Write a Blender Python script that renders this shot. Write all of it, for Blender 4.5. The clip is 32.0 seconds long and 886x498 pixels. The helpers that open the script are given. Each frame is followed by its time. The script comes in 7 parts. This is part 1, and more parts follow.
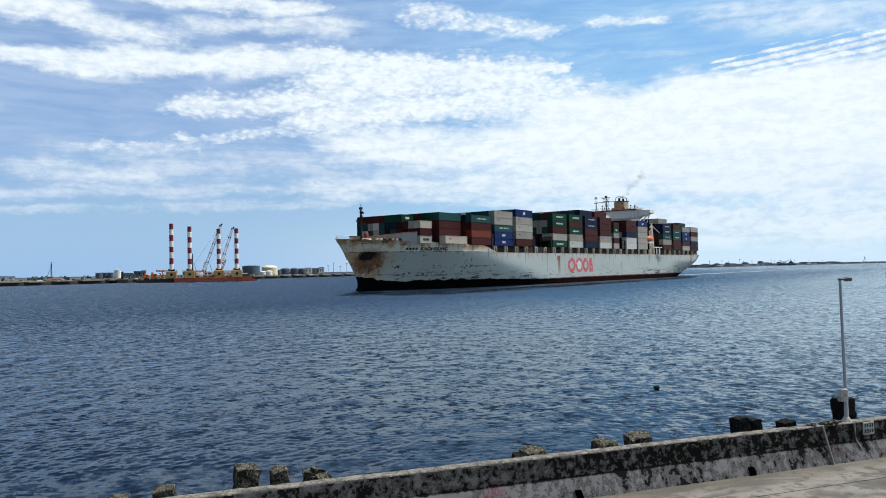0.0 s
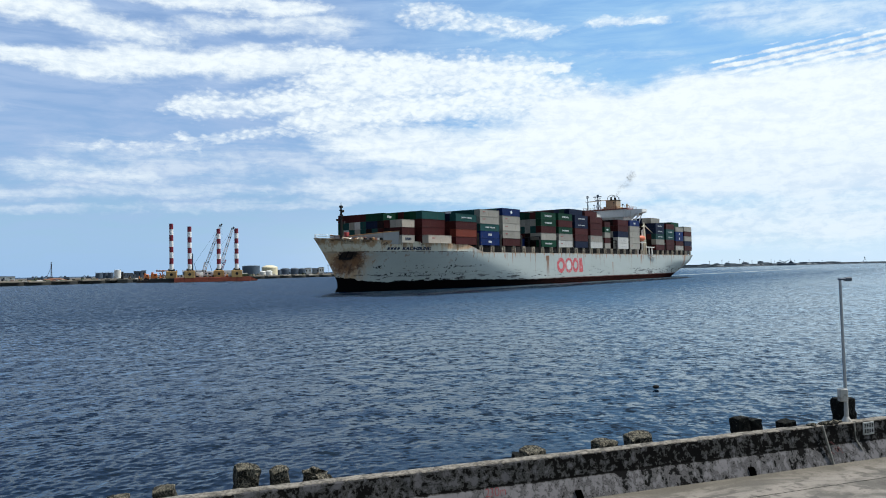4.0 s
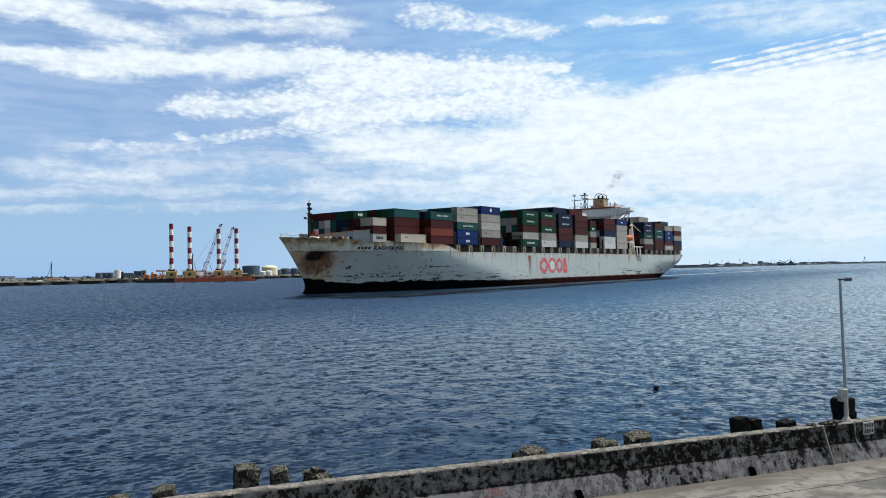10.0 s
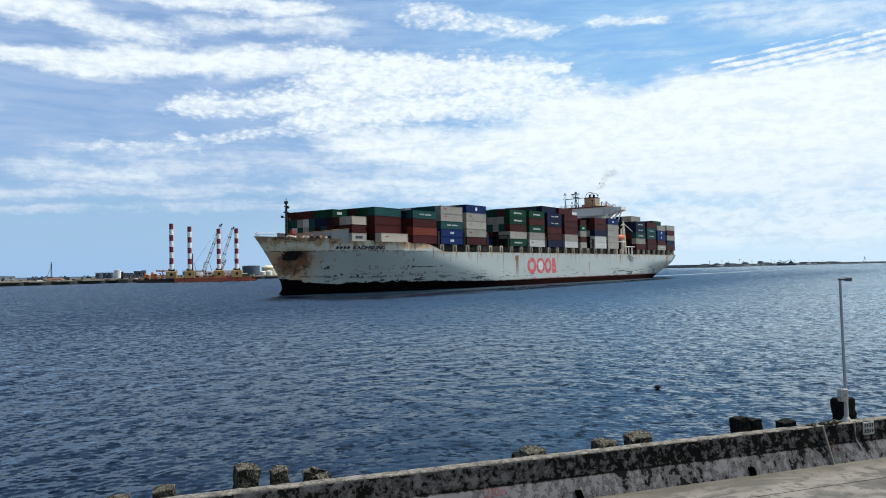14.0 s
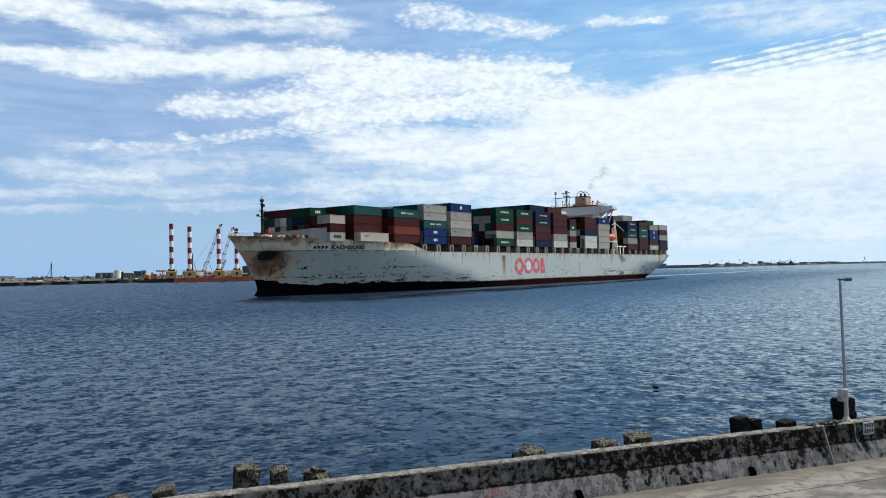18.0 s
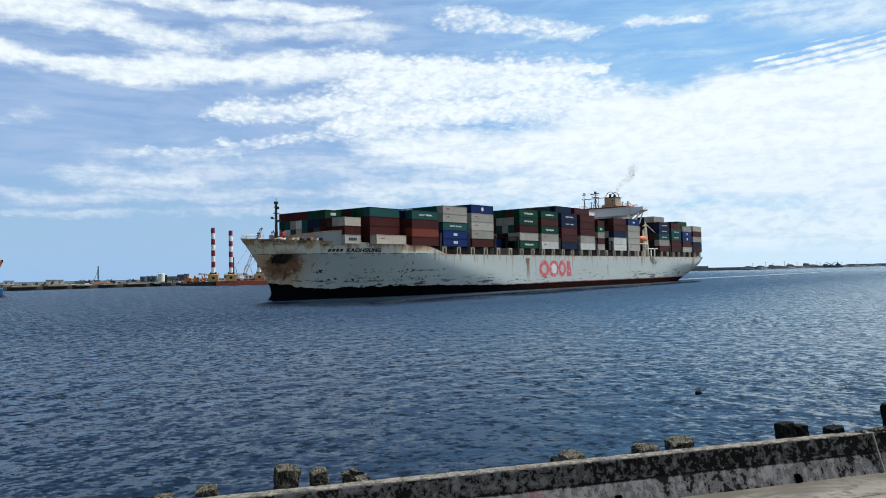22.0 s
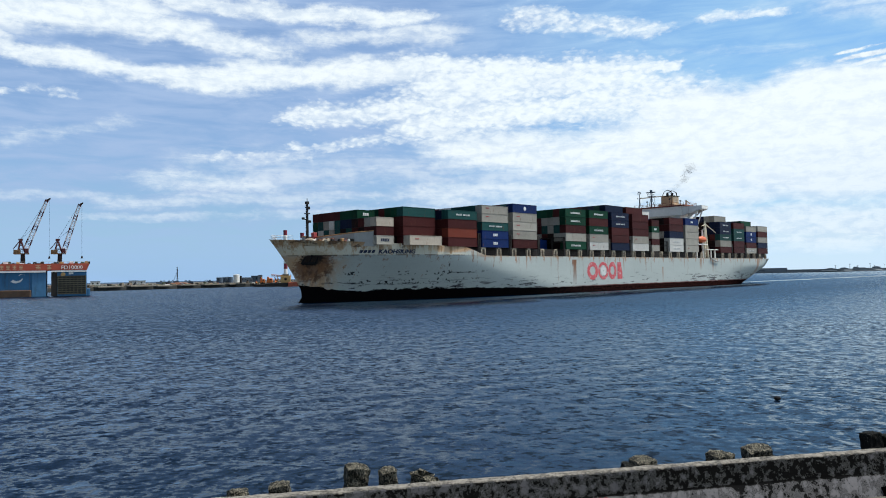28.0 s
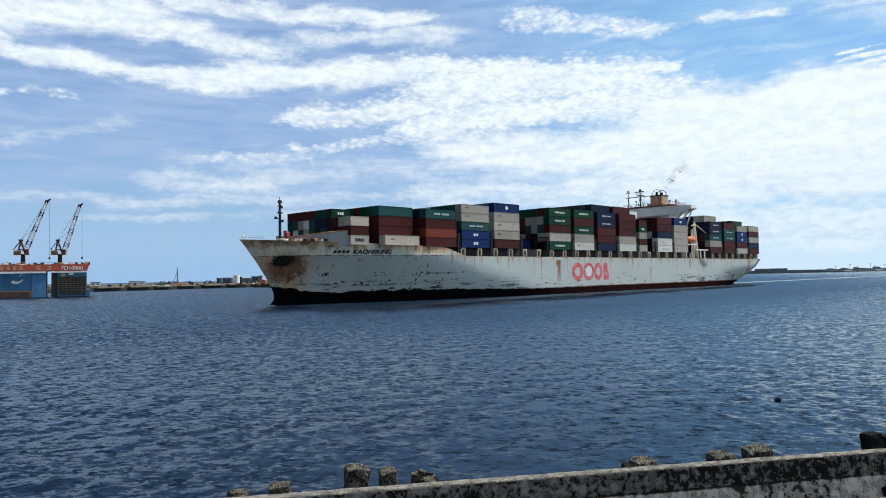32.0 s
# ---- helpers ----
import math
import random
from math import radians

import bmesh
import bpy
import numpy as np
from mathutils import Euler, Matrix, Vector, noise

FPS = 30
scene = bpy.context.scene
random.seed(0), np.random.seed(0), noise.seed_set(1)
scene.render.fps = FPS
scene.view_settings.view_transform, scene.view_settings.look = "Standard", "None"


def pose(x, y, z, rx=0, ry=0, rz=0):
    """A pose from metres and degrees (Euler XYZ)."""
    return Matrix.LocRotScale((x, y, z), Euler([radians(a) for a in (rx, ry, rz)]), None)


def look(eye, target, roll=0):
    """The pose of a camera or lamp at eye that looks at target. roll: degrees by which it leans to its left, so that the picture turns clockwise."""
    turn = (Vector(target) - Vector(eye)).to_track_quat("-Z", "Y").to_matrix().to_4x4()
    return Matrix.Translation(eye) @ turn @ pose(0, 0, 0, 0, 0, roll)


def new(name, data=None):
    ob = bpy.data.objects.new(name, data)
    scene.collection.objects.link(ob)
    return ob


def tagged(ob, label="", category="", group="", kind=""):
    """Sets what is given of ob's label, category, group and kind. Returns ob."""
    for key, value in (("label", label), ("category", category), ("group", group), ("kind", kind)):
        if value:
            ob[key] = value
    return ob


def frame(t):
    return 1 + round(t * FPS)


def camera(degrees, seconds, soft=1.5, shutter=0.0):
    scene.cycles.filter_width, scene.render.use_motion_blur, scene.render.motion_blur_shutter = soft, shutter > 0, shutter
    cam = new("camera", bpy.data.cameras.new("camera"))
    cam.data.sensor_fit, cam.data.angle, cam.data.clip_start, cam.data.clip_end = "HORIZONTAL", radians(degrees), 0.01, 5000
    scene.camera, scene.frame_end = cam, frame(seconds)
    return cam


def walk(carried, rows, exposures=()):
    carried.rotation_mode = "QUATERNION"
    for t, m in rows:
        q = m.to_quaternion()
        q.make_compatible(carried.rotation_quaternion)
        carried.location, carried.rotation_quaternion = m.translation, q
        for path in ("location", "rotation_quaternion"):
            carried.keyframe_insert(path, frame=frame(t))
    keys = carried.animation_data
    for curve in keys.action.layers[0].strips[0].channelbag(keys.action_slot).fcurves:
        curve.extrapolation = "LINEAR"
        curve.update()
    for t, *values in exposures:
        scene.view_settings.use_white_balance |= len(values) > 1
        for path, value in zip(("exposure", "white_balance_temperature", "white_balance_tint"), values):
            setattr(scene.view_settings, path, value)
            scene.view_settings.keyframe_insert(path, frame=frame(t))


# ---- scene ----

# ================= camera and its path =================
EYE = (0.0, 0.0, 6.49)


def aim(yaw, pitch, lean):
    y, p = radians(yaw), radians(pitch)
    d = Vector((math.sin(y) * math.cos(p), math.cos(y) * math.cos(p), math.sin(p)))
    return look(EYE, Vector(EYE) + d * 100, -lean)


cam = camera(61.59, 32.0, soft=1.0)
PAN = [
    (0.0, 0.0, 1.545, 1.018), (19.0, 0.0, 1.545, 1.018), (19.5, 0.03, 1.51, 1.03), (20.0, 0.045, 1.485, 1.02),
    (20.5, -0.066, 1.547, 1.029), (21.0, -0.382, 1.683, 1.09), (21.5, -1.962, 1.77, 1.125), (22.0, -2.89, 1.824, 1.124),
    (22.5, -4.227, 1.864, 1.12), (23.0, -5.115, 1.9, 1.14), (23.5, -5.484, 1.889, 1.13), (24.0, -5.717, 1.881, 1.135),
    (24.5, -5.879, 1.883, 1.13), (25.0, -6.195, 1.894, 1.095), (25.5, -6.489, 1.9, 1.08), (27.5, -7.775, 2.02, 1.02),
    (28.0, -8.106, 2.045, 1.02), (28.5, -8.382, 2.08, 1.01), (29.0, -8.559, 2.09, 1.012), (29.5, -8.585, 2.096, 1.02),
    (30.0, -8.571, 2.096, 1.03), (30.5, -8.435, 2.1, 1.05), (31.0, -8.242, 2.11, 1.07), (31.5, -8.143, 2.11, 1.05),
    (32.0, -8.114, 2.085, 1.043),
]
walk(cam, [(t, aim(a, b, c)) for t, a, b, c in PAN])
scene.view_settings.exposure = 0.2

# ================= sun and sky =================
SUN_AZ, SUN_EL = 72.0, 60.0      # degrees clockwise from +y, and above the horizon
saz, sel = radians(SUN_AZ), radians(SUN_EL)
sun_way = Vector((math.sin(saz) * math.cos(sel), math.cos(saz) * math.cos(sel), math.sin(sel)))
sun_data = bpy.data.lights.new("sun", "SUN")
sun_data.energy, sun_data.angle, sun_data.color = 4.25, radians(7.0), (1.0, 0.95, 0.86)
sun = new("sun", sun_data)
sun.matrix_world = look(sun_way * 400, (0, 0, 0))


class Nodes:
    """A short way to write node trees."""

    def __init__(self, tree):
        self.t = tree
        self.t.nodes.clear()

    def node(self, kind, **k):
        n = self.t.nodes.new(kind)
        for a, v in k.items():
            if a == "op":
                n.operation = v
            elif a == "inter":
                n.interpolation_type = v
            elif a == "blend":
                n.blend_type = v
            elif a == "dtype":
                n.data_type = v
            elif a == "dims":
                n.noise_dimensions = v
        return n

    def link(self, a, b):
        self.t.links.new(a, b)

    def put(self, sock, v):
        if isinstance(v, bpy.types.NodeSocket):
            self.link(v, sock)
        elif v is not None:
            sock.default_value = v

    def math(self, op, a, b=None, c=None, clamp=False):
        n = self.node("ShaderNodeMath", op=op)
        n.use_clamp = clamp
        for i, v in enumerate((a, b, c)):
            self.put(n.inputs[i], v)
        return n.outputs[0]

    def ramp(self, v, lo, hi, a=0.0, b=1.0, smooth=True):
        n = self.node("ShaderNodeMapRange")
        n.interpolation_type = "SMOOTHSTEP" if smooth else "LINEAR"
        for i, x in enumerate((v, lo, hi, a, b)):
            self.put(n.inputs[i], x)
        return n.outputs[0]

    def mix(self, f, a, b, blend="MIX"):
        n = self.node("ShaderNodeMix", dtype="RGBA", blend=blend)
        self.put(n.inputs[0], f)
        for s, v in ((n.inputs[6], a), (n.inputs[7], b)):
            self.put(s, (*v, 1) if isinstance(v, tuple) and len(v) == 3 else v)
        return n.outputs[2]

    def noise(self, vec, scale, detail=4.0, rough=0.55, dist=0.0):
        n = self.node("ShaderNodeTexNoise")
        if vec is not None:
            self.link(vec, n.inputs["Vector"])
        n.inputs["Scale"].default_value, n.inputs["Detail"].default_value = scale, detail
        n.inputs["Roughness"].default_value, n.inputs["Distortion"].default_value = rough, dist
        return n.outputs["Fac"]

    def scaled(self, vec, s, o=(0, 0, 0), r=(0, 0, 0)):
        n = self.node("ShaderNodeMapping")
        self.link(vec, n.inputs["Vector"])
        n.inputs["Scale"].default_value, n.inputs["Location"].default_value, n.inputs["Rotation"].default_value = s, o, r
        return n.outputs[0]

    def xyz(self, vec):
        n = self.node("ShaderNodeSeparateXYZ")
        self.link(vec, n.inputs[0])
        return n.outputs

    def join(self, x, y, z):
        n = self.node("ShaderNodeCombineXYZ")
        for i, v in enumerate((x, y, z)):
            self.put(n.inputs[i], v)
        return n.outputs[0]


def make_sky():
    world = bpy.data.worlds.new("sky")
    scene.world = world
    world.use_nodes = True
    n = Nodes(world.node_tree)
    out, bg = n.node("ShaderNodeOutputWorld"), n.node("ShaderNodeBackground")
    sky = n.node("ShaderNodeTexSky")
    sky.sky_type, sky.sun_disc = "NISHITA", False
    sky.sun_elevation, sky.sun_rotation = sel, saz
    sky.air_density, sky.dust_density, sky.ozone_density = 1.0, 0.6, 1.5
    tc = n.node("ShaderNodeTexCoord")
    d = tc.outputs["Generated"]
    x, y, z = n.xyz(d)
    az = n.math("MULTIPLY", n.math("ARCTAN2", x, y), 57.2958)
    el = n.math("MULTIPLY", n.math("ARCSINE", z), 57.2958)
    # cloud sheet seen from below
    h = n.math("ADD", n.math("MAXIMUM", z, 0.0), 0.12)
    p = n.join(n.math("DIVIDE", x, h), n.math("DIVIDE", y, h), 0.0)
    streak = n.noise(n.scaled(p, (0.9, 2.8, 1.0), (3.1, 0.4, 0), (0, 0, radians(-12))), 1.6, 8, 0.6, 0.5)
    broad = n.noise(n.scaled(p, (1.0, 2.2, 1.0), (7.3, 2.2, 0)), 0.9, 5, 0.5, 0.3)
    fleece = n.noise(n.scaled(p, (1.9, 2.1, 1.0), (1.7, 9.2, 0), (0, 0, radians(8))), 8.5, 6, 0.62, 0.5)
    # ragged outlines
    dome_way = n.join(n.math("MULTIPLY", az, 0.62), n.math("MULTIPLY", el, 1.15), 0.0)
    w1, w2 = n.noise(n.scaled(dome_way, (1, 1, 1), (0.3, 5.1, 0)), 0.42, 6, 0.62), n.noise(n.scaled(dome_way, (1, 1, 1), (8.3, 1.1, 0)), 0.42, 6, 0.62)
    waz = n.math("ADD", az, n.math("MULTIPLY", n.math("SUBTRACT", w1, 0.5), 5.0))
    wel = n.math("ADD", el, n.math("MULTIPLY", n.math("SUBTRACT", w2, 0.5), 2.2))
    puff = n.noise(n.scaled(dome_way, (1, 1, 1), (2.1, 7.7, 0), (0, 0, 0.12)), 1.5, 5, 0.64, 0.35)
    cells = n.node("ShaderNodeTexVoronoi")
    cells.feature = "SMOOTH_F1"
    cells.inputs["Scale"].default_value, cells.inputs["Smoothness"].default_value = 2.7, 0.35
    n.link(n.join(n.math("ADD", n.math("MULTIPLY", az, 0.62), n.math("MULTIPLY", w1, 1.6)), n.math("ADD", n.math("MULTIPLY", el, 1.25), n.math("MULTIPLY", w2, 1.6)), 0.0), cells.inputs["Vector"])
    grains = n.ramp(cells.outputs["Distance"], 0.12, 0.62, 1.0, 0.0)
    combed = n.noise(n.scaled(n.join(n.math("MULTIPLY", az, 0.16), n.math("MULTIPLY", el, 0.95), 0.0), (1, 1, 1), (4.0, 1.0, 0), (0, 0, 0.05)), 1.0, 7, 0.6, 0.5)

    def bank(a0, e0, a1, e1, r0, r1):
        """A long soft bank of cloud from one point of the sky to another, azimuth and elevation, with its half widths."""
        da, de = a1 - a0, e1 - e0
        ll = da * da + de * de
        pa, pe = n.math("SUBTRACT", waz, a0), n.math("SUBTRACT", wel, e0)
        t = n.math("ADD", n.math("MULTIPLY", pa, da / ll), n.math("MULTIPLY", pe, de / ll), clamp=True)
        qa, qe = n.math("SUBTRACT", pa, n.math("MULTIPLY", t, da)), n.math("SUBTRACT", pe, n.math("MULTIPLY", t, de))
        qa = n.math("MULTIPLY", qa, 0.4)
        far = n.math("SQRT", n.math("ADD", n.math("MULTIPLY", qa, qa), n.math("MULTIPLY", qe, qe)))
        return n.ramp(n.math("DIVIDE", far, n.math("ADD", n.math("MULTIPLY", t, r1 - r0), r0)), 1.9, 0.15)

    def most(terms):
        s = None
        for *shape, w in terms:
            m = n.math("MULTIPLY", bank(*shape), w)
            s = m if s is None else n.math("MAXIMUM", s, m)
        return s

    def plus(a, b, w):
        return n.math("ADD", a, n.math("MULTIPLY", n.math("SUBTRACT", b, 0.5), w))

    def union(a, b):
        return n.math("SUBTRACT", n.math("ADD", a, b), n.math("MULTIPLY", a, b))

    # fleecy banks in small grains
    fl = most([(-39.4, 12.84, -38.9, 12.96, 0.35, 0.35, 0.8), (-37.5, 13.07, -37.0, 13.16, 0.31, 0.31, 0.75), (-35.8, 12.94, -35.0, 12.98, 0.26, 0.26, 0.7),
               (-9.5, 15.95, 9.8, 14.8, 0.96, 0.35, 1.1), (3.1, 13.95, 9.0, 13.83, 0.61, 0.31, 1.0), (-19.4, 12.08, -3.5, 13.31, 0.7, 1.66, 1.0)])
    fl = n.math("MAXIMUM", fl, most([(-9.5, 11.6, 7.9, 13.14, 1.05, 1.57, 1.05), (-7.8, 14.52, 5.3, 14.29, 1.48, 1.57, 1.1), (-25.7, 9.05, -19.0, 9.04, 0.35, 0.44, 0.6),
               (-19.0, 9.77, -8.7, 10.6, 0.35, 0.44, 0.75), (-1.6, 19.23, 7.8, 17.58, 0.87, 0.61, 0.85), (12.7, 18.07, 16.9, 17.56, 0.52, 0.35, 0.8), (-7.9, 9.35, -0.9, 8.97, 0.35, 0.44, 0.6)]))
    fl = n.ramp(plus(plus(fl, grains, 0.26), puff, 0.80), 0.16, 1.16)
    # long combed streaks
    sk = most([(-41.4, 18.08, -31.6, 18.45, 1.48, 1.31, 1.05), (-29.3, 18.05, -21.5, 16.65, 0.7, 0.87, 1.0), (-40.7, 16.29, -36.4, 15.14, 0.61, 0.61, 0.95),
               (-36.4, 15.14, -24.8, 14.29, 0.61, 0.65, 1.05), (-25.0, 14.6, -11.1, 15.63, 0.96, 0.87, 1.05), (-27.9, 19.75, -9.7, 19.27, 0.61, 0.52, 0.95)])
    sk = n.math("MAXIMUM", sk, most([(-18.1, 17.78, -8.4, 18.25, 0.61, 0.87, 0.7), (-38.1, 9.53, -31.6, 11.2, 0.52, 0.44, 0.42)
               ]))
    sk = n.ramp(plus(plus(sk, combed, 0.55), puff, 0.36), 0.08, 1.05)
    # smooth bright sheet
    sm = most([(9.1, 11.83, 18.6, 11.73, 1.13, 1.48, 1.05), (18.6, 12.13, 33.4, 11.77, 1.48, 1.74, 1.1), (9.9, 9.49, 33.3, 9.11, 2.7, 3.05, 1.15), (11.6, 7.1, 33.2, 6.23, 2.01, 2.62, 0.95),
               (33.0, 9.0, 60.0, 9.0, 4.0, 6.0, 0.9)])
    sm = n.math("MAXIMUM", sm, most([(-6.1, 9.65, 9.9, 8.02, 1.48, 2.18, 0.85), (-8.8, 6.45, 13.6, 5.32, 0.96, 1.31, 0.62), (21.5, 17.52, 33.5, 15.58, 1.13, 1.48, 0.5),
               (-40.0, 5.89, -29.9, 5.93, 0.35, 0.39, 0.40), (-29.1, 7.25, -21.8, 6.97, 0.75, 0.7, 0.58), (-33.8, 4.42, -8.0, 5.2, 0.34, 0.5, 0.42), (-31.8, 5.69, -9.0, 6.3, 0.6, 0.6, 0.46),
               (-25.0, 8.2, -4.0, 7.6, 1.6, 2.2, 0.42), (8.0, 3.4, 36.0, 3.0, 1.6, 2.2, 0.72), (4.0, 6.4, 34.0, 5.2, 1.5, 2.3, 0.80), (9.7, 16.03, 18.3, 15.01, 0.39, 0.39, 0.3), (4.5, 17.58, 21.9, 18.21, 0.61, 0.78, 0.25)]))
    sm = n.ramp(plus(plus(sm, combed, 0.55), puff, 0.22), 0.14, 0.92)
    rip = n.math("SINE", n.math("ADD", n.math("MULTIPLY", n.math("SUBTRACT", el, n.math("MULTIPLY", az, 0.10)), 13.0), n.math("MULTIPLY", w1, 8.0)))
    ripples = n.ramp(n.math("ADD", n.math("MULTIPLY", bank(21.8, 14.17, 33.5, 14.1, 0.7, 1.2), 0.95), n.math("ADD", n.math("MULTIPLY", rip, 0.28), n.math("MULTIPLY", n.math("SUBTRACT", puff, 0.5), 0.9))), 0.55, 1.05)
    out_of_view = n.math("MAXIMUM", n.ramp(n.math("ABSOLUTE", az), 42.0, 70.0), n.ramp(el, 21.0, 46.0))
    near_sun = n.math("ADD", n.math("MULTIPLY", x, math.sin(saz) * math.cos(sel)), n.math("ADD", n.math("MULTIPLY", y, math.cos(saz) * math.cos(sel)), n.math("MULTIPLY", z, math.sin(sel))))
    beyond = n.math("MAXIMUM", n.ramp(n.math("ABSOLUTE", az), 40.0, 50.0), n.ramp(el, 20.5, 26.0))
    rest = n.math("MULTIPLY", n.ramp(plus(plus(broad, streak, 0.5), fleece, 0.3), 0.36, 0.76, 0.04, 0.60), n.math("MULTIPLY", beyond, n.ramp(near_sun, 0.30, 0.72, 0.05, 1.0, False)))
    east = n.ramp(az, -14.0, 14.0)
    veil = n.math("MULTIPLY", n.ramp(combed, 0.30, 0.70, 0.45, 0.95), n.math("MULTIPLY", n.ramp(el, 2.0, 8.0, 0.75, 1.0), n.ramp(el, 45.0, 20.0, 0.35, 1.0)))
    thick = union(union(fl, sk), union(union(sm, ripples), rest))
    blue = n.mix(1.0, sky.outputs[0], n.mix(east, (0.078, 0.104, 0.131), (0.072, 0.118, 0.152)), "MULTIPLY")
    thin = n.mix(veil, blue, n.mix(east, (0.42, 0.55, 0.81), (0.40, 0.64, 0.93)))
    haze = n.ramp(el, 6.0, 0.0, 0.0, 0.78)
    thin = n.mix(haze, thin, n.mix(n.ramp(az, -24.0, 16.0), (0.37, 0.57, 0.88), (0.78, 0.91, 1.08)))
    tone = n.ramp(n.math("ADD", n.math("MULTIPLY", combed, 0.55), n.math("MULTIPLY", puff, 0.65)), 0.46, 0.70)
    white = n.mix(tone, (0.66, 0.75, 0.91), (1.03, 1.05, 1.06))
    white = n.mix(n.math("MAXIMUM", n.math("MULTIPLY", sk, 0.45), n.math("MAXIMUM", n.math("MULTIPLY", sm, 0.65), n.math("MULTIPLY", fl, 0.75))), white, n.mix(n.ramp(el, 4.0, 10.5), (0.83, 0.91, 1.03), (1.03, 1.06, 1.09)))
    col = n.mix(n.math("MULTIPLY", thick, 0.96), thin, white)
    # thin cloud overhead, brighter round the sun
    over = n.mix(n.ramp(near_sun, 0.32, 0.80, smooth=False), (0.055, 0.125, 0.29), (0.82, 1.02, 1.26))
    over = n.mix(n.ramp(y, 0.35, -0.35), over, n.mix(n.ramp(near_sun, 0.32, 0.80, smooth=False), n.mix(n.ramp(x, -0.6, 0.5), (0.098, 0.115, 0.132), (0.17, 0.19, 0.208)), (0.80, 0.82, 0.84)))
    col = n.mix(n.math("MULTIPLY", out_of_view, n.ramp(broad, 0.30, 0.62, 0.35, 0.85)), col, over)
    col = n.mix(1.0, col, (0.94, 1.0, 1.01), "MULTIPLY")
    n.link(col, bg.inputs[0])
    bg.inputs[1].default_value = 0.84
    n.link(bg.outputs[0], out.inputs[0])


make_sky()

# ================= materials =================
MATS = {}


def mat(name, color, rough=0.6, metal=0.0, var=0.25, grain=6.0, big=0.4, bump=0.15, dirt=None, dirt_amount=0.0, streaks=False, each=0.0):
    """A weathered surface: colour varied at two scales, with stains and fine relief."""
    if name in MATS:
        return MATS[name]
    m = bpy.data.materials.new(name)
    m.use_nodes = True
    n = Nodes(m.node_tree)
    out, b = n.node("ShaderNodeOutputMaterial"), n.node("ShaderNodeBsdfPrincipled")
    tc = n.node("ShaderNodeTexCoord").outputs["Object"]
    fine, wide = n.noise(tc, grain, 5), n.noise(tc, big, 3)
    v = n.math("ADD", n.math("MULTIPLY", n.math("SUBTRACT", fine, 0.5), var), n.math("MULTIPLY", n.math("SUBTRACT", wide, 0.5), var * 1.6))
    if each:
        info = n.node("ShaderNodeObjectInfo").outputs["Random"]
        v = n.math("ADD", v, n.math("MULTIPLY", n.math("SUBTRACT", info, 0.5), each))
    g = n.math("ADD", v, 1.0)
    col = n.mix(1.0, (*color, 1.0), n.join(g, g, g), "MULTIPLY")
    if dirt:
        st = n.scaled(tc, (1.0, 1.0, 0.12) if streaks else (1, 1, 1))
        mask = n.ramp(n.noise(st, grain * 0.35, 6, 0.65), 0.62 - dirt_amount * 0.3, 0.72 - dirt_amount * 0.15)
        col = n.mix(n.math("MULTIPLY", mask, 0.85), col, (*dirt, 1.0))
    n.link(col, b.inputs["Base Color"])
    n.put(b.inputs["Roughness"], n.ramp(fine, 0.2, 0.8, max(rough - 0.12, 0.05), min(rough + 0.12, 1.0)))
    b.inputs["Metallic"].default_value = metal
    b.inputs["Specular IOR Level"].default_value = 0.3 if rough > 0.5 else 0.5
    if bump:
        bm_ = n.node("ShaderNodeBump")
        bm_.inputs["Strength"].default_value, bm_.inputs["Distance"].default_value = bump, 0.5 / grain
        n.link(fine, bm_.inputs["Height"])
        n.link(bm_.outputs[0], b.inputs["Normal"])
    n.link(b.outputs[0], out.inputs[0])
    MATS[name] = m
    return m


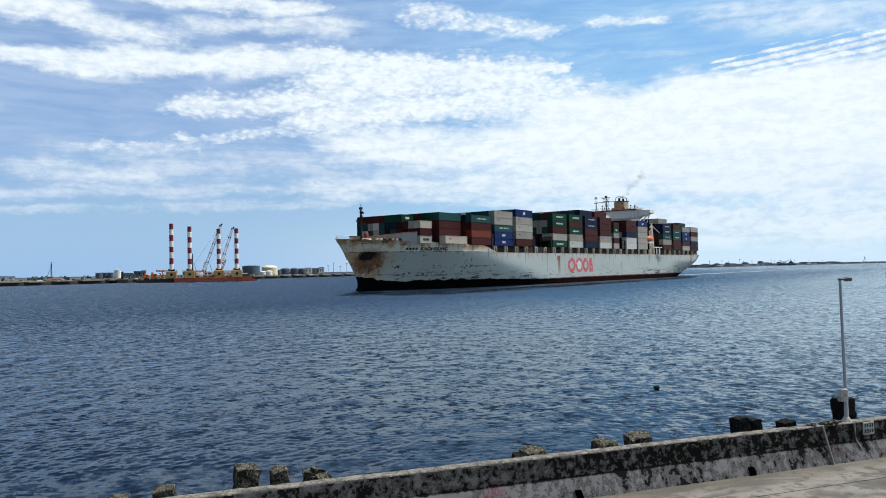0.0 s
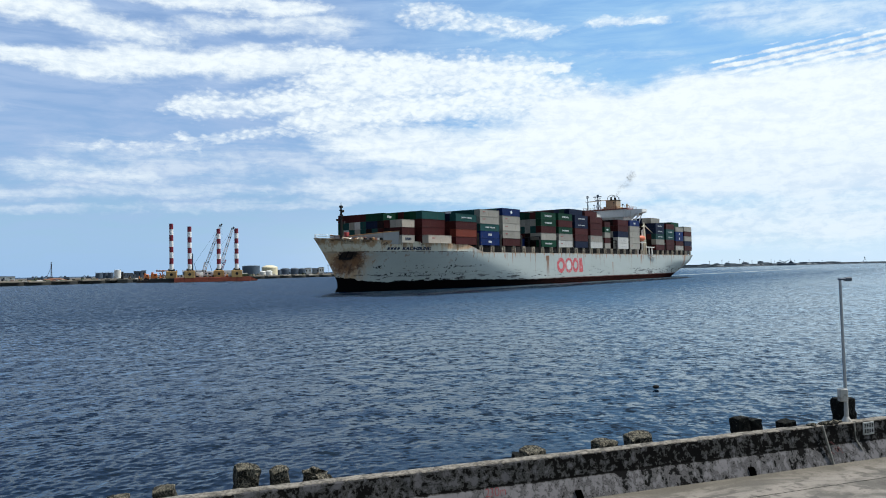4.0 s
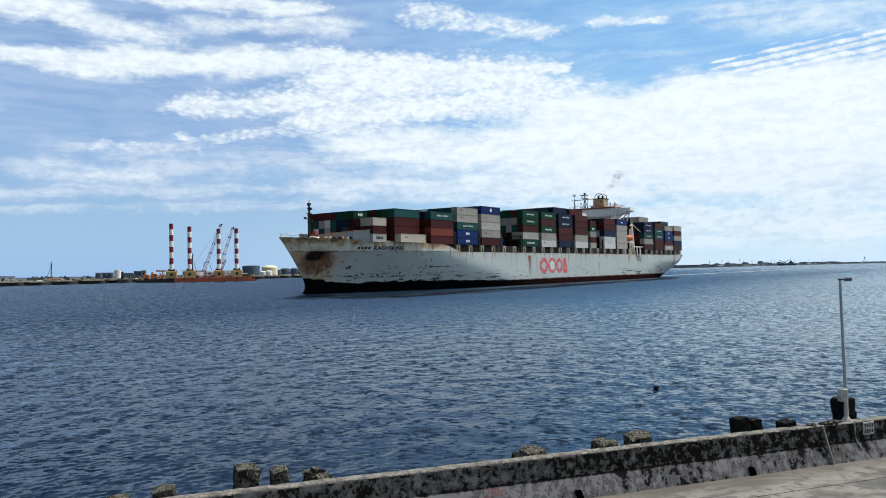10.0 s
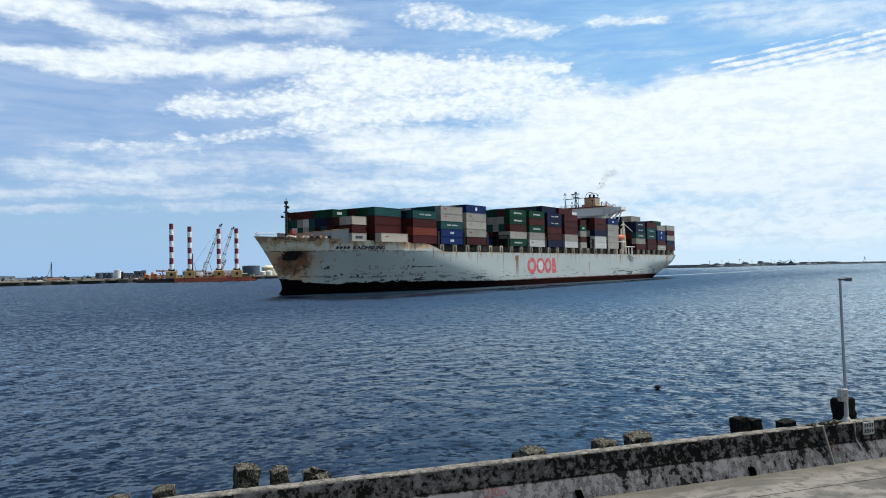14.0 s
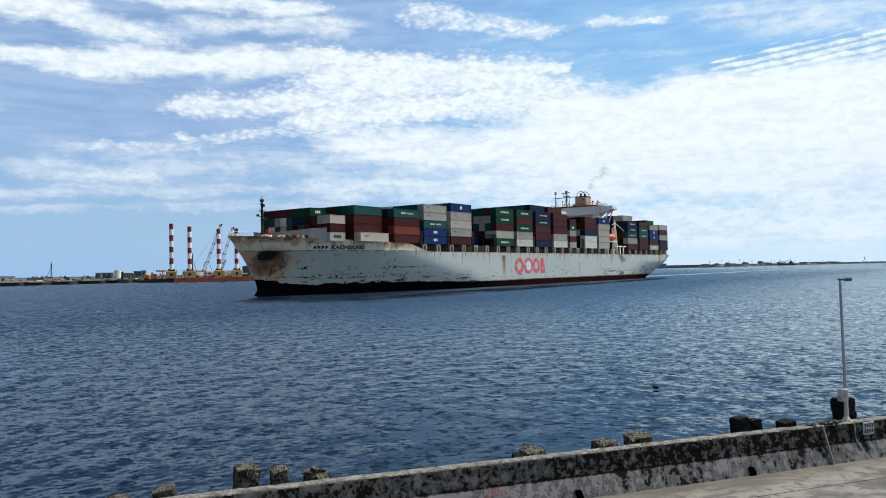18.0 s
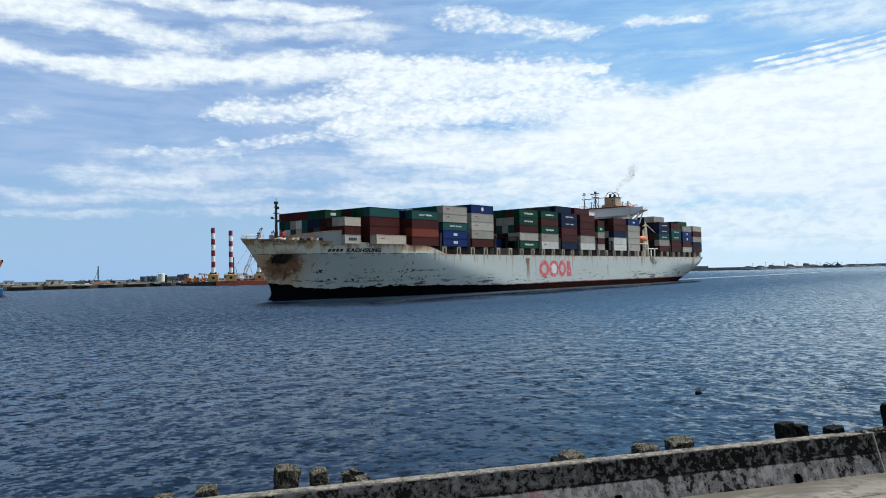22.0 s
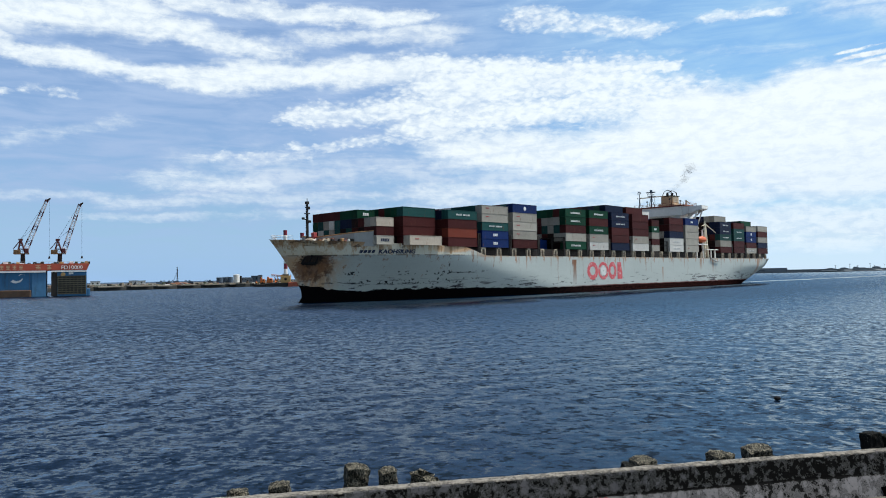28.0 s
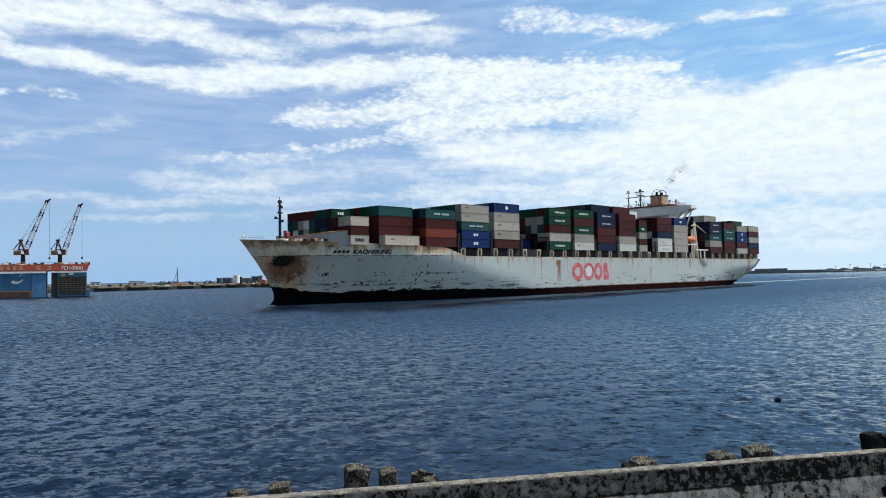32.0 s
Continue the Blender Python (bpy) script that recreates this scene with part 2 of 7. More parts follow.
def water_material():
    """Deep blue harbour water; the small ripples that ride on the built waves are slopes added to the surface normal."""
    m = bpy.data.materials.new("sea_water")
    m.use_nodes = True
    n = Nodes(m.node_tree)
    out, depth, gloss = n.node("ShaderNodeOutputMaterial"), n.node("ShaderNodeBsdfDiffuse"), n.node("ShaderNodeBsdfGlossy")
    fresnel, mixed = n.node("ShaderNodeFresnel"), n.node("ShaderNodeMixShader")
    tc = n.node("ShaderNodeTexCoord").outputs["Object"]
    px, py, pz = n.xyz(tc)
    wide = n.noise(n.scaled(tc, (0.5, 1.0, 1.0)), 0.012, 4)
    n.link(n.mix(wide, (0.0002, 0.0034, 0.0112), (0.0003, 0.0049, 0.0155)), depth.inputs["Color"])
    gloss.inputs["Color"].default_value = (0.82, 0.93, 1.0, 1.0)
    n.put(gloss.inputs["Roughness"], n.ramp(wide, 0.3, 0.7, 0.07, 0.11))
    fresnel.inputs["IOR"].default_value = 1.33
    gust = n.ramp(n.noise(n.scaled(tc, (0.35, 1.0, 1.0)), 0.03, 3), 0.35, 0.65, 0.75, 1.3)
    across = along = None
    for k, (size, wide_, weight, turn) in enumerate(((9.0, 0.95, 0.5, 0.5), (4.2, 0.8, 1.0, -0.3), (2.0, 0.85, 1.2, 0.25), (0.95, 1.25, 0.8, -0.2), (0.42, 1.3, 0.5, 0.1))):
        v = n.scaled(tc, (wide_, 1.0, 1.0), (7.1 * k, 3.3 * k, 0), (0, 0, turn))
        p = n.math("MULTIPLY", n.math("SUBTRACT", n.noise(v, size, 2, 0.5, 0.08), 0.5), weight)
        q = n.math("MULTIPLY", n.math("SUBTRACT", n.noise(n.scaled(v, (1, 1, 1), (31.0, 17.0, 5.0)), size, 2, 0.5, 0.08), 0.5), weight)
        along = p if along is None else n.math("ADD", along, p)
        across = q if across is None else n.math("ADD", across, q)
    # long backs and short steep faces that lean towards the quay
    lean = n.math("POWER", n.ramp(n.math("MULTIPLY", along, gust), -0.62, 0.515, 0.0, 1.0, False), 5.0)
    # mean tilt set by place, to dim or brighten the reflected sky
    reflect_tilt = n.ramp(n.math("SUBTRACT", py, n.math("MULTIPLY", px, 1.2)), 14.0, 165.0, 0.0, -0.162, False)
    reflect_tilt = n.math("ADD", reflect_tilt, n.ramp(px, 60.0, 420.0, 0.0, 0.10, False))
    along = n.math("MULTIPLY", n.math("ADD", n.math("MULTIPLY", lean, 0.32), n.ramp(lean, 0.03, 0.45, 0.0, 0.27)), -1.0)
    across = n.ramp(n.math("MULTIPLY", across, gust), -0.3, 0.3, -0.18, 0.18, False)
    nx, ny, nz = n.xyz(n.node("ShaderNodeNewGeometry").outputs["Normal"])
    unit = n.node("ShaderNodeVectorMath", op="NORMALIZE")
    along = n.math("ADD", reflect_tilt, n.math("SMOOTH_MIN", n.math("ADD", ny, along), -0.015, 0.12))
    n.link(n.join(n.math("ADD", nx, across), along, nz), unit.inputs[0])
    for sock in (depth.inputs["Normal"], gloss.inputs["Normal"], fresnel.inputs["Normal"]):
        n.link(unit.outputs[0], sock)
    n.link(fresnel.outputs[0], mixed.inputs[0])
    n.link(depth.outputs[0], mixed.inputs[1])
    n.link(gloss.outputs[0], mixed.inputs[2])
    n.link(mixed.outputs[0], out.inputs[0])
    return m


def hull_material():
    """Pale grey paint with a black lower band, rust streaks, scuffs and a rusty anchor mark, in the ship's own metres."""
    m = bpy.data.materials.new("hull_paint")
    m.use_nodes = True
    n = Nodes(m.node_tree)
    out, b = n.node("ShaderNodeOutputMaterial"), n.node("ShaderNodeBsdfPrincipled")
    tc = n.node("ShaderNodeTexCoord").outputs["Object"]
    x, y, z = n.xyz(tc)
    fine = n.noise(tc, 1.6, 6, 0.6)
    wide = n.noise(n.scaled(tc, (0.05, 0.05, 0.12)), 1.0, 4)
    g = n.math("ADD", 0.72, n.math("ADD", n.math("MULTIPLY", fine, 0.22), n.math("MULTIPLY", wide, 0.34)))
    col = n.mix(1.0, (0.38, 0.428, 0.418, 1), n.join(g, g, g), "MULTIPLY")
    # plate seams
    seam = n.math("LESS_THAN", n.math("ABSOLUTE", n.math("SUBTRACT", n.math("FRACT", n.math("MULTIPLY", z, 0.34)), 0.5)), 0.012)
    col = n.mix(n.math("MULTIPLY", seam, 0.25), col, (0.30, 0.32, 0.33))
    # vertical rust runs
    run = n.noise(n.scaled(tc, (0.75, 0.75, 0.06)), 1.0, 5, 0.72)
    high = n.ramp(z, 2.0, 12.3, 0.0, 0.125, False)
    col = n.mix(n.math("MULTIPLY", n.ramp(n.math("ADD", run, high), 0.66, 0.76), 0.75), col, (0.20, 0.085, 0.03))
    # rusted bow foot and anchor mark
    bow = n.math("MULTIPLY", n.ramp(x, -20.0, -27.0), n.ramp(n.noise(n.scaled(tc, (0.5, 0.5, 0.12)), 1.0, 5, 0.65), 0.30, 0.56))
    col = n.mix(n.math("MULTIPLY", n.math("MULTIPLY", bow, n.ramp(z, 13.6, 11.0, 0.35, 1.0)), 0.75), col, (0.40, 0.22, 0.085))

    def spot(cx, cz, rx, rz, wob=0.5):
        dx, dz = n.math("DIVIDE", n.math("SUBTRACT", x, cx), rx), n.math("DIVIDE", n.math("SUBTRACT", z, cz), rz)
        r = n.math("ADD", n.math("ADD", n.math("MULTIPLY", dx, dx), n.math("MULTIPLY", dz, dz)), n.math("MULTIPLY", n.math("SUBTRACT", fine, 0.5), wob * 3))
        return n.ramp(r, 1.0, 0.35)

    col = n.mix(n.math("MULTIPLY", spot(-29.4, 9.4, 4.8, 4.6, 0.6), 0.88), col, (0.15, 0.065, 0.028))
    # near-black spot paints in the dark inside of the hawse hole
    col = n.mix(n.math("MULTIPLY", spot(-30.2, 11.3, 3.0, 2.2), 0.97), col, (0.008, 0.006, 0.005))
    runs = n.math("MULTIPLY", n.ramp(n.noise(n.scaled(tc, (0.9, 0.9, 0.05)), 1.0, 4, 0.6), 0.45, 0.65), spot(-28.0, 7.0, 4.4, 6.0, 0.2))
    col = n.mix(n.math("MULTIPLY", runs, 0.8), col, (0.06, 0.03, 0.018))
    col = n.mix(n.math("MULTIPLY", spot(7.0, 14.0, 9.5, 1.3), 0.85), col, (0.42, 0.20, 0.075))
    col = n.mix(n.math("MULTIPLY", spot(-31.0, 15.1, 4.6, 0.6), 0.95), col, (0.04, 0.02, 0.012))
    def streak(cx, top, low, w, seed):
        """A rust run that starts sharp under a scupper and fades as it falls."""
        wob = n.noise(n.scaled(tc, (1.3, 1.3, 0.22), (seed, 0, seed)), 1.0, 5, 0.65)
        off = n.math("ABSOLUTE", n.math("ADD", n.math("SUBTRACT", x, cx), n.math("MULTIPLY", n.math("SUBTRACT", wob, 0.5), w * 2.2)))
        fall = n.ramp(n.math("ADD", z, n.math("MULTIPLY", wob, 1.5)), low, top + 0.6)
        return n.math("MULTIPLY", n.math("MULTIPLY", n.ramp(off, w, w * 0.55), n.ramp(z, top, top - 0.25)), n.math("POWER", fall, 0.6))

    for k, (cx, top, low, w, much) in enumerate(((66.4, 11.2, 3.0, 1.35, 0.97), (128.2, 8.6, 2.6, 0.9, 0.55), (174.4, 11.8, 6.0, 1.0, 0.7), (162.5, 12.0, 7.4, 1.2, 0.75), (225.5, 12.0, 3.0, 1.6, 0.8),
                                                 (40.0, 12.2, 8.0, 0.4, 0.7), (98.5, 12.0, 7.2, 0.45, 0.65), (147.0, 12.0, 7.8, 0.5, 0.6), (205.0, 12.0, 6.5, 0.6, 0.6), (53.0, 12.1, 8.6, 0.35, 0.6))):
        col = n.mix(n.math("MULTIPLY", streak(cx, top, low, w, k * 3.7), much), col, (0.17, 0.06, 0.018) if k == 0 else (0.26, 0.11, 0.04))
    # drips under the rail posts
    post = n.math("ABSOLUTE", n.math("SUBTRACT", n.math("FRACT", n.math("MULTIPLY", n.math("SUBTRACT", x, 24.0), 1 / 7.22)), 0.5))
    drip = n.math("MULTIPLY", n.math("LESS_THAN", n.math("ADD", post, n.math("MULTIPLY", n.math("SUBTRACT", fine, 0.5), 0.3)), 0.05), n.ramp(n.math("ADD", z, n.math("MULTIPLY", wide, 4.0)), 11.6, 13.4))
    col = n.mix(n.math("MULTIPLY", n.math("MULTIPLY", drip, n.math("GREATER_THAN", x, 18.0)), 0.75), col, (0.30, 0.12, 0.045))
    col = n.mix(n.math("MULTIPLY", n.math("MULTIPLY", n.ramp(z, 14.0, 15.6), n.ramp(fine, 0.45, 0.58)), n.ramp(x, 12.0, -6.0)), col, (0.13, 0.065, 0.03))
    # knuckle line and rows of black scrapes on the flare
    knuckle = n.math("MULTIPLY", n.math("LESS_THAN", n.math("ABSOLUTE", n.math("SUBTRACT", z, 12.25)), 0.13), n.math("MULTIPLY", n.ramp(n.noise(n.scaled(tc, (0.35, 0.35, 0.0)), 1.0, 4, 0.7), 0.42, 0.55), n.ramp(x, 18.0, 12.0)))
    col = n.mix(n.math("MULTIPLY", knuckle, 0.85), col, (0.06, 0.04, 0.03))
    chips = n.ramp(n.noise(n.scaled(tc, (0.85, 0.85, 1.0), (3.0, 0.0, 1.0)), 1.0, 3, 0.55), 0.58, 0.61)
    rows = n.math("MAXIMUM", n.ramp(n.math("ABSOLUTE", n.math("SUBTRACT", z, 7.4)), 0.75, 0.3), n.ramp(n.math("ABSOLUTE", n.math("SUBTRACT", z, 5.1)), 1.0, 0.4))
    col = n.mix(n.math("MULTIPLY", n.math("MULTIPLY", chips, rows), n.math("MULTIPLY", n.ramp(x, -25.0, -20.0), n.ramp(x, 26.0, 14.0))), col, (0.012, 0.012, 0.013))
    # cream stain above the knuckle, with the brighter light there painted in
    col = n.mix(n.math("MULTIPLY", n.math("MULTIPLY", n.ramp(z, 12.25, 12.4), n.ramp(x, 16.0, 8.0)), n.ramp(wide, 0.3, 0.6, 0.25, 0.6)), col, (0.60, 0.53, 0.38))
    # rusty bulwark: runs from the cap and blistered patches
    capped = n.math("MULTIPLY", n.ramp(x, 17.0, 12.0), n.ramp(z, 12.3, 12.7))
    runs = n.ramp(n.math("ADD", n.noise(n.scaled(tc, (0.55, 0.55, 0.09), (5, 0, 3)), 1.0, 5, 0.68), n.ramp(z, 12.3, 15.6, -0.06, 0.10, False)), 0.50, 0.62)
    col = n.mix(n.math("MULTIPLY", n.math("MULTIPLY", runs, capped), 0.8), col, (0.25, 0.13, 0.05))
    blister = n.ramp(n.math("ADD", n.noise(n.scaled(tc, (0.30, 0.30, 0.75), (2, 0, 7)), 1.0, 5, 0.72), n.ramp(z, 13.0, 15.8, -0.10, 0.06, False)), 0.55, 0.62)
    col = n.mix(n.math("MULTIPLY", n.math("MULTIPLY", blister, capped), 0.75), col, (0.035, 0.018, 0.010))
    lip = n.math("MULTIPLY", n.ramp(n.math("ADD", z, n.math("MULTIPLY", n.math("SUBTRACT", n.noise(n.scaled(tc, (0.4, 0.4, 0.3), (1, 0, 9)), 1.0, 5, 0.7), 0.5), 2.6)), 11.5, 12.2), n.ramp(x, 15.0, 19.0))
    col = n.mix(n.math("MULTIPLY", lip, 0.6), col, (0.30, 0.17, 0.075))
    # one long slanting scrape and one level one
    slant = n.math("ABSOLUTE", n.math("ADD", n.math("SUBTRACT", x, n.math("ADD", 2.8, n.math("MULTIPLY", z, 0.44))), n.math("MULTIPLY", n.math("SUBTRACT", fine, 0.5), 3.0)))
    slant = n.math("MULTIPLY", n.ramp(n.math("ADD", slant, n.ramp(n.noise(n.scaled(tc, (0.5, 0.5, 0.8), (9, 0, 2)), 1.0, 4, 0.65), 0.40, 0.60, 0.0, 1.2)), n.math("ADD", 0.95, n.math("MULTIPLY", z, -0.06)), 0.1), n.ramp(z, 11.8, 11.0))
    level = n.math("MULTIPLY", n.math("LESS_THAN", n.math("ABSOLUTE", n.math("ADD", n.math("SUBTRACT", z, 7.4), n.math("MULTIPLY", n.math("SUBTRACT", wide, 0.5), 0.8))), 0.11), n.math("MULTIPLY", n.ramp(x, 7.0, 9.0), n.ramp(x, 19.0, 16.0)))
    col = n.mix(n.math("MULTIPLY", n.math("MAXIMUM", slant, level), 0.9), col, (0.018, 0.017, 0.017))
    # dark scuffs along the side
    sc = n.noise(n.scaled(tc, (0.16, 0.16, 1.3)), 1.0, 6, 0.72, 0.3)
    ends_only = n.math("MAXIMUM", n.ramp(x, 58.0, 40.0, 0.18, 1.0), n.ramp(x, 135.0, 165.0, 0.0, 1.25))
    sc = n.math("SUBTRACT", sc, n.math("MULTIPLY", n.math("SUBTRACT", 1.0, ends_only), 0.05))
    lane = n.math("MULTIPLY", n.ramp(n.math("ADD", z, n.math("MULTIPLY", wide, 5.0)), 9.2, 6.6), n.ramp(z, 1.0, 2.6))
    col = n.mix(n.math("MULTIPLY", n.math("MULTIPLY", n.ramp(sc, 0.535, 0.585), lane), 0.92), col, (0.025, 0.025, 0.03))
    # black band at the waterline with a worn edge and a thin red line
    edge = n.math("ADD", z, n.math("MULTIPLY", n.math("SUBTRACT", n.noise(n.scaled(tc, (0.3, 0.3, 0.8)), 1.0, 6, 0.7), 0.5), n.ramp(x, 60.0, -24.0, 0.9, 4.2)))
    line = n.math("ADD", n.ramp(x, 60.0, 5.0, 2.1, 3.0), n.ramp(x, -22.0, -29.0, 0.0, 1.7))
    edge = n.math("SUBTRACT", n.math("ADD", edge, 2.0), line)
    boot = n.ramp(edge, 2.05, 1.85)
    col = n.mix(n.math("MULTIPLY", n.ramp(edge, 2.35, 2.1), n.ramp(x, 40, 90)), col, (0.13, 0.035, 0.03))
    col = n.mix(boot, col, n.mix(n.math("MULTIPLY", n.ramp(x, 30.0, 110.0), n.ramp(fine, 0.40, 0.60)), (0.0035, 0.0035, 0.004), (0.035, 0.012, 0.010)))
    n.link(col, b.inputs["Base Color"])
    n.put(b.inputs["Roughness"], n.ramp(fine, 0.3, 0.7, 0.45, 0.7))
    n.put(b.inputs["Specular IOR Level"], n.ramp(boot, 0.0, 1.0, 0.35, 0.0, False))
    bp = n.node("ShaderNodeBump")
    bp.inputs["Strength"].default_value, bp.inputs["Distance"].default_value = 0.2, 0.3
    n.link(n.noise(n.scaled(tc, (0.25, 0.25, 0.5)), 1.0, 4), bp.inputs["Height"])
    n.link(bp.outputs[0], b.inputs["Normal"])
    n.link(b.outputs[0], out.inputs[0])
    return m


def box_material(name, color):
    """Painted corrugated steel of a shipping container, a little faded and rusty, each one its own shade."""
    key = "steel_" + name
    if key in MATS:
        return MATS[key]
    m = bpy.data.materials.new(key)
    m.use_nodes = True
    n = Nodes(m.node_tree)
    out, b = n.node("ShaderNodeOutputMaterial"), n.node("ShaderNodeBsdfPrincipled")
    tc = n.node("ShaderNodeTexCoord").outputs["Object"]
    rnd = n.node("ShaderNodeObjectInfo").outputs["Random"]
    x, y, z = n.xyz(tc)
    moved = n.join(n.math("ADD", x, n.math("MULTIPLY", rnd, 200)), y, z)
    fine, wide = n.noise(moved, 2.5, 5), n.noise(moved, 0.35, 3)
    g = n.math("ADD", n.math("ADD", 0.34, n.math("MULTIPLY", rnd, 0.28)), n.math("ADD", n.math("MULTIPLY", fine, 0.25), n.math("MULTIPLY", wide, 0.35)))
    col = n.mix(1.0, (*color, 1.0), n.join(g, g, g), "MULTIPLY")
    rust = n.ramp(n.noise(n.scaled(moved, (1, 1, 0.25)), 1.3, 5, 0.7), 0.58, 0.72)
    col = n.mix(n.math("MULTIPLY", rust, 0.6), col, (0.12, 0.05, 0.025))
    n.link(col, b.inputs["Base Color"])
    b.inputs["Roughness"].default_value = 0.6
    b.inputs["Specular IOR Level"].default_value = 0.1
    wave = n.math("SINE", n.math("MULTIPLY", n.math("ADD", x, y), 22.4))
    bp = n.node("ShaderNodeBump")
    bp.inputs["Strength"].default_value, bp.inputs["Distance"].default_value = 0.25, 0.03
    n.link(n.ramp(wave, -0.5, 0.5), bp.inputs["Height"])
    n.link(bp.outputs[0], b.inputs["Normal"])
    n.link(b.outputs[0], out.inputs[0])
    MATS[key] = m
    return m


def wall_material():
    """Old sea-wall concrete: pale plaster, black algae on the upper course, ragged patches."""
    m = bpy.data.materials.new("sea_wall_concrete")
    m.use_nodes = True
    n = Nodes(m.node_tree)
    out, b = n.node("ShaderNodeOutputMaterial"), n.node("ShaderNodeBsdfPrincipled")
    tc = n.node("ShaderNodeTexCoord").outputs["Object"]
    x, y, z = n.xyz(tc)
    fine, wide = n.noise(tc, 14, 6, 0.65), n.noise(tc, 1.1, 4)
    g = n.math("ADD", 0.6, n.math("ADD", n.math("MULTIPLY", fine, 0.35), n.math("MULTIPLY", wide, 0.45)))
    col = n.mix(1.0, (0.185, 0.180, 0.190, 1), n.join(g, g, g), "MULTIPLY")
    col = n.mix(n.math("MULTIPLY", n.ramp(z, -0.56, -0.50), 0.6), col, (0.075, 0.075, 0.08))
    blot = n.noise(n.scaled(tc, (1.0, 1.0, 1.0), (4, 2, 1)), 5.2, 8, 0.68, 0.25)
    drip = n.noise(n.scaled(tc, (1.0, 1.0, 0.30)), 4.2, 8, 0.68, 0.1)
    upper = n.ramp(z, -0.56, -0.50)
    region = n.noise(n.scaled(tc, (1.0, 1.0, 0.0)), 0.5, 3)
    ledge = n.ramp(n.math("ABSOLUTE", n.math("ADD", n.math("ADD", z, 0.52), n.math("MULTIPLY", n.math("SUBTRACT", wide, 0.5), 0.06))), 0.045, 0.0, 0.0, 0.09)
    east = n.ramp(x, -3.5, 2.5, -0.055, -0.004)
    score = n.math("ADD", n.math("ADD", n.mix(n.math("MULTIPLY", upper, 0.75), n.math("MULTIPLY", n.math("ADD", blot, drip), 0.5), blot), n.math("MULTIPLY", upper, 0.062)), n.math("ADD", n.math("MULTIPLY", n.math("SUBTRACT", region, 0.5), 0.16), n.math("ADD", east, ledge)))
    algae = n.ramp(score, 0.532, 0.556)
    col = n.mix(n.math("MULTIPLY", n.ramp(score, 0.41, 0.54), n.math("ADD", 0.55, n.math("MULTIPLY", upper, 0.35))), col, (0.055, 0.056, 0.053))
    col = n.mix(n.math("MULTIPLY", algae, 0.93), col, (0.0035, 0.0035, 0.0035))
    # dark outlines round the flaking patches
    rim = n.ramp(n.math("ABSOLUTE", n.math("SUBTRACT", score, 0.492)), 0.012, 0.004)
    col = n.mix(n.math("MULTIPLY", rim, 0.75), col, (0.012, 0.012, 0.012))
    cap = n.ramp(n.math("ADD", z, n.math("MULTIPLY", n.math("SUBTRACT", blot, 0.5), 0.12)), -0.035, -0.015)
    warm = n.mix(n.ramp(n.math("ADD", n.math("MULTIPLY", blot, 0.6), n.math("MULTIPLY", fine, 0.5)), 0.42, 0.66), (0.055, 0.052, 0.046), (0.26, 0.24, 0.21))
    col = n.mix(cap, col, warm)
    n.link(col, b.inputs["Base Color"])
    b.inputs["Roughness"].default_value = 0.95
    b.inputs["Specular IOR Level"].default_value = 0.03
    bp = n.node("ShaderNodeBump")
    bp.inputs["Strength"].default_value, bp.inputs["Distance"].default_value = 0.5, 0.02
    n.link(n.math("ADD", fine, n.math("MULTIPLY", algae, -0.6)), bp.inputs["Height"])
    n.link(bp.outputs[0], b.inputs["Normal"])
    n.link(b.outputs[0], out.inputs[0])
    return m


def road_material():
    """Worn pale concrete with broad dirty patches, fine cracks and grit."""
    m = bpy.data.materials.new("road_concrete")
    m.use_nodes = True
    n = Nodes(m.node_tree)
    out, b = n.node("ShaderNodeOutputMaterial"), n.node("ShaderNodeBsdfPrincipled")
    tc = n.node("ShaderNodeTexCoord").outputs["Object"]
    fine, mid = n.noise(tc, 16, 6, 0.7), n.noise(tc, 2.4, 6, 0.65, 0.3)
    wide = n.noise(n.scaled(tc, (0.5, 1.0, 1.0)), 0.55, 6, 0.62, 0.6)
    g = n.math("ADD", 0.45, n.math("ADD", n.math("MULTIPLY", fine, 0.45), n.math("MULTIPLY", mid, 0.65)))
    col = n.mix(1.0, (0.205, 0.186, 0.162, 1), n.join(g, g, g), "MULTIPLY")
    col = n.mix(n.math("MULTIPLY", n.ramp(wide, 0.43, 0.54), 0.82), col, (0.062, 0.058, 0.050))
    col = n.mix(n.math("MULTIPLY", n.ramp(mid, 0.52, 0.60), 0.7), col, (0.055, 0.05, 0.045))
    foot = n.math("MULTIPLY", n.ramp(n.math("ADD", n.xyz(tc)[1], n.math("MULTIPLY", n.math("SUBTRACT", mid, 0.5), 2.2)), -1.3, -0.5), n.ramp(fine, 0.35, 0.6, 0.4, 0.9))
    col = n.mix(foot, col, (0.085, 0.076, 0.060))
    n.link(col, b.inputs["Base Color"])
    b.inputs["Roughness"].default_value = 0.92
    bp = n.node("ShaderNodeBump")
    bp.inputs["Strength"].default_value, bp.inputs["Distance"].default_value = 0.4, 0.03
    n.link(fine, bp.inputs["Height"])
    n.link(bp.outputs[0], b.inputs["Normal"])
    n.link(b.outputs[0], out.inputs[0])
    return m


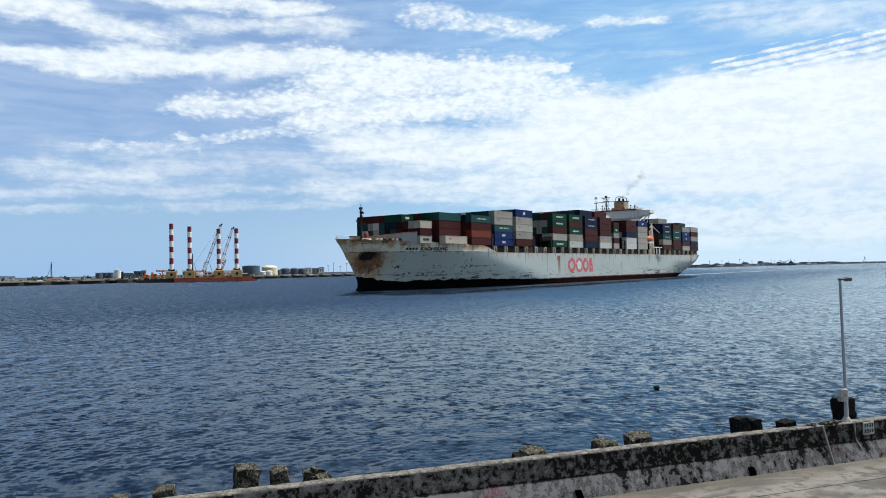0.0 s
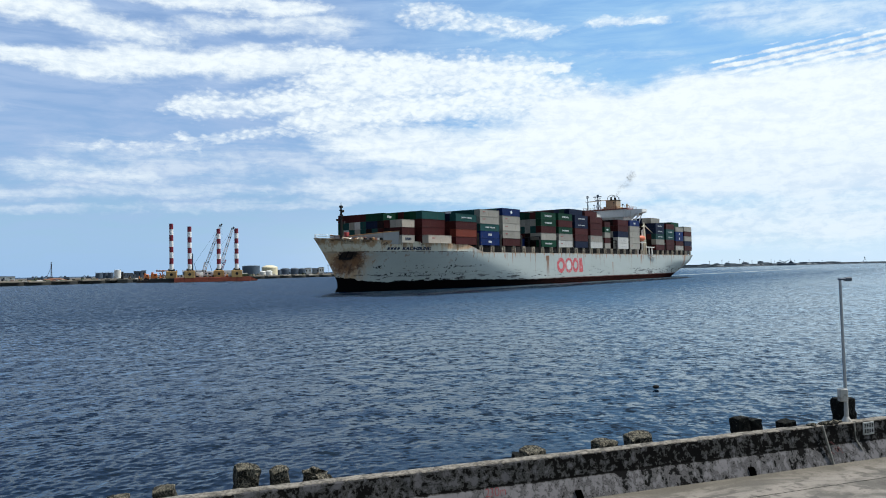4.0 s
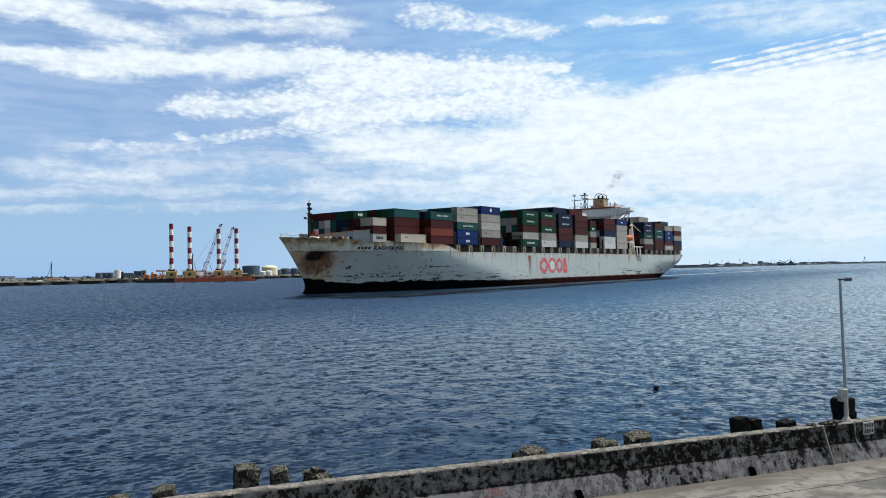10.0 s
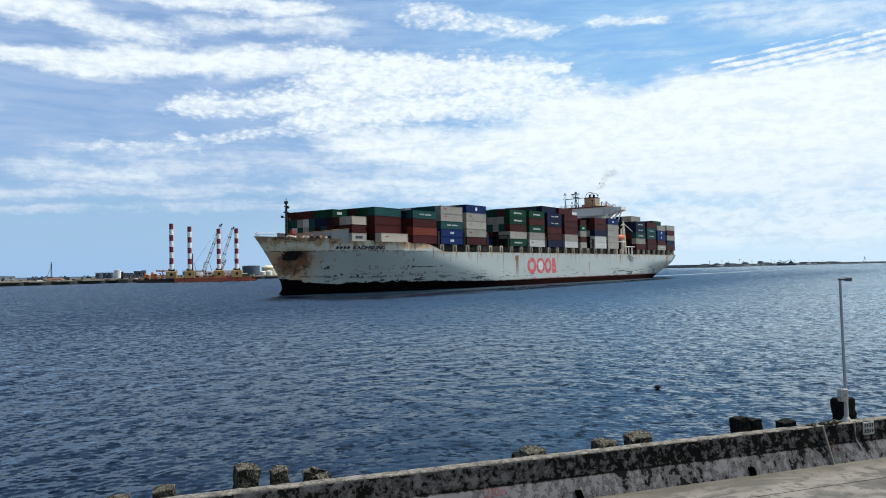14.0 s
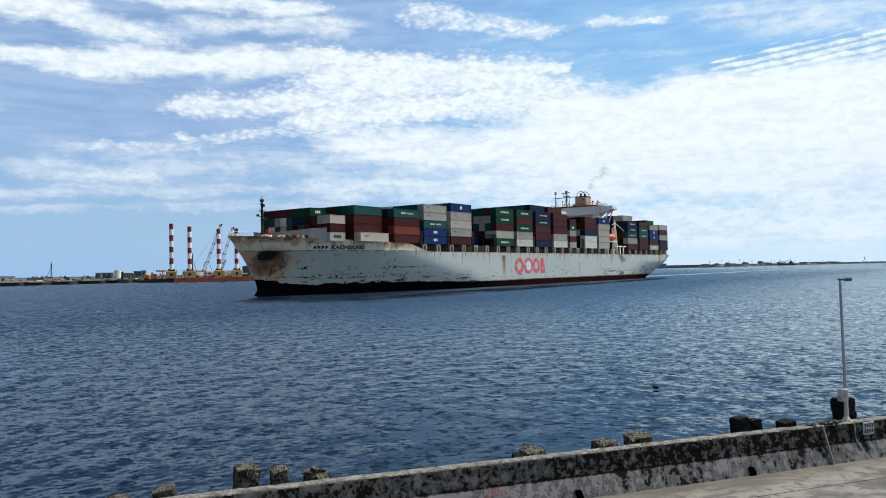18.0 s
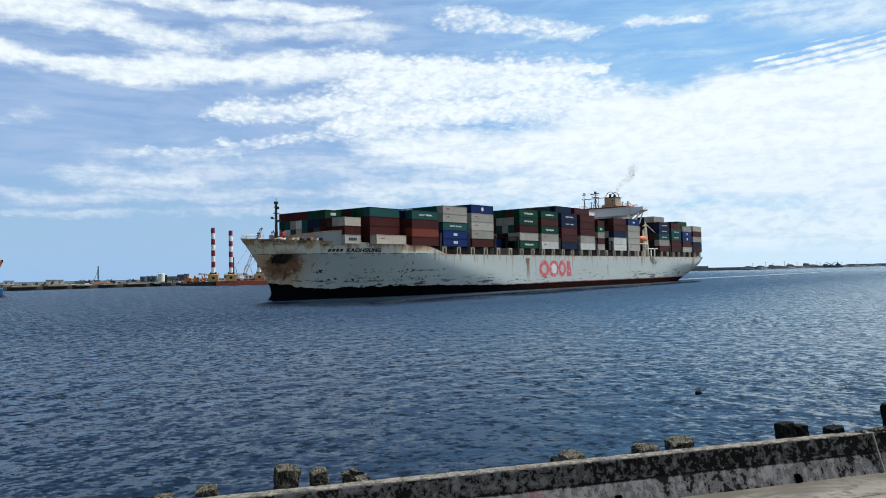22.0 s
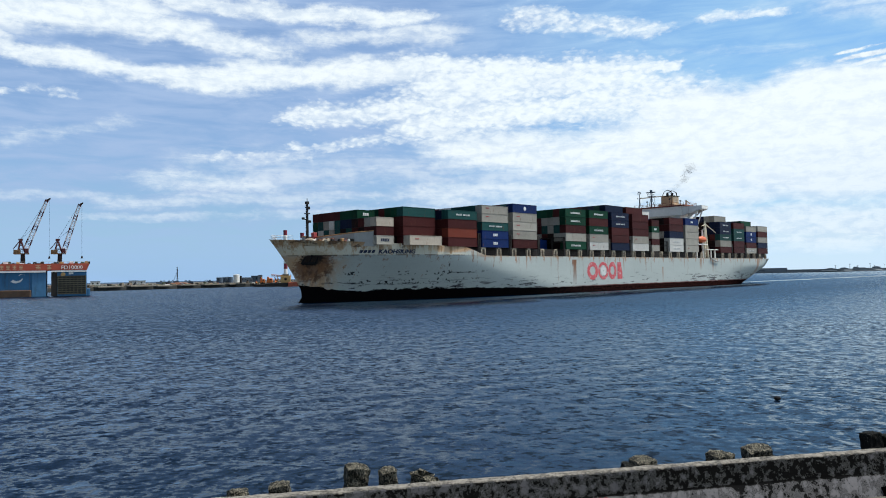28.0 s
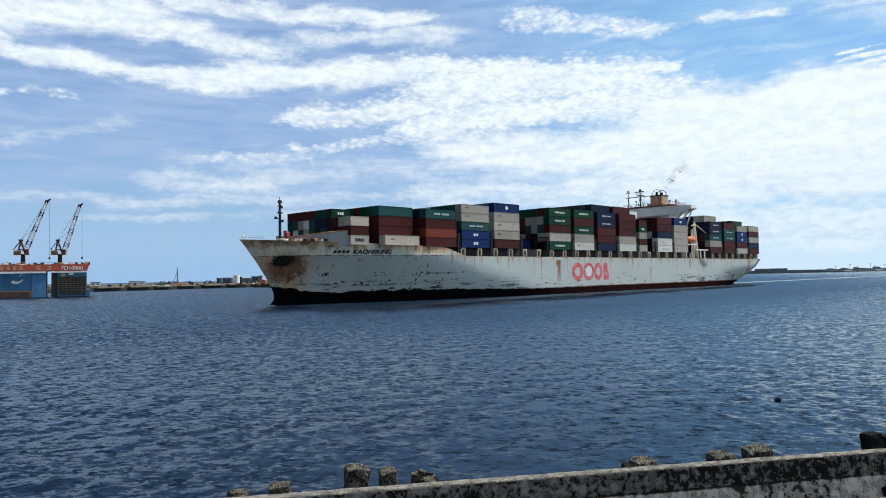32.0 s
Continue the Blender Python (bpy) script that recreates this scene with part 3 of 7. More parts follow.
M_WATER, M_HULL, M_WALL = water_material(), hull_material(), wall_material()
M_ROAD = road_material()
M_WHITE = mat("ship_white_paint", (0.76, 0.75, 0.71), 0.5, var=0.2, grain=1.0, big=0.15, dirt=(0.30, 0.16, 0.08), dirt_amount=0.05, streaks=True)
M_DARK = mat("dark_steel", (0.018, 0.016, 0.015), 0.7, var=0.4, grain=3)
M_DECK = mat("rust_red_deck", (0.16, 0.06, 0.045), 0.8, var=0.4, grain=2, big=0.2)
M_GREYSTEEL = mat("grey_steel_plate", (0.29, 0.30, 0.30), 0.6, var=0.25, grain=1.5, big=0.2, dirt=(0.22, 0.11, 0.05), dirt_amount=0.12, streaks=True)
M_BEIGE = mat("weathered_beige_steel", (0.42, 0.36, 0.27), 0.6, var=0.3, grain=3, dirt=(0.25, 0.11, 0.04), dirt_amount=0.2)
M_CREAM = mat("cream_funnel_paint", (0.46, 0.32, 0.19), 0.5, var=0.2, grain=1, big=0.3)
M_ORANGE = mat("lifeboat_orange", (0.62, 0.13, 0.04), 0.45, var=0.2, grain=2)
M_RED = mat("logo_red", (0.52, 0.085, 0.10), 0.55, var=0.35, grain=2.0, big=0.4, dirt=(0.55, 0.42, 0.42), dirt_amount=0.35)
M_NAVY = mat("lettering_navy", (0.012, 0.02, 0.05), 0.6, var=0.3, grain=2)
M_LETTER = mat("lettering_white", (0.60, 0.62, 0.62), 0.6, var=0.15, grain=3)
M_LETTER_RED = mat("lettering_red", (0.32, 0.06, 0.06), 0.6, var=0.15, grain=3)
M_GLASS = mat("dark_window_glass", (0.015, 0.02, 0.025), 0.12, var=0.1, grain=2, bump=0.0)
M_STRIPE_RED = mat("spud_red", (0.185, 0.010, 0.024), 0.5, var=0.3, grain=1.2)
M_STRIPE_WHITE = mat("spud_white", (0.78, 0.78, 0.76), 0.5, var=0.2, grain=1.2)
M_OCHRE = mat("ochre_housing", (0.45, 0.28, 0.11), 0.6, var=0.3, grain=1, dirt=(0.15, 0.08, 0.04), dirt_amount=0.1, streaks=True)
M_BARGE = mat("barge_red_oxide", (0.30, 0.075, 0.045), 0.75, var=0.4, grain=1, dirt=(0.07, 0.03, 0.02), dirt_amount=0.2, streaks=True)
M_MACHINE = mat("machine_orange", (0.65, 0.17, 0.03), 0.5, var=0.25, grain=1)
M_DOCK_RED = mat("dock_red_band", (0.38, 0.075, 0.045), 0.6, var=0.25, grain=0.8, dirt=(0.2, 0.06, 0.03), dirt_amount=0.1, streaks=True)
M_DOCK_BLUE = mat("dock_blue", (0.028, 0.115, 0.24), 0.6, var=0.4, grain=0.6, big=0.1, dirt=(0.03, 0.05, 0.07), dirt_amount=0.2, streaks=True)
M_DOCK_NET = mat("dock_dark_grating", (0.02, 0.022, 0.022), 0.8, var=0.4, grain=1)
M_NET_BAR = mat("dock_olive_bar", (0.095, 0.09, 0.065), 0.8, var=0.3, grain=1)
M_DOCK_RUST = mat("dock_rusty_pontoon", (0.06, 0.038, 0.027), 0.85, var=0.6, grain=0.8, dirt=(0.05, 0.04, 0.03), dirt_amount=0.3)
M_CRANE_PINK = mat("crane_faded_red", (0.065, 0.016, 0.018), 0.6, var=0.3, grain=1)
M_CRANE_WHITE = mat("crane_white", (0.7, 0.7, 0.7), 0.55, var=0.2, grain=1)
M_BOOM = mat("boom_dull_white", (0.46, 0.47, 0.50), 0.6, var=0.3, grain=1)
M_TANK_WHITE = mat("tank_white", (0.72, 0.72, 0.68), 0.55, var=0.15, grain=0.5, big=0.1)
M_TANK_CREAM = mat("tank_cream", (0.66, 0.6, 0.42), 0.55, var=0.15, grain=0.5, big=0.1)
M_TANK_DARK = mat("tank_blue_grey", (0.07, 0.10, 0.14), 0.6, var=0.25, grain=0.5, big=0.1)
M_SHED = mat("shed_grey", (0.16, 0.18, 0.21), 0.7, var=0.25, grain=0.4, big=0.08)
M_QUAY = mat("quay_concrete", (0.155, 0.142, 0.118), 0.9, var=0.5, grain=0.4, big=0.06, dirt=(0.05, 0.05, 0.05), dirt_amount=0.15)
# darker concrete than the quay caps
M_QUAY_DARK = mat("quay_dark_concrete", (0.035, 0.037, 0.035), 0.85, var=0.5, grain=0.5, big=0.1)
M_BANK = mat("bare_earth_bank", (0.085, 0.075, 0.06), 0.95, var=0.5, grain=0.15, big=0.03)
# distance haze is mixed into these three blue-grey colours
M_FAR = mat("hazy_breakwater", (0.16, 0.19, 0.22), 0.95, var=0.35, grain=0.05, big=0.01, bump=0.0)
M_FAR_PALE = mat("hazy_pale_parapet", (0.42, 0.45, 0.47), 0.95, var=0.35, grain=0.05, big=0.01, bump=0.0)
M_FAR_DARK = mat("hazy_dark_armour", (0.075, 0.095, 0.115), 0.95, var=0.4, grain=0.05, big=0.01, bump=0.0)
M_GREEN = mat("dull_foliage", (0.05, 0.075, 0.04), 0.9, var=0.5, grain=0.5)
def barnacle_material(name, low, high, amount):
    """Rough concrete crusted with pale barnacles and dark weed."""
    m = bpy.data.materials.new(name)
    m.use_nodes = True
    n = Nodes(m.node_tree)
    out, b = n.node("ShaderNodeOutputMaterial"), n.node("ShaderNodeBsdfPrincipled")
    tc = n.node("ShaderNodeTexCoord").outputs["Object"]
    fine, mid = n.noise(tc, 34, 5, 0.7, 0.4), n.noise(tc, 5, 4, 0.6)
    speck = n.ramp(n.math("ADD", n.math("MULTIPLY", fine, 0.75), n.math("MULTIPLY", mid, 0.35)), 0.60 - amount, 0.66 - amount)
    g = n.math("ADD", 0.6, n.math("MULTIPLY", mid, 0.8))
    col = n.mix(1.0, n.mix(speck, low, high), n.join(g, g, g), "MULTIPLY")
    n.link(col, b.inputs["Base Color"])
    b.inputs["Roughness"].default_value = 0.95
    b.inputs["Specular IOR Level"].default_value = 0.15
    bp = n.node("ShaderNodeBump")
    bp.inputs["Strength"].default_value, bp.inputs["Distance"].default_value = 1.0, 0.05
    n.link(n.math("ADD", fine, n.math("MULTIPLY", mid, 1.2)), bp.inputs["Height"])
    n.link(bp.outputs[0], b.inputs["Normal"])
    n.link(b.outputs[0], out.inputs[0])
    return m


M_ROCK = barnacle_material("barnacled_concrete", (0.022, 0.022, 0.018), (0.24, 0.22, 0.17), 0.05)
M_ROCK_DARK = barnacle_material("wet_black_concrete", (0.010, 0.011, 0.010), (0.10, 0.10, 0.08), -0.03)
M_POLE = mat("galvanised_pole", (0.36, 0.40, 0.43), 0.45, 0.6, var=0.2, grain=6)
M_PALE = mat("weathered_white_paint", (0.42, 0.43, 0.42), 0.7, var=0.4, grain=9, dirt=(0.16, 0.15, 0.12), dirt_amount=0.35)
M_SCRIBBLE = mat("graffiti_faded_red", (0.13, 0.05, 0.052), 0.8, var=0.4, grain=12)
M_GRAFFITI = mat("graffiti_red", (0.22, 0.045, 0.055), 0.8, var=0.4, grain=12)
M_STREAK = mat("pale_grimy_streak", (0.24, 0.235, 0.21), 0.8, var=0.5, grain=9, dirt=(0.05, 0.05, 0.045), dirt_amount=0.3)
M_BUOY = mat("black_float", (0.005, 0.005, 0.006), 0.95, var=0.3, grain=10, bump=0.0)


# ================= mesh helpers =================
def part(name, bm, material, parent=None, label=""):
    """Links a bmesh as one mesh object under a thing or a part."""
    me = bpy.data.meshes.new(name)
    bm.to_mesh(me)
    bm.free()
    mats = material if isinstance(material, (list, tuple)) else [material]
    for m in mats:
        me.materials.append(m)
    ob = new(name, me)
    if parent is not None:
        ob.parent = parent
    if label:
        ob["label"] = label
    return ob


def mesh_from(name, verts, faces, material, parent=None, label="", smooth=False):
    me = bpy.data.meshes.new(name)
    me.from_pydata(verts, [], faces)
    me.update()
    if smooth:
        me.shade_smooth()
    me.materials.append(material)
    ob = new(name, me)
    if parent is not None:
        ob.parent = parent
    if label:
        ob["label"] = label
    return ob


def box(bm, x0, x1, y0, y1, z0, z1, bevel=0.0, mi=0):
    """Adds a box, with chamfered edges if bevel is given."""
    r = bmesh.ops.create_cube(bm, size=1.0)
    vs = r["verts"]
    for v in vs:
        v.co = Vector((x0 if v.co.x < 0 else x1, y0 if v.co.y < 0 else y1, z0 if v.co.z < 0 else z1))
    fs = list({f for v in vs for f in v.link_faces})
    for f in fs:
        f.material_index = mi
    if bevel:
        es = list({e for v in vs for e in v.link_edges})
        bmesh.ops.bevel(bm, geom=es, offset=bevel, segments=1, affect="EDGES")
    return vs


def rod(bm, a, b, r0, r1=None, seg=8, mi=0, caps=True):
    """Adds a tapered round bar from a to b."""
    a, b = Vector(a), Vector(b)
    r1 = r0 if r1 is None else r1
    q = (b - a).to_track_quat("Z", "Y")
    rings = []
    for c, r in ((a, r0), (b, r1)):
        rings.append([bm.verts.new(c + q @ Vector((r * math.cos(2 * math.pi * i / seg), r * math.sin(2 * math.pi * i / seg), 0))) for i in range(seg)])
    for i in range(seg):
        f = bm.faces.new((rings[0][i], rings[0][(i + 1) % seg], rings[1][(i + 1) % seg], rings[1][i]))
        f.material_index, f.smooth = mi, seg > 6
    if caps:
        for f in (bm.faces.new(rings[0][::-1]), bm.faces.new(rings[1])):
            f.material_index = mi
            for e in f.edges:
                e.smooth = False


def dome(bm, c, r, h, seg=24, rings=6, mi=0):
    rows = []
    for j in range(rings):
        a = math.pi / 2 * j / rings
        rows.append([bm.verts.new((c[0] + r * math.cos(a) * math.cos(2 * math.pi * i / seg), c[1] + r * math.cos(a) * math.sin(2 * math.pi * i / seg), c[2] + h * math.sin(a))) for i in range(seg)])
    top = bm.verts.new((c[0], c[1], c[2] + h))
    for j in range(rings - 1):
        for i in range(seg):
            f = bm.faces.new((rows[j][i], rows[j][(i + 1) % seg], rows[j + 1][(i + 1) % seg], rows[j + 1][i]))
            f.smooth, f.material_index = True, mi
    for i in range(seg):
        f = bm.faces.new((rows[-1][i], rows[-1][(i + 1) % seg], top))
        f.smooth, f.material_index = True, mi


def lattice(bm, a, b, w0, w1, bays, r, up=(0, 0, 1), mi=lambda i: 0):
    """A square truss boom from a to b with zigzag bracing."""
    a, b = Vector(a), Vector(b)
    ax = (b - a).normalized()
    side = ax.cross(Vector(up)).normalized()
    top = side.cross(ax).normalized()
    def corner(t, k):
        w = (w0 + (w1 - w0) * t) / 2
        sx, sz = ((-1, -1), (1, -1), (1, 1), (-1, 1))[k]
        return a + (b - a) * t + side * sx * w + top * sz * w
    for i in range(bays):
        t0, t1 = i / bays, (i + 1) / bays
        for k in range(4):
            rod(bm, corner(t0, k), corner(t1, k), r, seg=4, mi=mi(i), caps=False)
            j = (k + 1) % 4
            rod(bm, corner(t0, k if i % 2 else j), corner(t1, j if i % 2 else k), r * 0.6, seg=3, mi=mi(i), caps=False)


def thing(name, label, category, group="", m=None, kind=""):
    e = new(name)
    tagged(e, label, category, group, kind)
    if m is not None:
        e.matrix_world = m
    return e


# ================= sea =================
def build_sea():
    """One sheet to the horizon, with real choppy waves; the mesh grows coarser with distance."""
    rng = np.random.default_rng(5)
    rr = [3.0]
    while rr[-1] < 4900:
        r = rr[-1]
        rr.append(r + max(0.07 if r > 15 else 0.5, min(r * r * 0.0001, 2.2), r * 0.011 if r > 200 else 0))
    rr = np.array(rr)
    azs = np.radians(np.concatenate([np.arange(-46, 40, 0.125), np.arange(40, 314, 3.5)]))
    R_, A_ = np.meshgrid(rr, azs, indexing="ij")
    X_, Y_ = R_ * np.sin(A_), R_ * np.cos(A_)
    cell = np.repeat(np.gradient(rr)[:, None], len(azs), 1)
    Z_, DX, DY = np.zeros_like(X_), np.zeros_like(X_), np.zeros_like(X_)
    lump = 0.75 + 0.5 * np.sin(X_ * 0.11 + 1.7 * np.sin(Y_ * 0.05)) * np.sin(Y_ * 0.17 + 1.3 * np.sin(X_ * 0.07))
    WAVES = 110
    for i in range(WAVES):
        lam = 0.22 * (3.6 / 0.22) ** ((i + rng.uniform(-0.4, 0.4)) / (WAVES - 1))
        th = radians(-70) + rng.normal(0, 1.0)
        k = 2 * math.pi / lam
        steep = 0.0205 * (1.35 if lam < 0.55 else 0.5 if lam < 1.2 else 0.45)
        w = np.clip((lam / cell - 2.0) / 2.5, 0, 1) * steep / k * (lump if lam < 2.5 else 1.0)
        ph = k * (X_ * math.cos(th) + Y_ * math.sin(th)) + rng.uniform(0, 6.3)
        Z_ += w * np.cos(ph)
        sn = w * 1.1 * np.sin(ph)
        DX -= sn * math.cos(th)
        DY -= sn * math.sin(th)
    X_, Y_ = X_ + DX, Y_ + DY
    nr, na = X_.shape
    verts = np.stack([X_, Y_, Z_], -1).reshape(-1, 3)
    idx = np.arange(nr * na).reshape(nr, na)
    f = np.stack([idx[:-1, :], np.roll(idx, -1, 1)[:-1, :], np.roll(idx, -1, 1)[1:, :], idx[1:, :]], -1).reshape(-1, 4)
    me = bpy.data.meshes.new("water")
    me.vertices.add(len(verts))
    me.vertices.foreach_set("co", verts.ravel())
    me.loops.add(f.size)
    me.loops.foreach_set("vertex_index", f.ravel())
    me.polygons.add(len(f))
    me.polygons.foreach_set("loop_start", np.arange(0, f.size, 4))
    me.polygons.foreach_set("loop_total", np.full(len(f), 4))
    me.update()
    me.shade_smooth()
    me.materials.append(M_WATER)
    return tagged(new("water", me), "dark blue rippled harbour water", "water", kind="structure")


sea = build_sea()


# ================= quay road and sea wall =================
WALL_TURN = 19.77
WALL_POSE = pose(2.82, 17.89, 2.0, 0, 0, WALL_TURN)      # top front edge; x along the wall, y to the sea
U0, U1 = -60.0, 70.0

bm = bmesh.new()
box(bm, U0, U1, -60.0, 1.2, -4.0, -1.0)
ground = tagged(part("ground", bm, M_ROAD), "worn pale concrete quay road beside the sea wall", "road", kind="structure")
ground.matrix_world = WALL_POSE


def build_wall():
    wall = thing("wall_sea", "stained concrete sea wall with black algae", "wall", m=WALL_POSE, kind="structure")
    u, k = U0, 0
    random.seed(4)
    while u < U1:
        ln = 5.2
        bm = bmesh.new()
        # cross-section: battered face, a small step at mid height, rounded cap
        prof = [(-0.31, -1.05), (-0.098, -0.53), (-0.088, -0.51), (-0.02, -0.05), (0.0, -0.012), (0.03, 0.0), (0.25, 0.0), (0.29, -0.03), (0.33, -1.3), (0.4, -3.4), (-0.31, -3.4)]
        n_ = 30
        rings = []
        for i in range(n_ + 1):
            t = u + 0.002 + (ln - 0.004) * i / n_
            rings.append([bm.verts.new((t, y + (noise.noise((t * 1.7, z * 3, 2)) * 0.025) + (noise.noise((t * 6.1, z * 5, 4)) * 0.012), z + (noise.noise((t * 2.3, y * 4, 7)) * 0.016 if z > -0.6 else 0))) for y, z in prof])
        for i in range(n_):
            for j in range(len(prof)):
                bm.faces.new((rings[i][j], rings[i + 1][j], rings[i + 1][(j + 1) % len(prof)], rings[i][(j + 1) % len(prof)]))
        bm.faces.new(rings[0][::-1])
        bm.faces.new(rings[-1])
        bmesh.ops.recalc_face_normals(bm, faces=bm.faces)
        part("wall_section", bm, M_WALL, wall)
        u += ln
    return wall


sea_wall = build_wall()

# ================= container ship =================
HB = 20.0


def stem_s(z):
    if z < 3:
        return -30.4 - 0.9 * max(0.0, 1.2 - z) ** 1.4
    t = (z - 3) / 13.3
    return -30.4 - 9.6 * (0.25 * t * t + 0.75 * t)


def sheer(s):
    if s <= 10:
        return 14.6 + 1.8 * (max(10 - s, 0) / 50) ** 1.2
    return 14.6 - 2.5 * min((s - 10) / 8, 1.0)


def half(s, z):
    zz = min(max(z, -2.0), 12.3)
    t = max(zz, 0) / 12.3
    s0, full = stem_s(z), 72 - 48 * t
    u = min(max((s - s0) / (full - s0), 0), 1)
    b = HB * (1 - (1 - u) ** (1.95 + 0.95 * t))
    if s > 170:
        w = min((s - 170) / 60, 1)
        b -= w * w * 9.0 * (1 - min(max(z, 0) / 9.0, 1)) ** 1.5
    return b


def build_hull(ship):
    NS, lower, upper = 110, 13, 3
    verts, faces = [], []
    cols = lower + upper + 1
    for side in (-1, 1):
        base = len(verts)
        for i in range(NS + 1):
            u = i / NS
            u = u * u * 0.55 + u * 0.45
            guess = -40 + 280 * u
            zt = sheer(guess)
            zk = min(12.3, zt - 0.4)
            levels = [-2 + (zk + 2) * j / lower for j in range(lower + 1)] + [zk + (zt - zk) * j / upper for j in range(1, upper + 1)]
            for z in levels:
                a, b = stem_s(z), 220 + 1.67 * max(z, 0)
                s = a + (b - a) * u
                verts.append((s, side * half(s, z), z))
        for i in range(NS):
            for j in range(cols - 1):
                q = [base + i * cols + j, base + (i + 1) * cols + j, base + (i + 1) * cols + j + 1, base + i * cols + j + 1]
                faces.append(q if side < 0 else q[::-1])
    n1 = (NS + 1) * cols
    for j in range(cols - 1):
        a = NS * cols + j
        faces.append([a, a + n1, a + n1 + 1, a + 1])
    hull = mesh_from("hull", verts, faces, M_HULL, ship, "pale grey steel hull with rust and a black waterline", smooth=True)
    for e in hull.data.edges:
        if all(v % cols == lower for v in e.vertices):
            e.use_edge_sharp = True
    # deck just under the rail
    verts, faces = [], []
    for i in range(61):
        s = -39.0 + 278.5 * i / 60
        z = sheer(s) - (1.1 if s < 10 else 0.05)
        b = max(half(s, z) - 0.12, 0.02)
        verts += [(s, -b, z), (s, b, z)]
    for i in range(60):
        faces.append((2 * i, 2 * i + 2, 2 * i + 3, 2 * i + 1))
    mesh_from("deck", verts, faces, M_DECK, ship, "rust-red steel deck")
    return hull


SHIP_ROWS = [
    (0, 6.93, 248.16, 52.985), (4, 1.54, 240.98, 53.172), (8, -3.84, 233.93, 53.355), (12, -9.19, 227.02, 53.533), (16, -14.51, 220.23, 53.707),
    (20, -19.82, 213.58, 53.877), (24, -25.11, 207.06, 54.042), (28, -30.37, 200.67, 54.203), (32, -35.61, 194.41, 54.36),
]


def ship_pose(x, y, turn):
    """The port edge amidships is at (x, y); the ship's own origin lies on its centreline."""
    a = radians(turn)
    return pose(x - HB * math.sin(a), y + HB * math.cos(a), 0, 0, 0, turn)


SHIP_PATH = [(t, ship_pose(x, y, a)) for t, x, y, a in SHIP_ROWS]
CARRIED = []       # things that ride on the ship, with their pose on it

ship = thing("container_ship", "pale grey rusty container ship under way", "ship", m=SHIP_PATH[0][1])
build_hull(ship)

COLORS = {
    "T": ("teal", (0.015, 0.072, 0.070)), "R": ("maroon", (0.064, 0.014, 0.014)), "O": ("orange_brown", (0.17, 0.038, 0.024)),
    "W": ("white", (0.66, 0.66, 0.63)), "G": ("grey", (0.36, 0.345, 0.305)), "B": ("navy", (0.007, 0.015, 0.045)),
    "E": ("green", (0.004, 0.049, 0.026)), "L": ("blue", (0.006, 0.026, 0.125)), "C": ("cream", (0.50, 0.44, 0.37)),
    # this brown is darkened to hold the shade on the forward ends
    "D": ("shaded_brown", (0.014, 0.007, 0.007)),
}
BOX_MESH = {}


def container_mesh(ln, ht, key):
    """A container with corner posts, rails, recessed panels and door bars; its origin is at the aft port bottom corner."""
    k = (ln, ht, key)
    if k in BOX_MESH:
        return BOX_MESH[k]
    bm = bmesh.new()
    w, f, d = 2.44, 0.16, 0.06
    box(bm, -ln + d, -d, d, w - d, 0.02, ht - 0.02)
    for x0, x1 in ((-ln, -ln + f), (-f, 0)):
        for y0, y1 in ((0, f), (w - f, w)):
            box(bm, x0, x1, y0, y1, 0, ht)
    for y0, y1 in ((0, 0.09), (w - 0.09, w)):
        box(bm, -ln + f, -f, y0, y1, 0, f)
        box(bm, -ln + f, -f, y0, y1, ht - 0.1, ht)
    for x0, x1 in ((-ln, -ln + 0.09), (-0.09, 0)):
        box(bm, x0, x1, f, w - f, 0, f)
        box(bm, x0, x1, f, w - f, ht - 0.12, ht)
    for y in (0.5, 0.95, 1.5, 1.95):
        box(bm, -ln + 0.005, -ln + 0.05, y - 0.03, y + 0.03, 0.1, ht - 0.1)
    me = bpy.data.meshes.new("shipping_container")
    bm.to_mesh(me)
    bm.free()
    me.materials.append(box_material(*COLORS[key]))
    BOX_MESH[k] = me
    return me


BAR_MESH = {}


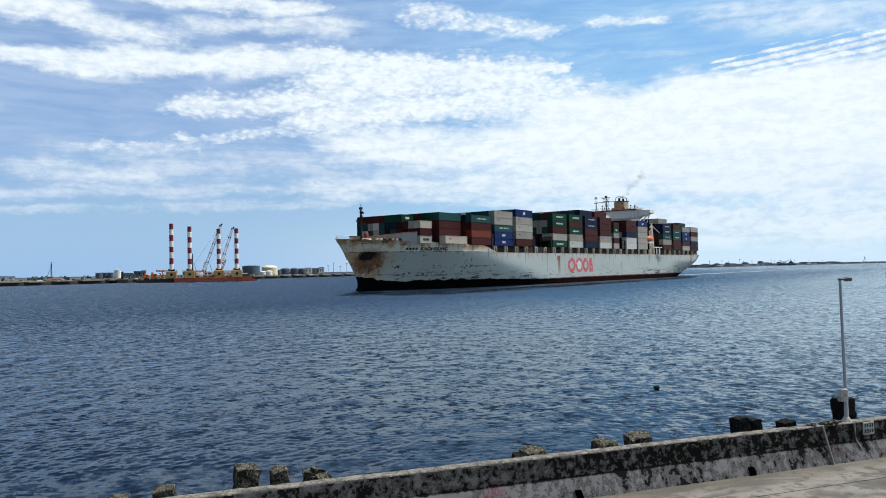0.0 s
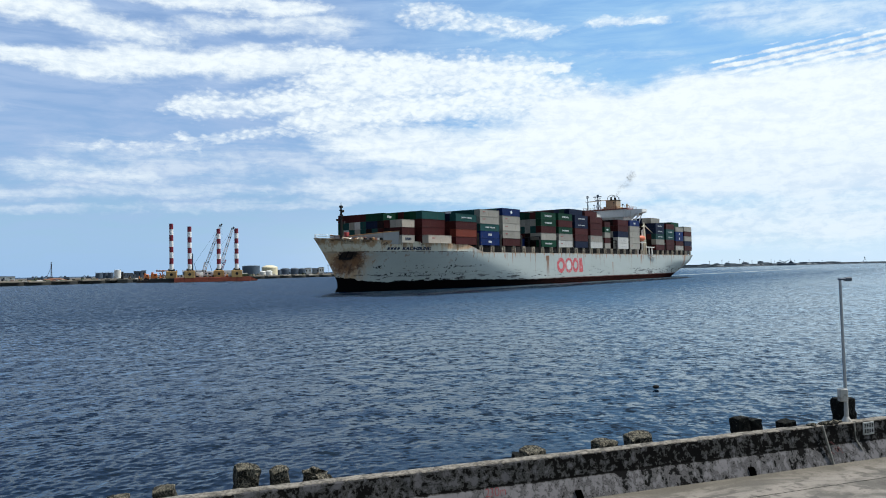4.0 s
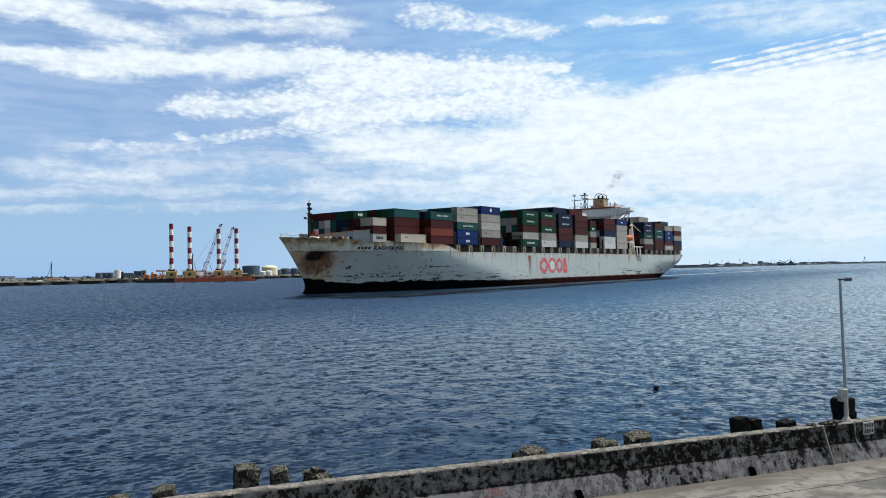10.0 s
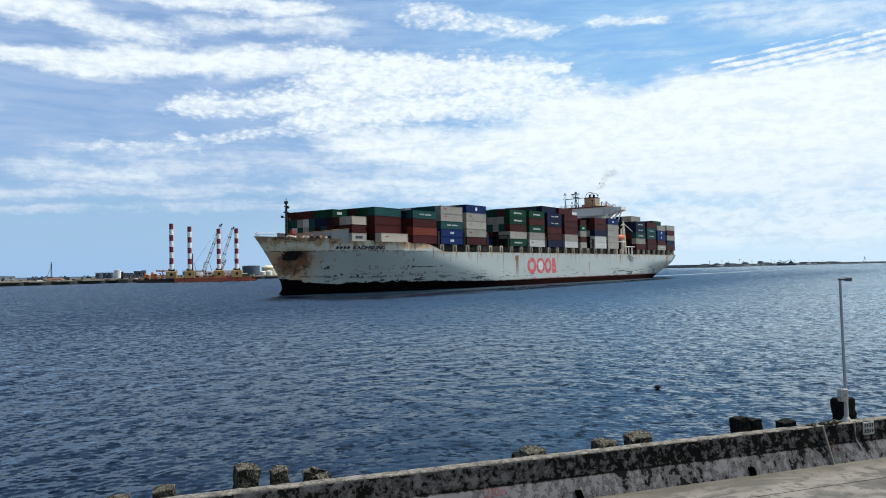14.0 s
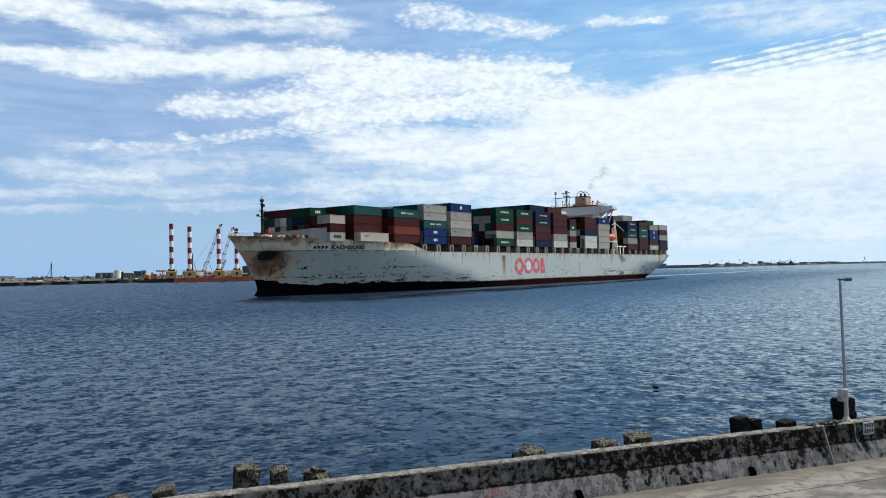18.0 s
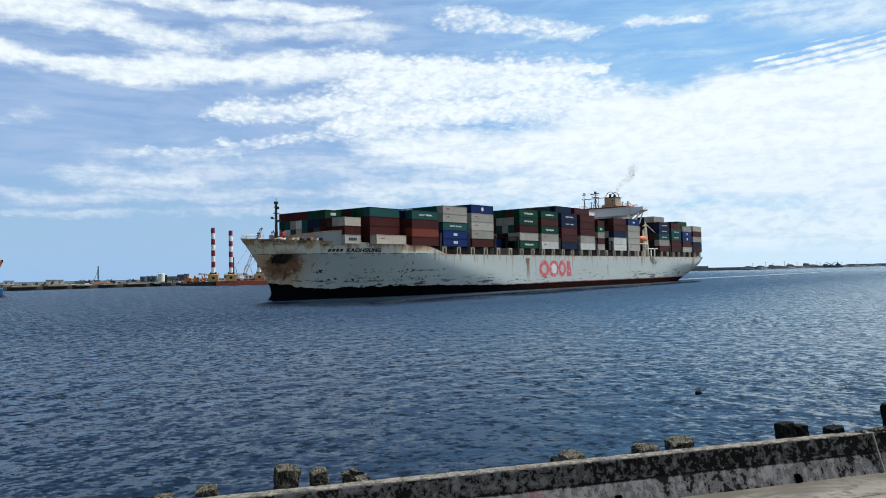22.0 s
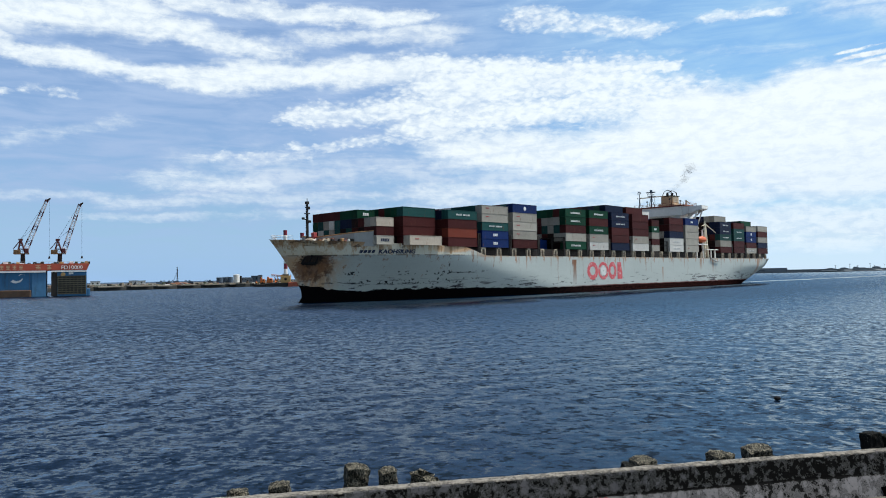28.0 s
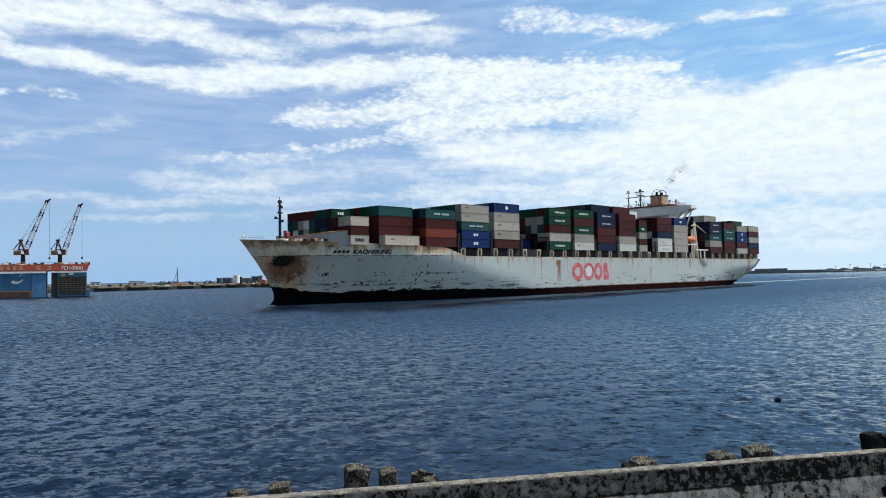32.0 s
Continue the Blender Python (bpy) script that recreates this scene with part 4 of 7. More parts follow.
def bars_mesh(kind, ln):
    """Rows of small plain blocks in place of lettering, on the port side of a container."""
    if (kind, ln) in BAR_MESH:
        return BAR_MESH[(kind, ln)]
    bm = bmesh.new()
    c = -ln / 2

    def comb(x0, count, w, gap, z0, z1):
        pts = [(x0, z0)]
        for i in range(count):
            x = x0 + i * (w + gap)
            pts += [(x, z1), (x + w, z1), (x + w, z0 + 0.05)] + ([(x + w + gap, z0 + 0.05)] if i < count - 1 else [])
        pts[-1] = (pts[-1][0], z0)
        f = bm.faces.new([bm.verts.new((x, -0.014, z)) for x, z in pts])
        r = bmesh.ops.extrude_face_region(bm, geom=[f])
        for v in r["geom"]:
            if isinstance(v, bmesh.types.BMVert):
                v.co.y = 0.07
        bmesh.ops.recalc_face_normals(bm, faces=bm.faces)

    if kind == "wide":
        comb(c - 2.9, 9, 0.34, 0.30, 1.02, 1.58)
    elif kind == "two":
        comb(c - 2.7, 5, 0.24, 0.26, 1.05, 1.5)
        comb(c + 0.3, 6, 0.24, 0.26, 1.05, 1.5)
    elif kind == "short":
        comb(c - 1.0, 3, 0.5, 0.2, 0.85, 1.6)
    elif kind == "navy":
        comb(c - 1.5, 5, 0.4, 0.22, 0.9, 1.6)
    elif kind == "small":
        comb(c - 4.2, 4, 0.26, 0.14, 1.46, 1.72)
    elif kind == "disc":
        rod(bm, (c, -0.014, 1.35), (c, 0.07, 1.35), 0.62, seg=16)
    me = bpy.data.meshes.new("lettering")
    bm.to_mesh(me)
    bm.free()
    me.materials.append({"small": M_LETTER_RED, "navy": M_NAVY}.get(kind, M_LETTER))
    BAR_MESH[(kind, ln)] = me
    return me


LABELS = {
    "T": "teal steel shipping container stacked on the ship", "R": "maroon steel shipping container stacked on the ship",
    "O": "faded orange-brown shipping container on the ship", "W": "white steel shipping container stacked on the ship",
    "G": "light grey shipping container stacked on the ship", "B": "dark navy shipping container stacked on the ship",
    "E": "dark green shipping container stacked on the ship", "L": "bright blue shipping container stacked on the ship",
    "C": "cream refrigerated container stacked on the ship", "D": "brown shipping container with painted-in shade, stacked on the ship",
}


def put_container(aft, row, z, ht, key, ln=12.19, bars="", lat=None):
    """One container on the ship: aft end, row counted from the port side, bottom height."""
    y = (-HB + 0.05 + 2.49 * row) if lat is None else lat
    ob = new("shipping_container", container_mesh(ln, ht, key))
    tagged(ob, LABELS[key] + (" with white lettering bars" if bars and bars not in ("small", "navy") else ""), "container", "containers on the ship")
    if bars:
        t = new("lettering", bars_mesh(bars, ln))
        t.parent = ob
        t["label"] = "plain painted lettering bars"
    CARRIED.append((ob, pose(aft, y, z)))
    return ob


# bay: aft end, base height, tier height, port stack from the bottom (colour, bars), more tiers on inner rows, first and last row, tiers of the port row alone
BAYS = [
    (17.0, 14.6, 2.58, ["R", "O", "R", "Ttwo"], 0, 0, 15),
    (31.4, 14.57, 2.5, ["Lshort", "Lshort", "Ttwo", "Gsmall", "Gsmall"], 0, 0, 15),
    (45.9, 14.57, 2.74, ["R", "Gsmall", "Gsmall", "Gsmall", "Ldisc"], 0, 0, 15),
    (60.0, 14.57, 2.74, ["R", "G", "R", "E", "E"], 0, 6, 15),
    (74.0, 14.57, 2.75, ["Ewide", "G", "R", "Ewide", "Ewide"], 0, 0, 15),
    (88.4, 14.57, 2.79, ["Wsmall", "Gsmall", "Ewide", "R", "Ewide"], 0, 0, 15),
    (103.0, 14.57, 2.78, ["B", "R", "R", "Btwo", "Btwo"], 1, 0, 15),
    (117.7, 14.57, 2.79, ["W", "Gsmall", "R", "R", "R"], 1, 0, 15),
    (132.3, 14.57, 2.72, ["G", "R", "G", "E", "R"], 1, 3, 15),
    (147.0, 14.57, 2.77, ["Wtwo", "Wtwo", "B", "R", "R"], 0, 0, 15),
    (161.1, 14.57, 2.84, ["Gsmall", "G", "G", "G", "Lshort"], 0, 0, 15),
    (195.1, 14.57, 2.82, ["R", "G", "Ttwo", "Btwo", "Btwo"], 1, 0, 15),
    (210.1, 14.57, 2.85, ["R", "R", "Ttwo", "Ttwo", "R"], 0, 0, 15),
    (224.6, 14.57, 2.62, ["Gtwo", "R", "Ldisc", "Ldisc", "G"], 1, 0, 15),
    (238.9, 14.57, 2.74, ["R", "B", "G", "R", "G"], 0, 0, 15),
]
# bays whose forward ends stand free, with the ends that show, row by row from port, bottom to top
OPEN_ENDS = {
    74.0: ["", "DGTGR", "DDGGE", "DRTGE", "DGRRE", "RDGRE"], 147.0: ["", "DDGRD", "DRDDD"],
    195.1: ["", "DDRBBG", "RDDBDG", "DRDDDB", "DDRDBD", "DRDDBG"], 17.0: ["", "DRRBB", "RDDTB", "DRDEB"], 31.4: ["", "DRDDT", "RDDDT", "DDRDT", "DRRDT"],
}


def build_cargo():
    random.seed(11)
    hidden_v, hidden_f = [], []

    def hide(aft, y, z, ht, ln=12.17):
        b = len(hidden_v)
        x0, x1, y1, z1 = aft - ln, aft - 0.02, y + 2.42, z + ht - 0.04
        hidden_v.extend([(x0, y, z), (x1, y, z), (x1, y1, z), (x0, y1, z), (x0, y, z1), (x1, y, z1), (x1, y1, z1), (x0, y1, z1)])
        hidden_f.extend([[b + i for i in q] for q in ((3, 2, 1, 0), (4, 5, 6, 7), (0, 1, 5, 4), (1, 2, 6, 5), (2, 3, 7, 6), (3, 0, 4, 7))])

    for aft, base, ht, stack, extra, first, last in BAYS:
        ends = OPEN_ENDS.get(aft, [])
        for row in range(first, last + 1):
            tiers = len(stack) + (extra if 0 < row < last else 0)
            for t in range(tiers):
                z = base + t * ht
                if row == 0:
                    put_container(aft, 0, z, ht - 0.07, stack[t][0], bars=stack[t][1:])
                elif row < len(ends) and t < len(ends[row]):
                    put_container(aft, row, z, ht - 0.07, ends[row][t])
                elif t == tiers - 1 and row == 1 and extra:
                    put_container(aft, row, z, ht - 0.07, {103.0: "B", 117.7: "R", 195.1: "G", 224.6: "E"}.get(aft, "R"))
                else:
                    hide(aft, -HB + 0.05 + 2.49 * row, z, ht)
    # foremost bays, narrower as the bow closes in
    z0, ht = 14.8, 2.6
    put_container(2.4, 0, z0, ht - 0.07, "C", bars="small", lat=-HB + 0.2)
    for t, c in enumerate(("R", "R", "R", "T")):
        put_container(2.4, 1, z0 + t * ht, ht - 0.07, c, lat=-HB + 2.7)
    fronts = ("DRRE", "DDRE", "EDRR", "DREE", "DEDE", "DRDR", "RDRE", "DERD", "RDED", "DRDR", "RDDE", "EDRR")
    for r, cs in enumerate(fronts):
        for t, c in enumerate(cs):
            put_container(2.4, r + 2, z0 + t * ht, ht - 0.07, c, lat=-HB + 5.2 + 2.49 * r)
    for r in range(3):
        for t, c in enumerate((("G", "R", "C"), ("D", "R", "G"), ("R", "D", "R"))[r]):
            put_container(-12.0, 0, z0 + 0.1 + t * 2.42, 2.36, c[0], 6.06, bars="navy" if r == t == 0 else "", lat=-HB + 4.0 + 2.49 * r)
    fore = ("DRDE", "DTBE", "RDBE", "RTTR", "RGWR", "DTGR", "RWTR", "DEER")
    for r, cs in enumerate(fore):
        for t, c in enumerate(cs):
            put_container(-12.0, 0, z0 + 0.1 + t * 2.42, 2.36, c, 6.06, bars="short" if c == "E" and r == 0 else "", lat=-HB + 11.7 + 2.49 * r)
    # short boxes beside gaps
    put_container(61.0, 0, 14.57, 3.4, "L", 6.06, lat=-HB + 7.2)
    for t, c in enumerate("GRGER"):
        put_container(126.3, 0, 14.57 + t * 2.45, 2.42, c, 6.06, bars="short" if c == "E" else "")
    m = bpy.data.materials.new("mixed_container_steel")
    m.use_nodes = True
    n = Nodes(m.node_tree)
    out, b = n.node("ShaderNodeOutputMaterial"), n.node("ShaderNodeBsdfPrincipled")
    rnd = n.node("ShaderNodeNewGeometry").outputs["Random Per Island"]
    rp = n.node("ShaderNodeValToRGB")
    rp.color_ramp.interpolation = "CONSTANT"
    cols = [COLORS[c][1] for c in "RGEBTRDWLR"]
    while len(rp.color_ramp.elements) < len(cols):
        rp.color_ramp.elements.new(0.5)
    for i, c in enumerate(cols):
        rp.color_ramp.elements[i].position, rp.color_ramp.elements[i].color = i / len(cols), (*c, 1)
    n.link(rnd, rp.inputs[0])
    tc = n.node("ShaderNodeTexCoord").outputs["Object"]
    g = n.math("ADD", 0.65, n.math("MULTIPLY", n.noise(tc, 1.2, 5), 0.6))
    n.link(n.mix(1.0, rp.outputs[0], n.join(g, g, g), "MULTIPLY"), b.inputs["Base Color"])
    b.inputs["Roughness"].default_value = 0.6
    n.link(b.outputs[0], out.inputs[0])
    rest = mesh_from("container_stow", hidden_v, hidden_f, m)
    tagged(rest, "close-packed stow of mixed shipping containers on the ship", "containers", kind="stuff")
    CARRIED.append((rest, Matrix.Identity(4)))


build_cargo()


def build_topsides():
    """Coamings, deck posts, accommodation, funnel, masts and boats."""
    bm = bmesh.new()
    box(bm, -18.5, 6.0, -8.5, 8.5, 12.5, 14.7)
    box(bm, 6.0, 163.0, -17.5, 17.5, 11.0, 14.5)
    box(bm, 181.0, 239.0, -17.5, 17.5, 11.9, 14.5)
    part("hatch_coaming", bm, M_DARK, ship, "dark hatch coaming under the containers")
    # pedestals along the port and starboard rail
    bm = bmesh.new()
    for x in (0.0, 1.5):
        box(bm, x - 0.22, x + 0.22, -0.25, 0.25, 0, 2.45)
    box(bm, -0.22, 1.72, -0.25, 0.25, 2.0, 2.45)
    base = part("deck_post", bm, M_BEIGE, ship, "weathered beige cargo pedestal")
    base.location = (19.2, -19.5, 12.05)
    s = 26.4
    while s < 236:
        if not 164 < s < 180:
            for y in (-19.5, 19.5):
                o = new("deck_post", base.data)
                o.parent, o.location = ship, (s, y, 12.05)
        s += 7.22
    # accommodation block with bridge wings
    bm = bmesh.new()
    box(bm, 165.5, 178.5, -9.6, 9.6, 12.0, 31.2, 0.2)
    house = part("accommodation_block", bm, M_WHITE, ship, "white accommodation block")
    for side in (-1, 1):
        bm = bmesh.new()
        for x0, x1 in ((164.4, 164.8), (170.1, 170.5)):
            q = [bm.verts.new((x, y, z)) for x in (x0, x1) for y, z in ((9.0 * side, 30.9), (12.0 * side, 31.2), (20.2 * side, 33.5), (20.2 * side, 35.0), (9.0 * side, 35.0))]
            bm.faces.new(q[:5])
            bm.faces.new(q[5:][::-1])
            for i in range(5):
                bm.faces.new((q[i], q[(i + 1) % 5], q[5 + (i + 1) % 5], q[5 + i]))
        bmesh.ops.recalc_face_normals(bm, faces=bm.faces)
        y0, y1 = sorted((9.0 * side, 20.2 * side))
        box(bm, 164.8, 170.1, y0, y1, 33.4, 33.7)
        y0, y1 = sorted((19.9 * side, 20.2 * side))
        box(bm, 164.8, 170.1, y0, y1, 33.4, 35.0)
        part("bridge_wing", bm, M_WHITE, ship, "white enclosed bridge wing")
    bm = bmesh.new()
    box(bm, 164.0, 176.0, -11.0, 11.0, 31.2, 35.4, 0.2)
    part("wheelhouse", bm, M_WHITE, ship)
    bm = bmesh.new()
    box(bm, 163.4, 176.4, -12.6, 12.0, 35.3, 35.9, 0.1)
    island = part("monkey_island", bm, M_DECK, ship, "red-brown top deck edge")
    bm = bmesh.new()
    for i in range(13):
        y = -12.4 + i * 2.0
        for x in (163.6, 176.2):
            rod(bm, (x, y, 35.8), (x, y, 37.0), 0.07, seg=4)
    for z in (36.4, 37.0):
        for x in (163.6, 176.2):
            rod(bm, (x, -12.4, z), (x, 11.8, z), 0.06, seg=4)
        rod(bm, (163.6, -12.4, z), (176.2, -12.4, z), 0.06, seg=4)
    part("top_railing", bm, M_DECK, island, "red-brown railing")
    for x, y, z in ((165.0, -6.0, 40.6), (168.5, -3.4, 39.6), (170.5, 5.0, 41.5), (168.0, 7.5, 39.0), (171.5, -7.0, 38.6)):
        bm = bmesh.new()
        rod(bm, (x, y, 35.8), (x, y, z), 0.14, 0.08, seg=5)
        box(bm, x - 0.35, x + 0.35, y - 0.35, y + 0.35, z - 0.5, z, 0.05)
        part("antenna", bm, M_DARK, island, "dark antenna post")
    for y0, y1, y2 in ((-9.6, -18.0, -9.6), (9.6, 18.0, 9.6)):
        for x in (165.2, 169.8):
            bm = bmesh.new()
            rod(bm, (x, y0, 26.5), (x, y1, 33.3), 0.3, seg=6)
            rod(bm, (x, y1 * 0.86, 26.5), (x, y1, 33.3), 0.3, seg=6)
            part("wing_strut", bm, M_WHITE, ship)
    # funnel: a broad casing, a narrower stack and an arched guard over the pipes
    bm = bmesh.new()
    box(bm, 171.4, 179.2, -3.9, 3.9, 35.8, 37.6, 0.2)
    box(bm, 172.2, 178.6, -2.9, 2.9, 37.5, 41.1, 0.35)
    fun = part("funnel", bm, M_CREAM, ship, "cream funnel casing")
    for z in (38.3, 39.1, 39.9):
        for y in (-2.96, 2.90):
            bm = bmesh.new()
            box(bm, 173.0, 177.8, y, y + 0.06, z, z + 0.5)
            part("louvre", bm, M_BEIGE, fun, "weathered louvre")
    for x, y, z, r in ((174, -1.6, 43.4, 0.5), (174, 0.6, 43.8, 0.5), (176.4, -0.6, 43.6, 0.55), (177.4, 1.6, 42.8, 0.4), (173.0, -2.5, 43.4, 0.16), (178.2, 2.3, 43.6, 0.16), (177.0, -2.5, 43.9, 0.16)):
        bm = bmesh.new()
        rod(bm, (x, y, 40.9), (x + 0.3, y, z - 0.9), r, seg=10)
        part("exhaust_pipe", bm, M_DARK, fun, "sooty exhaust pipe")
    bm = bmesh.new()
    box(bm, 172.0, 178.8, -3.1, 3.1, 41.0, 41.3)
    part("funnel_cap", bm, M_DARK, fun)
    for x in (173.2, 177.6):
        bm = bmesh.new()
        pts = [Vector((x, 2.4 * math.cos(math.pi * i / 14), 41.2 + 2.7 * math.sin(math.pi * i / 14))) for i in range(15)]
        for q0, q1 in zip(pts, pts[1:]):
            rod(bm, q0, q1, 0.14, seg=6)
        part("funnel_arch", bm, M_DARK, fun, "dark arch over the exhausts")
    # small crane and vents abaft the casing
    bm = bmesh.new()
    rod(bm, (180.2, -5.6, 35.8), (180.2, -5.6, 39.4), 0.45, seg=8)
    rod(bm, (180.2, -5.6, 39.2), (183.6, -6.4, 37.4), 0.22, 0.14, seg=6)
    part("stores_crane", bm, M_BEIGE, ship, "weathered beige stores crane")
    # stern drum
    bm = bmesh.new()
    rod(bm, (236.4, -18.2, 13.6), (238.2, -18.2, 13.6), 1.1, seg=14)
    part("mooring_drum", bm, M_LETTER, ship, "white drum at the stern rail")
    # port and starboard deck rails
    for y in (-19.85, 19.85):
        bm = bmesh.new()
        for z in (12.7, 13.3):
            rod(bm, (18.5, y, z), (163.0, y, z), 0.035, seg=4)
            rod(bm, (181.0, y, z), (238.0, y, z), 0.035, seg=4)
        part("deck_rail", bm, M_DARK, ship, "thin dark deck railing")
    # lashing bridges between the bays
    for x in (3.3, 17.7, 32.1, 46.6, 60.7, 74.7, 89.1, 103.8, 118.5, 133.0, 147.8, 195.9, 210.9, 225.4):
        bm = bmesh.new()
        for i in range(9):
            y = -19.6 + i * 4.9
            if x < 10 and abs(y) > 16:
                continue
            box(bm, x, x + 0.35, y - 0.18, y + 0.18, 12.0, 18.6)
            box(bm, x + 0.75, x + 1.0, y - 0.12, y + 0.12, 12.0, 18.6)
        for z in (14.4, 16.8, 18.4):
            box(bm, x - 0.02, x + 1.02, -14.9 if x < 10 else -19.7, 14.9 if x < 10 else 19.7, z, z + 0.2)
        part("lashing_bridge", bm, M_DARK, ship, "dark steel lashing bridge between the stacks")
    # radar mast: a thin pole with short yards, a platform with the scanners, and a long cargo boom
    bm = bmesh.new()
    rod(bm, (164.6, 9.6, 35.8), (164.6, 9.6, 43.6), 0.24, 0.12)
    for z, w in ((40.2, 0.9), (42.4, 0.7), (43.0, 0.4)):
        rod(bm, (164.6, 9.6 - w, z), (164.6, 9.6 + w, z), 0.1, seg=5)
        for sy in (-1, 1):
            box(bm, 164.45, 164.75, 9.45 + sy * w, 9.75 + sy * w, z, z + 0.45)
    for z in np.arange(36.2, 43.2, 0.6):
        rod(bm, (164.3, 9.6, z), (164.9, 9.6, z), 0.05, seg=4)
    rod(bm, (166.4, 9.6, 35.8), (164.6, 9.6, 40.0), 0.1, seg=5)
    part("signal_mast", bm, M_TANK_DARK, ship, "thin dark signal mast with short yards")
    bm = bmesh.new()
    rod(bm, (166.5, 4.6, 35.8), (166.5, 4.6, 43.0), 0.34, 0.2)
    for dx, dy in ((-1.2, -1.0), (1.2, -1.0), (0.0, 1.4)):
        rod(bm, (166.5 + dx, 4.6 + dy, 35.8), (166.5, 4.6, 41.0), 0.14, seg=5)
    box(bm, 165.4, 167.4, 3.3, 5.9, 41.0, 41.25)
    for y in (3.3, 5.9):
        rod(bm, (165.4, y, 41.2), (165.4, y, 42.2), 0.06, seg=4)
    rod(bm, (165.4, 3.3, 42.2), (165.4, 5.9, 42.2), 0.06, seg=4)
    box(bm, 165.6, 166.3, 2.4, 6.8, 42.6, 43.0)
    box(bm, 166.1, 166.9, 4.1, 5.1, 43.0, 44.0, 0.1)
    rod(bm, (166.5, 3.0, 41.9), (166.5, 6.2, 41.9), 0.09, seg=5)
    part("radar_mast", bm, M_TANK_DARK, ship, "dark radar mast with scanners")
    bm = bmesh.new()
    rod(bm, (165.2, 9.6, 40.4), (169.6, -1.0, 41.0), 0.26, 0.18, seg=6)
    rod(bm, (165.2, 9.6, 40.4), (165.2, 9.6, 38.8), 0.06, seg=4)
    part("boom", bm, M_BEIGE, ship, "weathered beige derrick boom")
    # lifeboat in its davit, port and starboard
    for side in (-1, 1):
        boat = new("lifeboat_station")
        boat.parent = ship
        y = side * 18.6
        bm = bmesh.new()
        rings = []
        for i in range(13):
            t = i / 12
            r = 1.45 * math.sin(math.pi * (0.06 + 0.88 * t)) ** 0.5
            rings.append([bm.verts.new((163.3 + 7.2 * t, y + r * 0.95 * math.cos(a), 20.2 + r * math.sin(a))) for a in [2 * math.pi * k / 14 for k in range(14)]])
        for i in range(12):
            for k in range(14):
                f = bm.faces.new((rings[i][k], rings[i][(k + 1) % 14], rings[i + 1][(k + 1) % 14], rings[i + 1][k]))
                f.smooth = True
        bm.faces.new(rings[0][::-1])
        bm.faces.new(rings[-1])
        bmesh.ops.recalc_face_normals(bm, faces=bm.faces)
        part("lifeboat", bm, M_ORANGE, boat, "enclosed orange lifeboat")
        bm = bmesh.new()
        for x in (163.8, 169.6):
            box(bm, x - 0.25, x + 0.25, y - 0.9 * side - 0.3, y - 0.9 * side + 0.3, 12.0, 24.5)
            rod(bm, (x, y - 0.9 * side, 24.3), (x, y + 0.3 * side, 25.2), 0.25, seg=6)
            rod(bm, (x, y + 0.3 * side, 25.1), (x, y, 21.4), 0.05, seg=4)
        box(bm, 161.5, 171.5, y - 0.6, y + 1.0, 17.9, 18.3)
        part("davit", bm, M_WHITE, boat, "white davit frame")
    # provision crane
    bm = bmesh.new()
    rod(bm, (171.2, -17.6, 12.0), (172.6, -17.6, 27.5), 0.6, 0.4, seg=10)
    rod(bm, (175.0, -17.6, 12.0), (172.8, -17.6, 27.5), 0.6, 0.4, seg=10)
    rod(bm, (172.6, -17.6, 27.0), (166.0, -19.2, 26.0), 0.28, 0.16, seg=6)
    rod(bm, (172.6, -17.6, 27.4), (182.5, -18.2, 23.5), 0.26, 0.14, seg=6)
    rod(bm, (172.6, -17.6, 28.5), (172.6, -17.6, 25.0), 0.35, seg=6)
    part("provision_crane", bm, mat("cream_crane_paint", (0.60, 0.55, 0.42), 0.5, var=0.2, grain=1.0), ship, "cream provision crane post")
    # gangway platform
    bm = bmesh.new()
    box(bm, 167.5, 179.0, -20.6, -19.2, 15.6, 16.0)
    box(bm, 172.0, 172.5, -20.4, -20.0, 12.0, 15.7)
    box(bm, 176.0, 176.5, -20.4, -20.0, 12.0, 15.7)
    part("gangway_platform", bm, M_WHITE, ship, "white gangway platform")
    bm = bmesh.new()
    rod(bm, (171.5, -20.4, 12.1), (176.0, -20.5, 10.6), 0.25, seg=6)
    rod(bm, (176.0, -20.5, 10.6), (180.0, -20.5, 10.9), 0.25, seg=6)
    part("accommodation_ladder", bm, M_GREYSTEEL, ship, "stowed grey ladder")
    # fore mast
    bm = bmesh.new()
    rod(bm, (-28.3, 0, 15.0), (-28.3, 0, 27.2), 0.42, 0.28)
    box(bm, -28.9, -27.7, -0.5, 0.5, 24.2, 24.5)
    rod(bm, (-28.3, -0.2, 23.2), (-29.6, -1.6, 24.2), 0.12, seg=6)
    rod(bm, (-29.6, -1.6, 24.0), (-29.6, -1.6, 24.9), 0.25, seg=6)
    box(bm, -28.7, -27.9, -0.4, 0.4, 27.1, 27.9)
    rod(bm, (-28.3, -0.9, 26.3), (-28.3, 0.9, 26.3), 0.12, seg=6)
    for z, dy in ((21.5, -1.5), (22.6, 1.4), (25.4, -1.1)):
        rod(bm, (-28.3, 0, z), (-28.6, dy, z + 0.3), 0.14, seg=5)
        box(bm, -28.9, -28.3, dy - 0.3, dy + 0.3, z + 0.1, z + 0.8, 0.05)
    rod(bm, (-28.3, 0, 27.8), (-28.3, 0, 28.9), 0.1, seg=5)
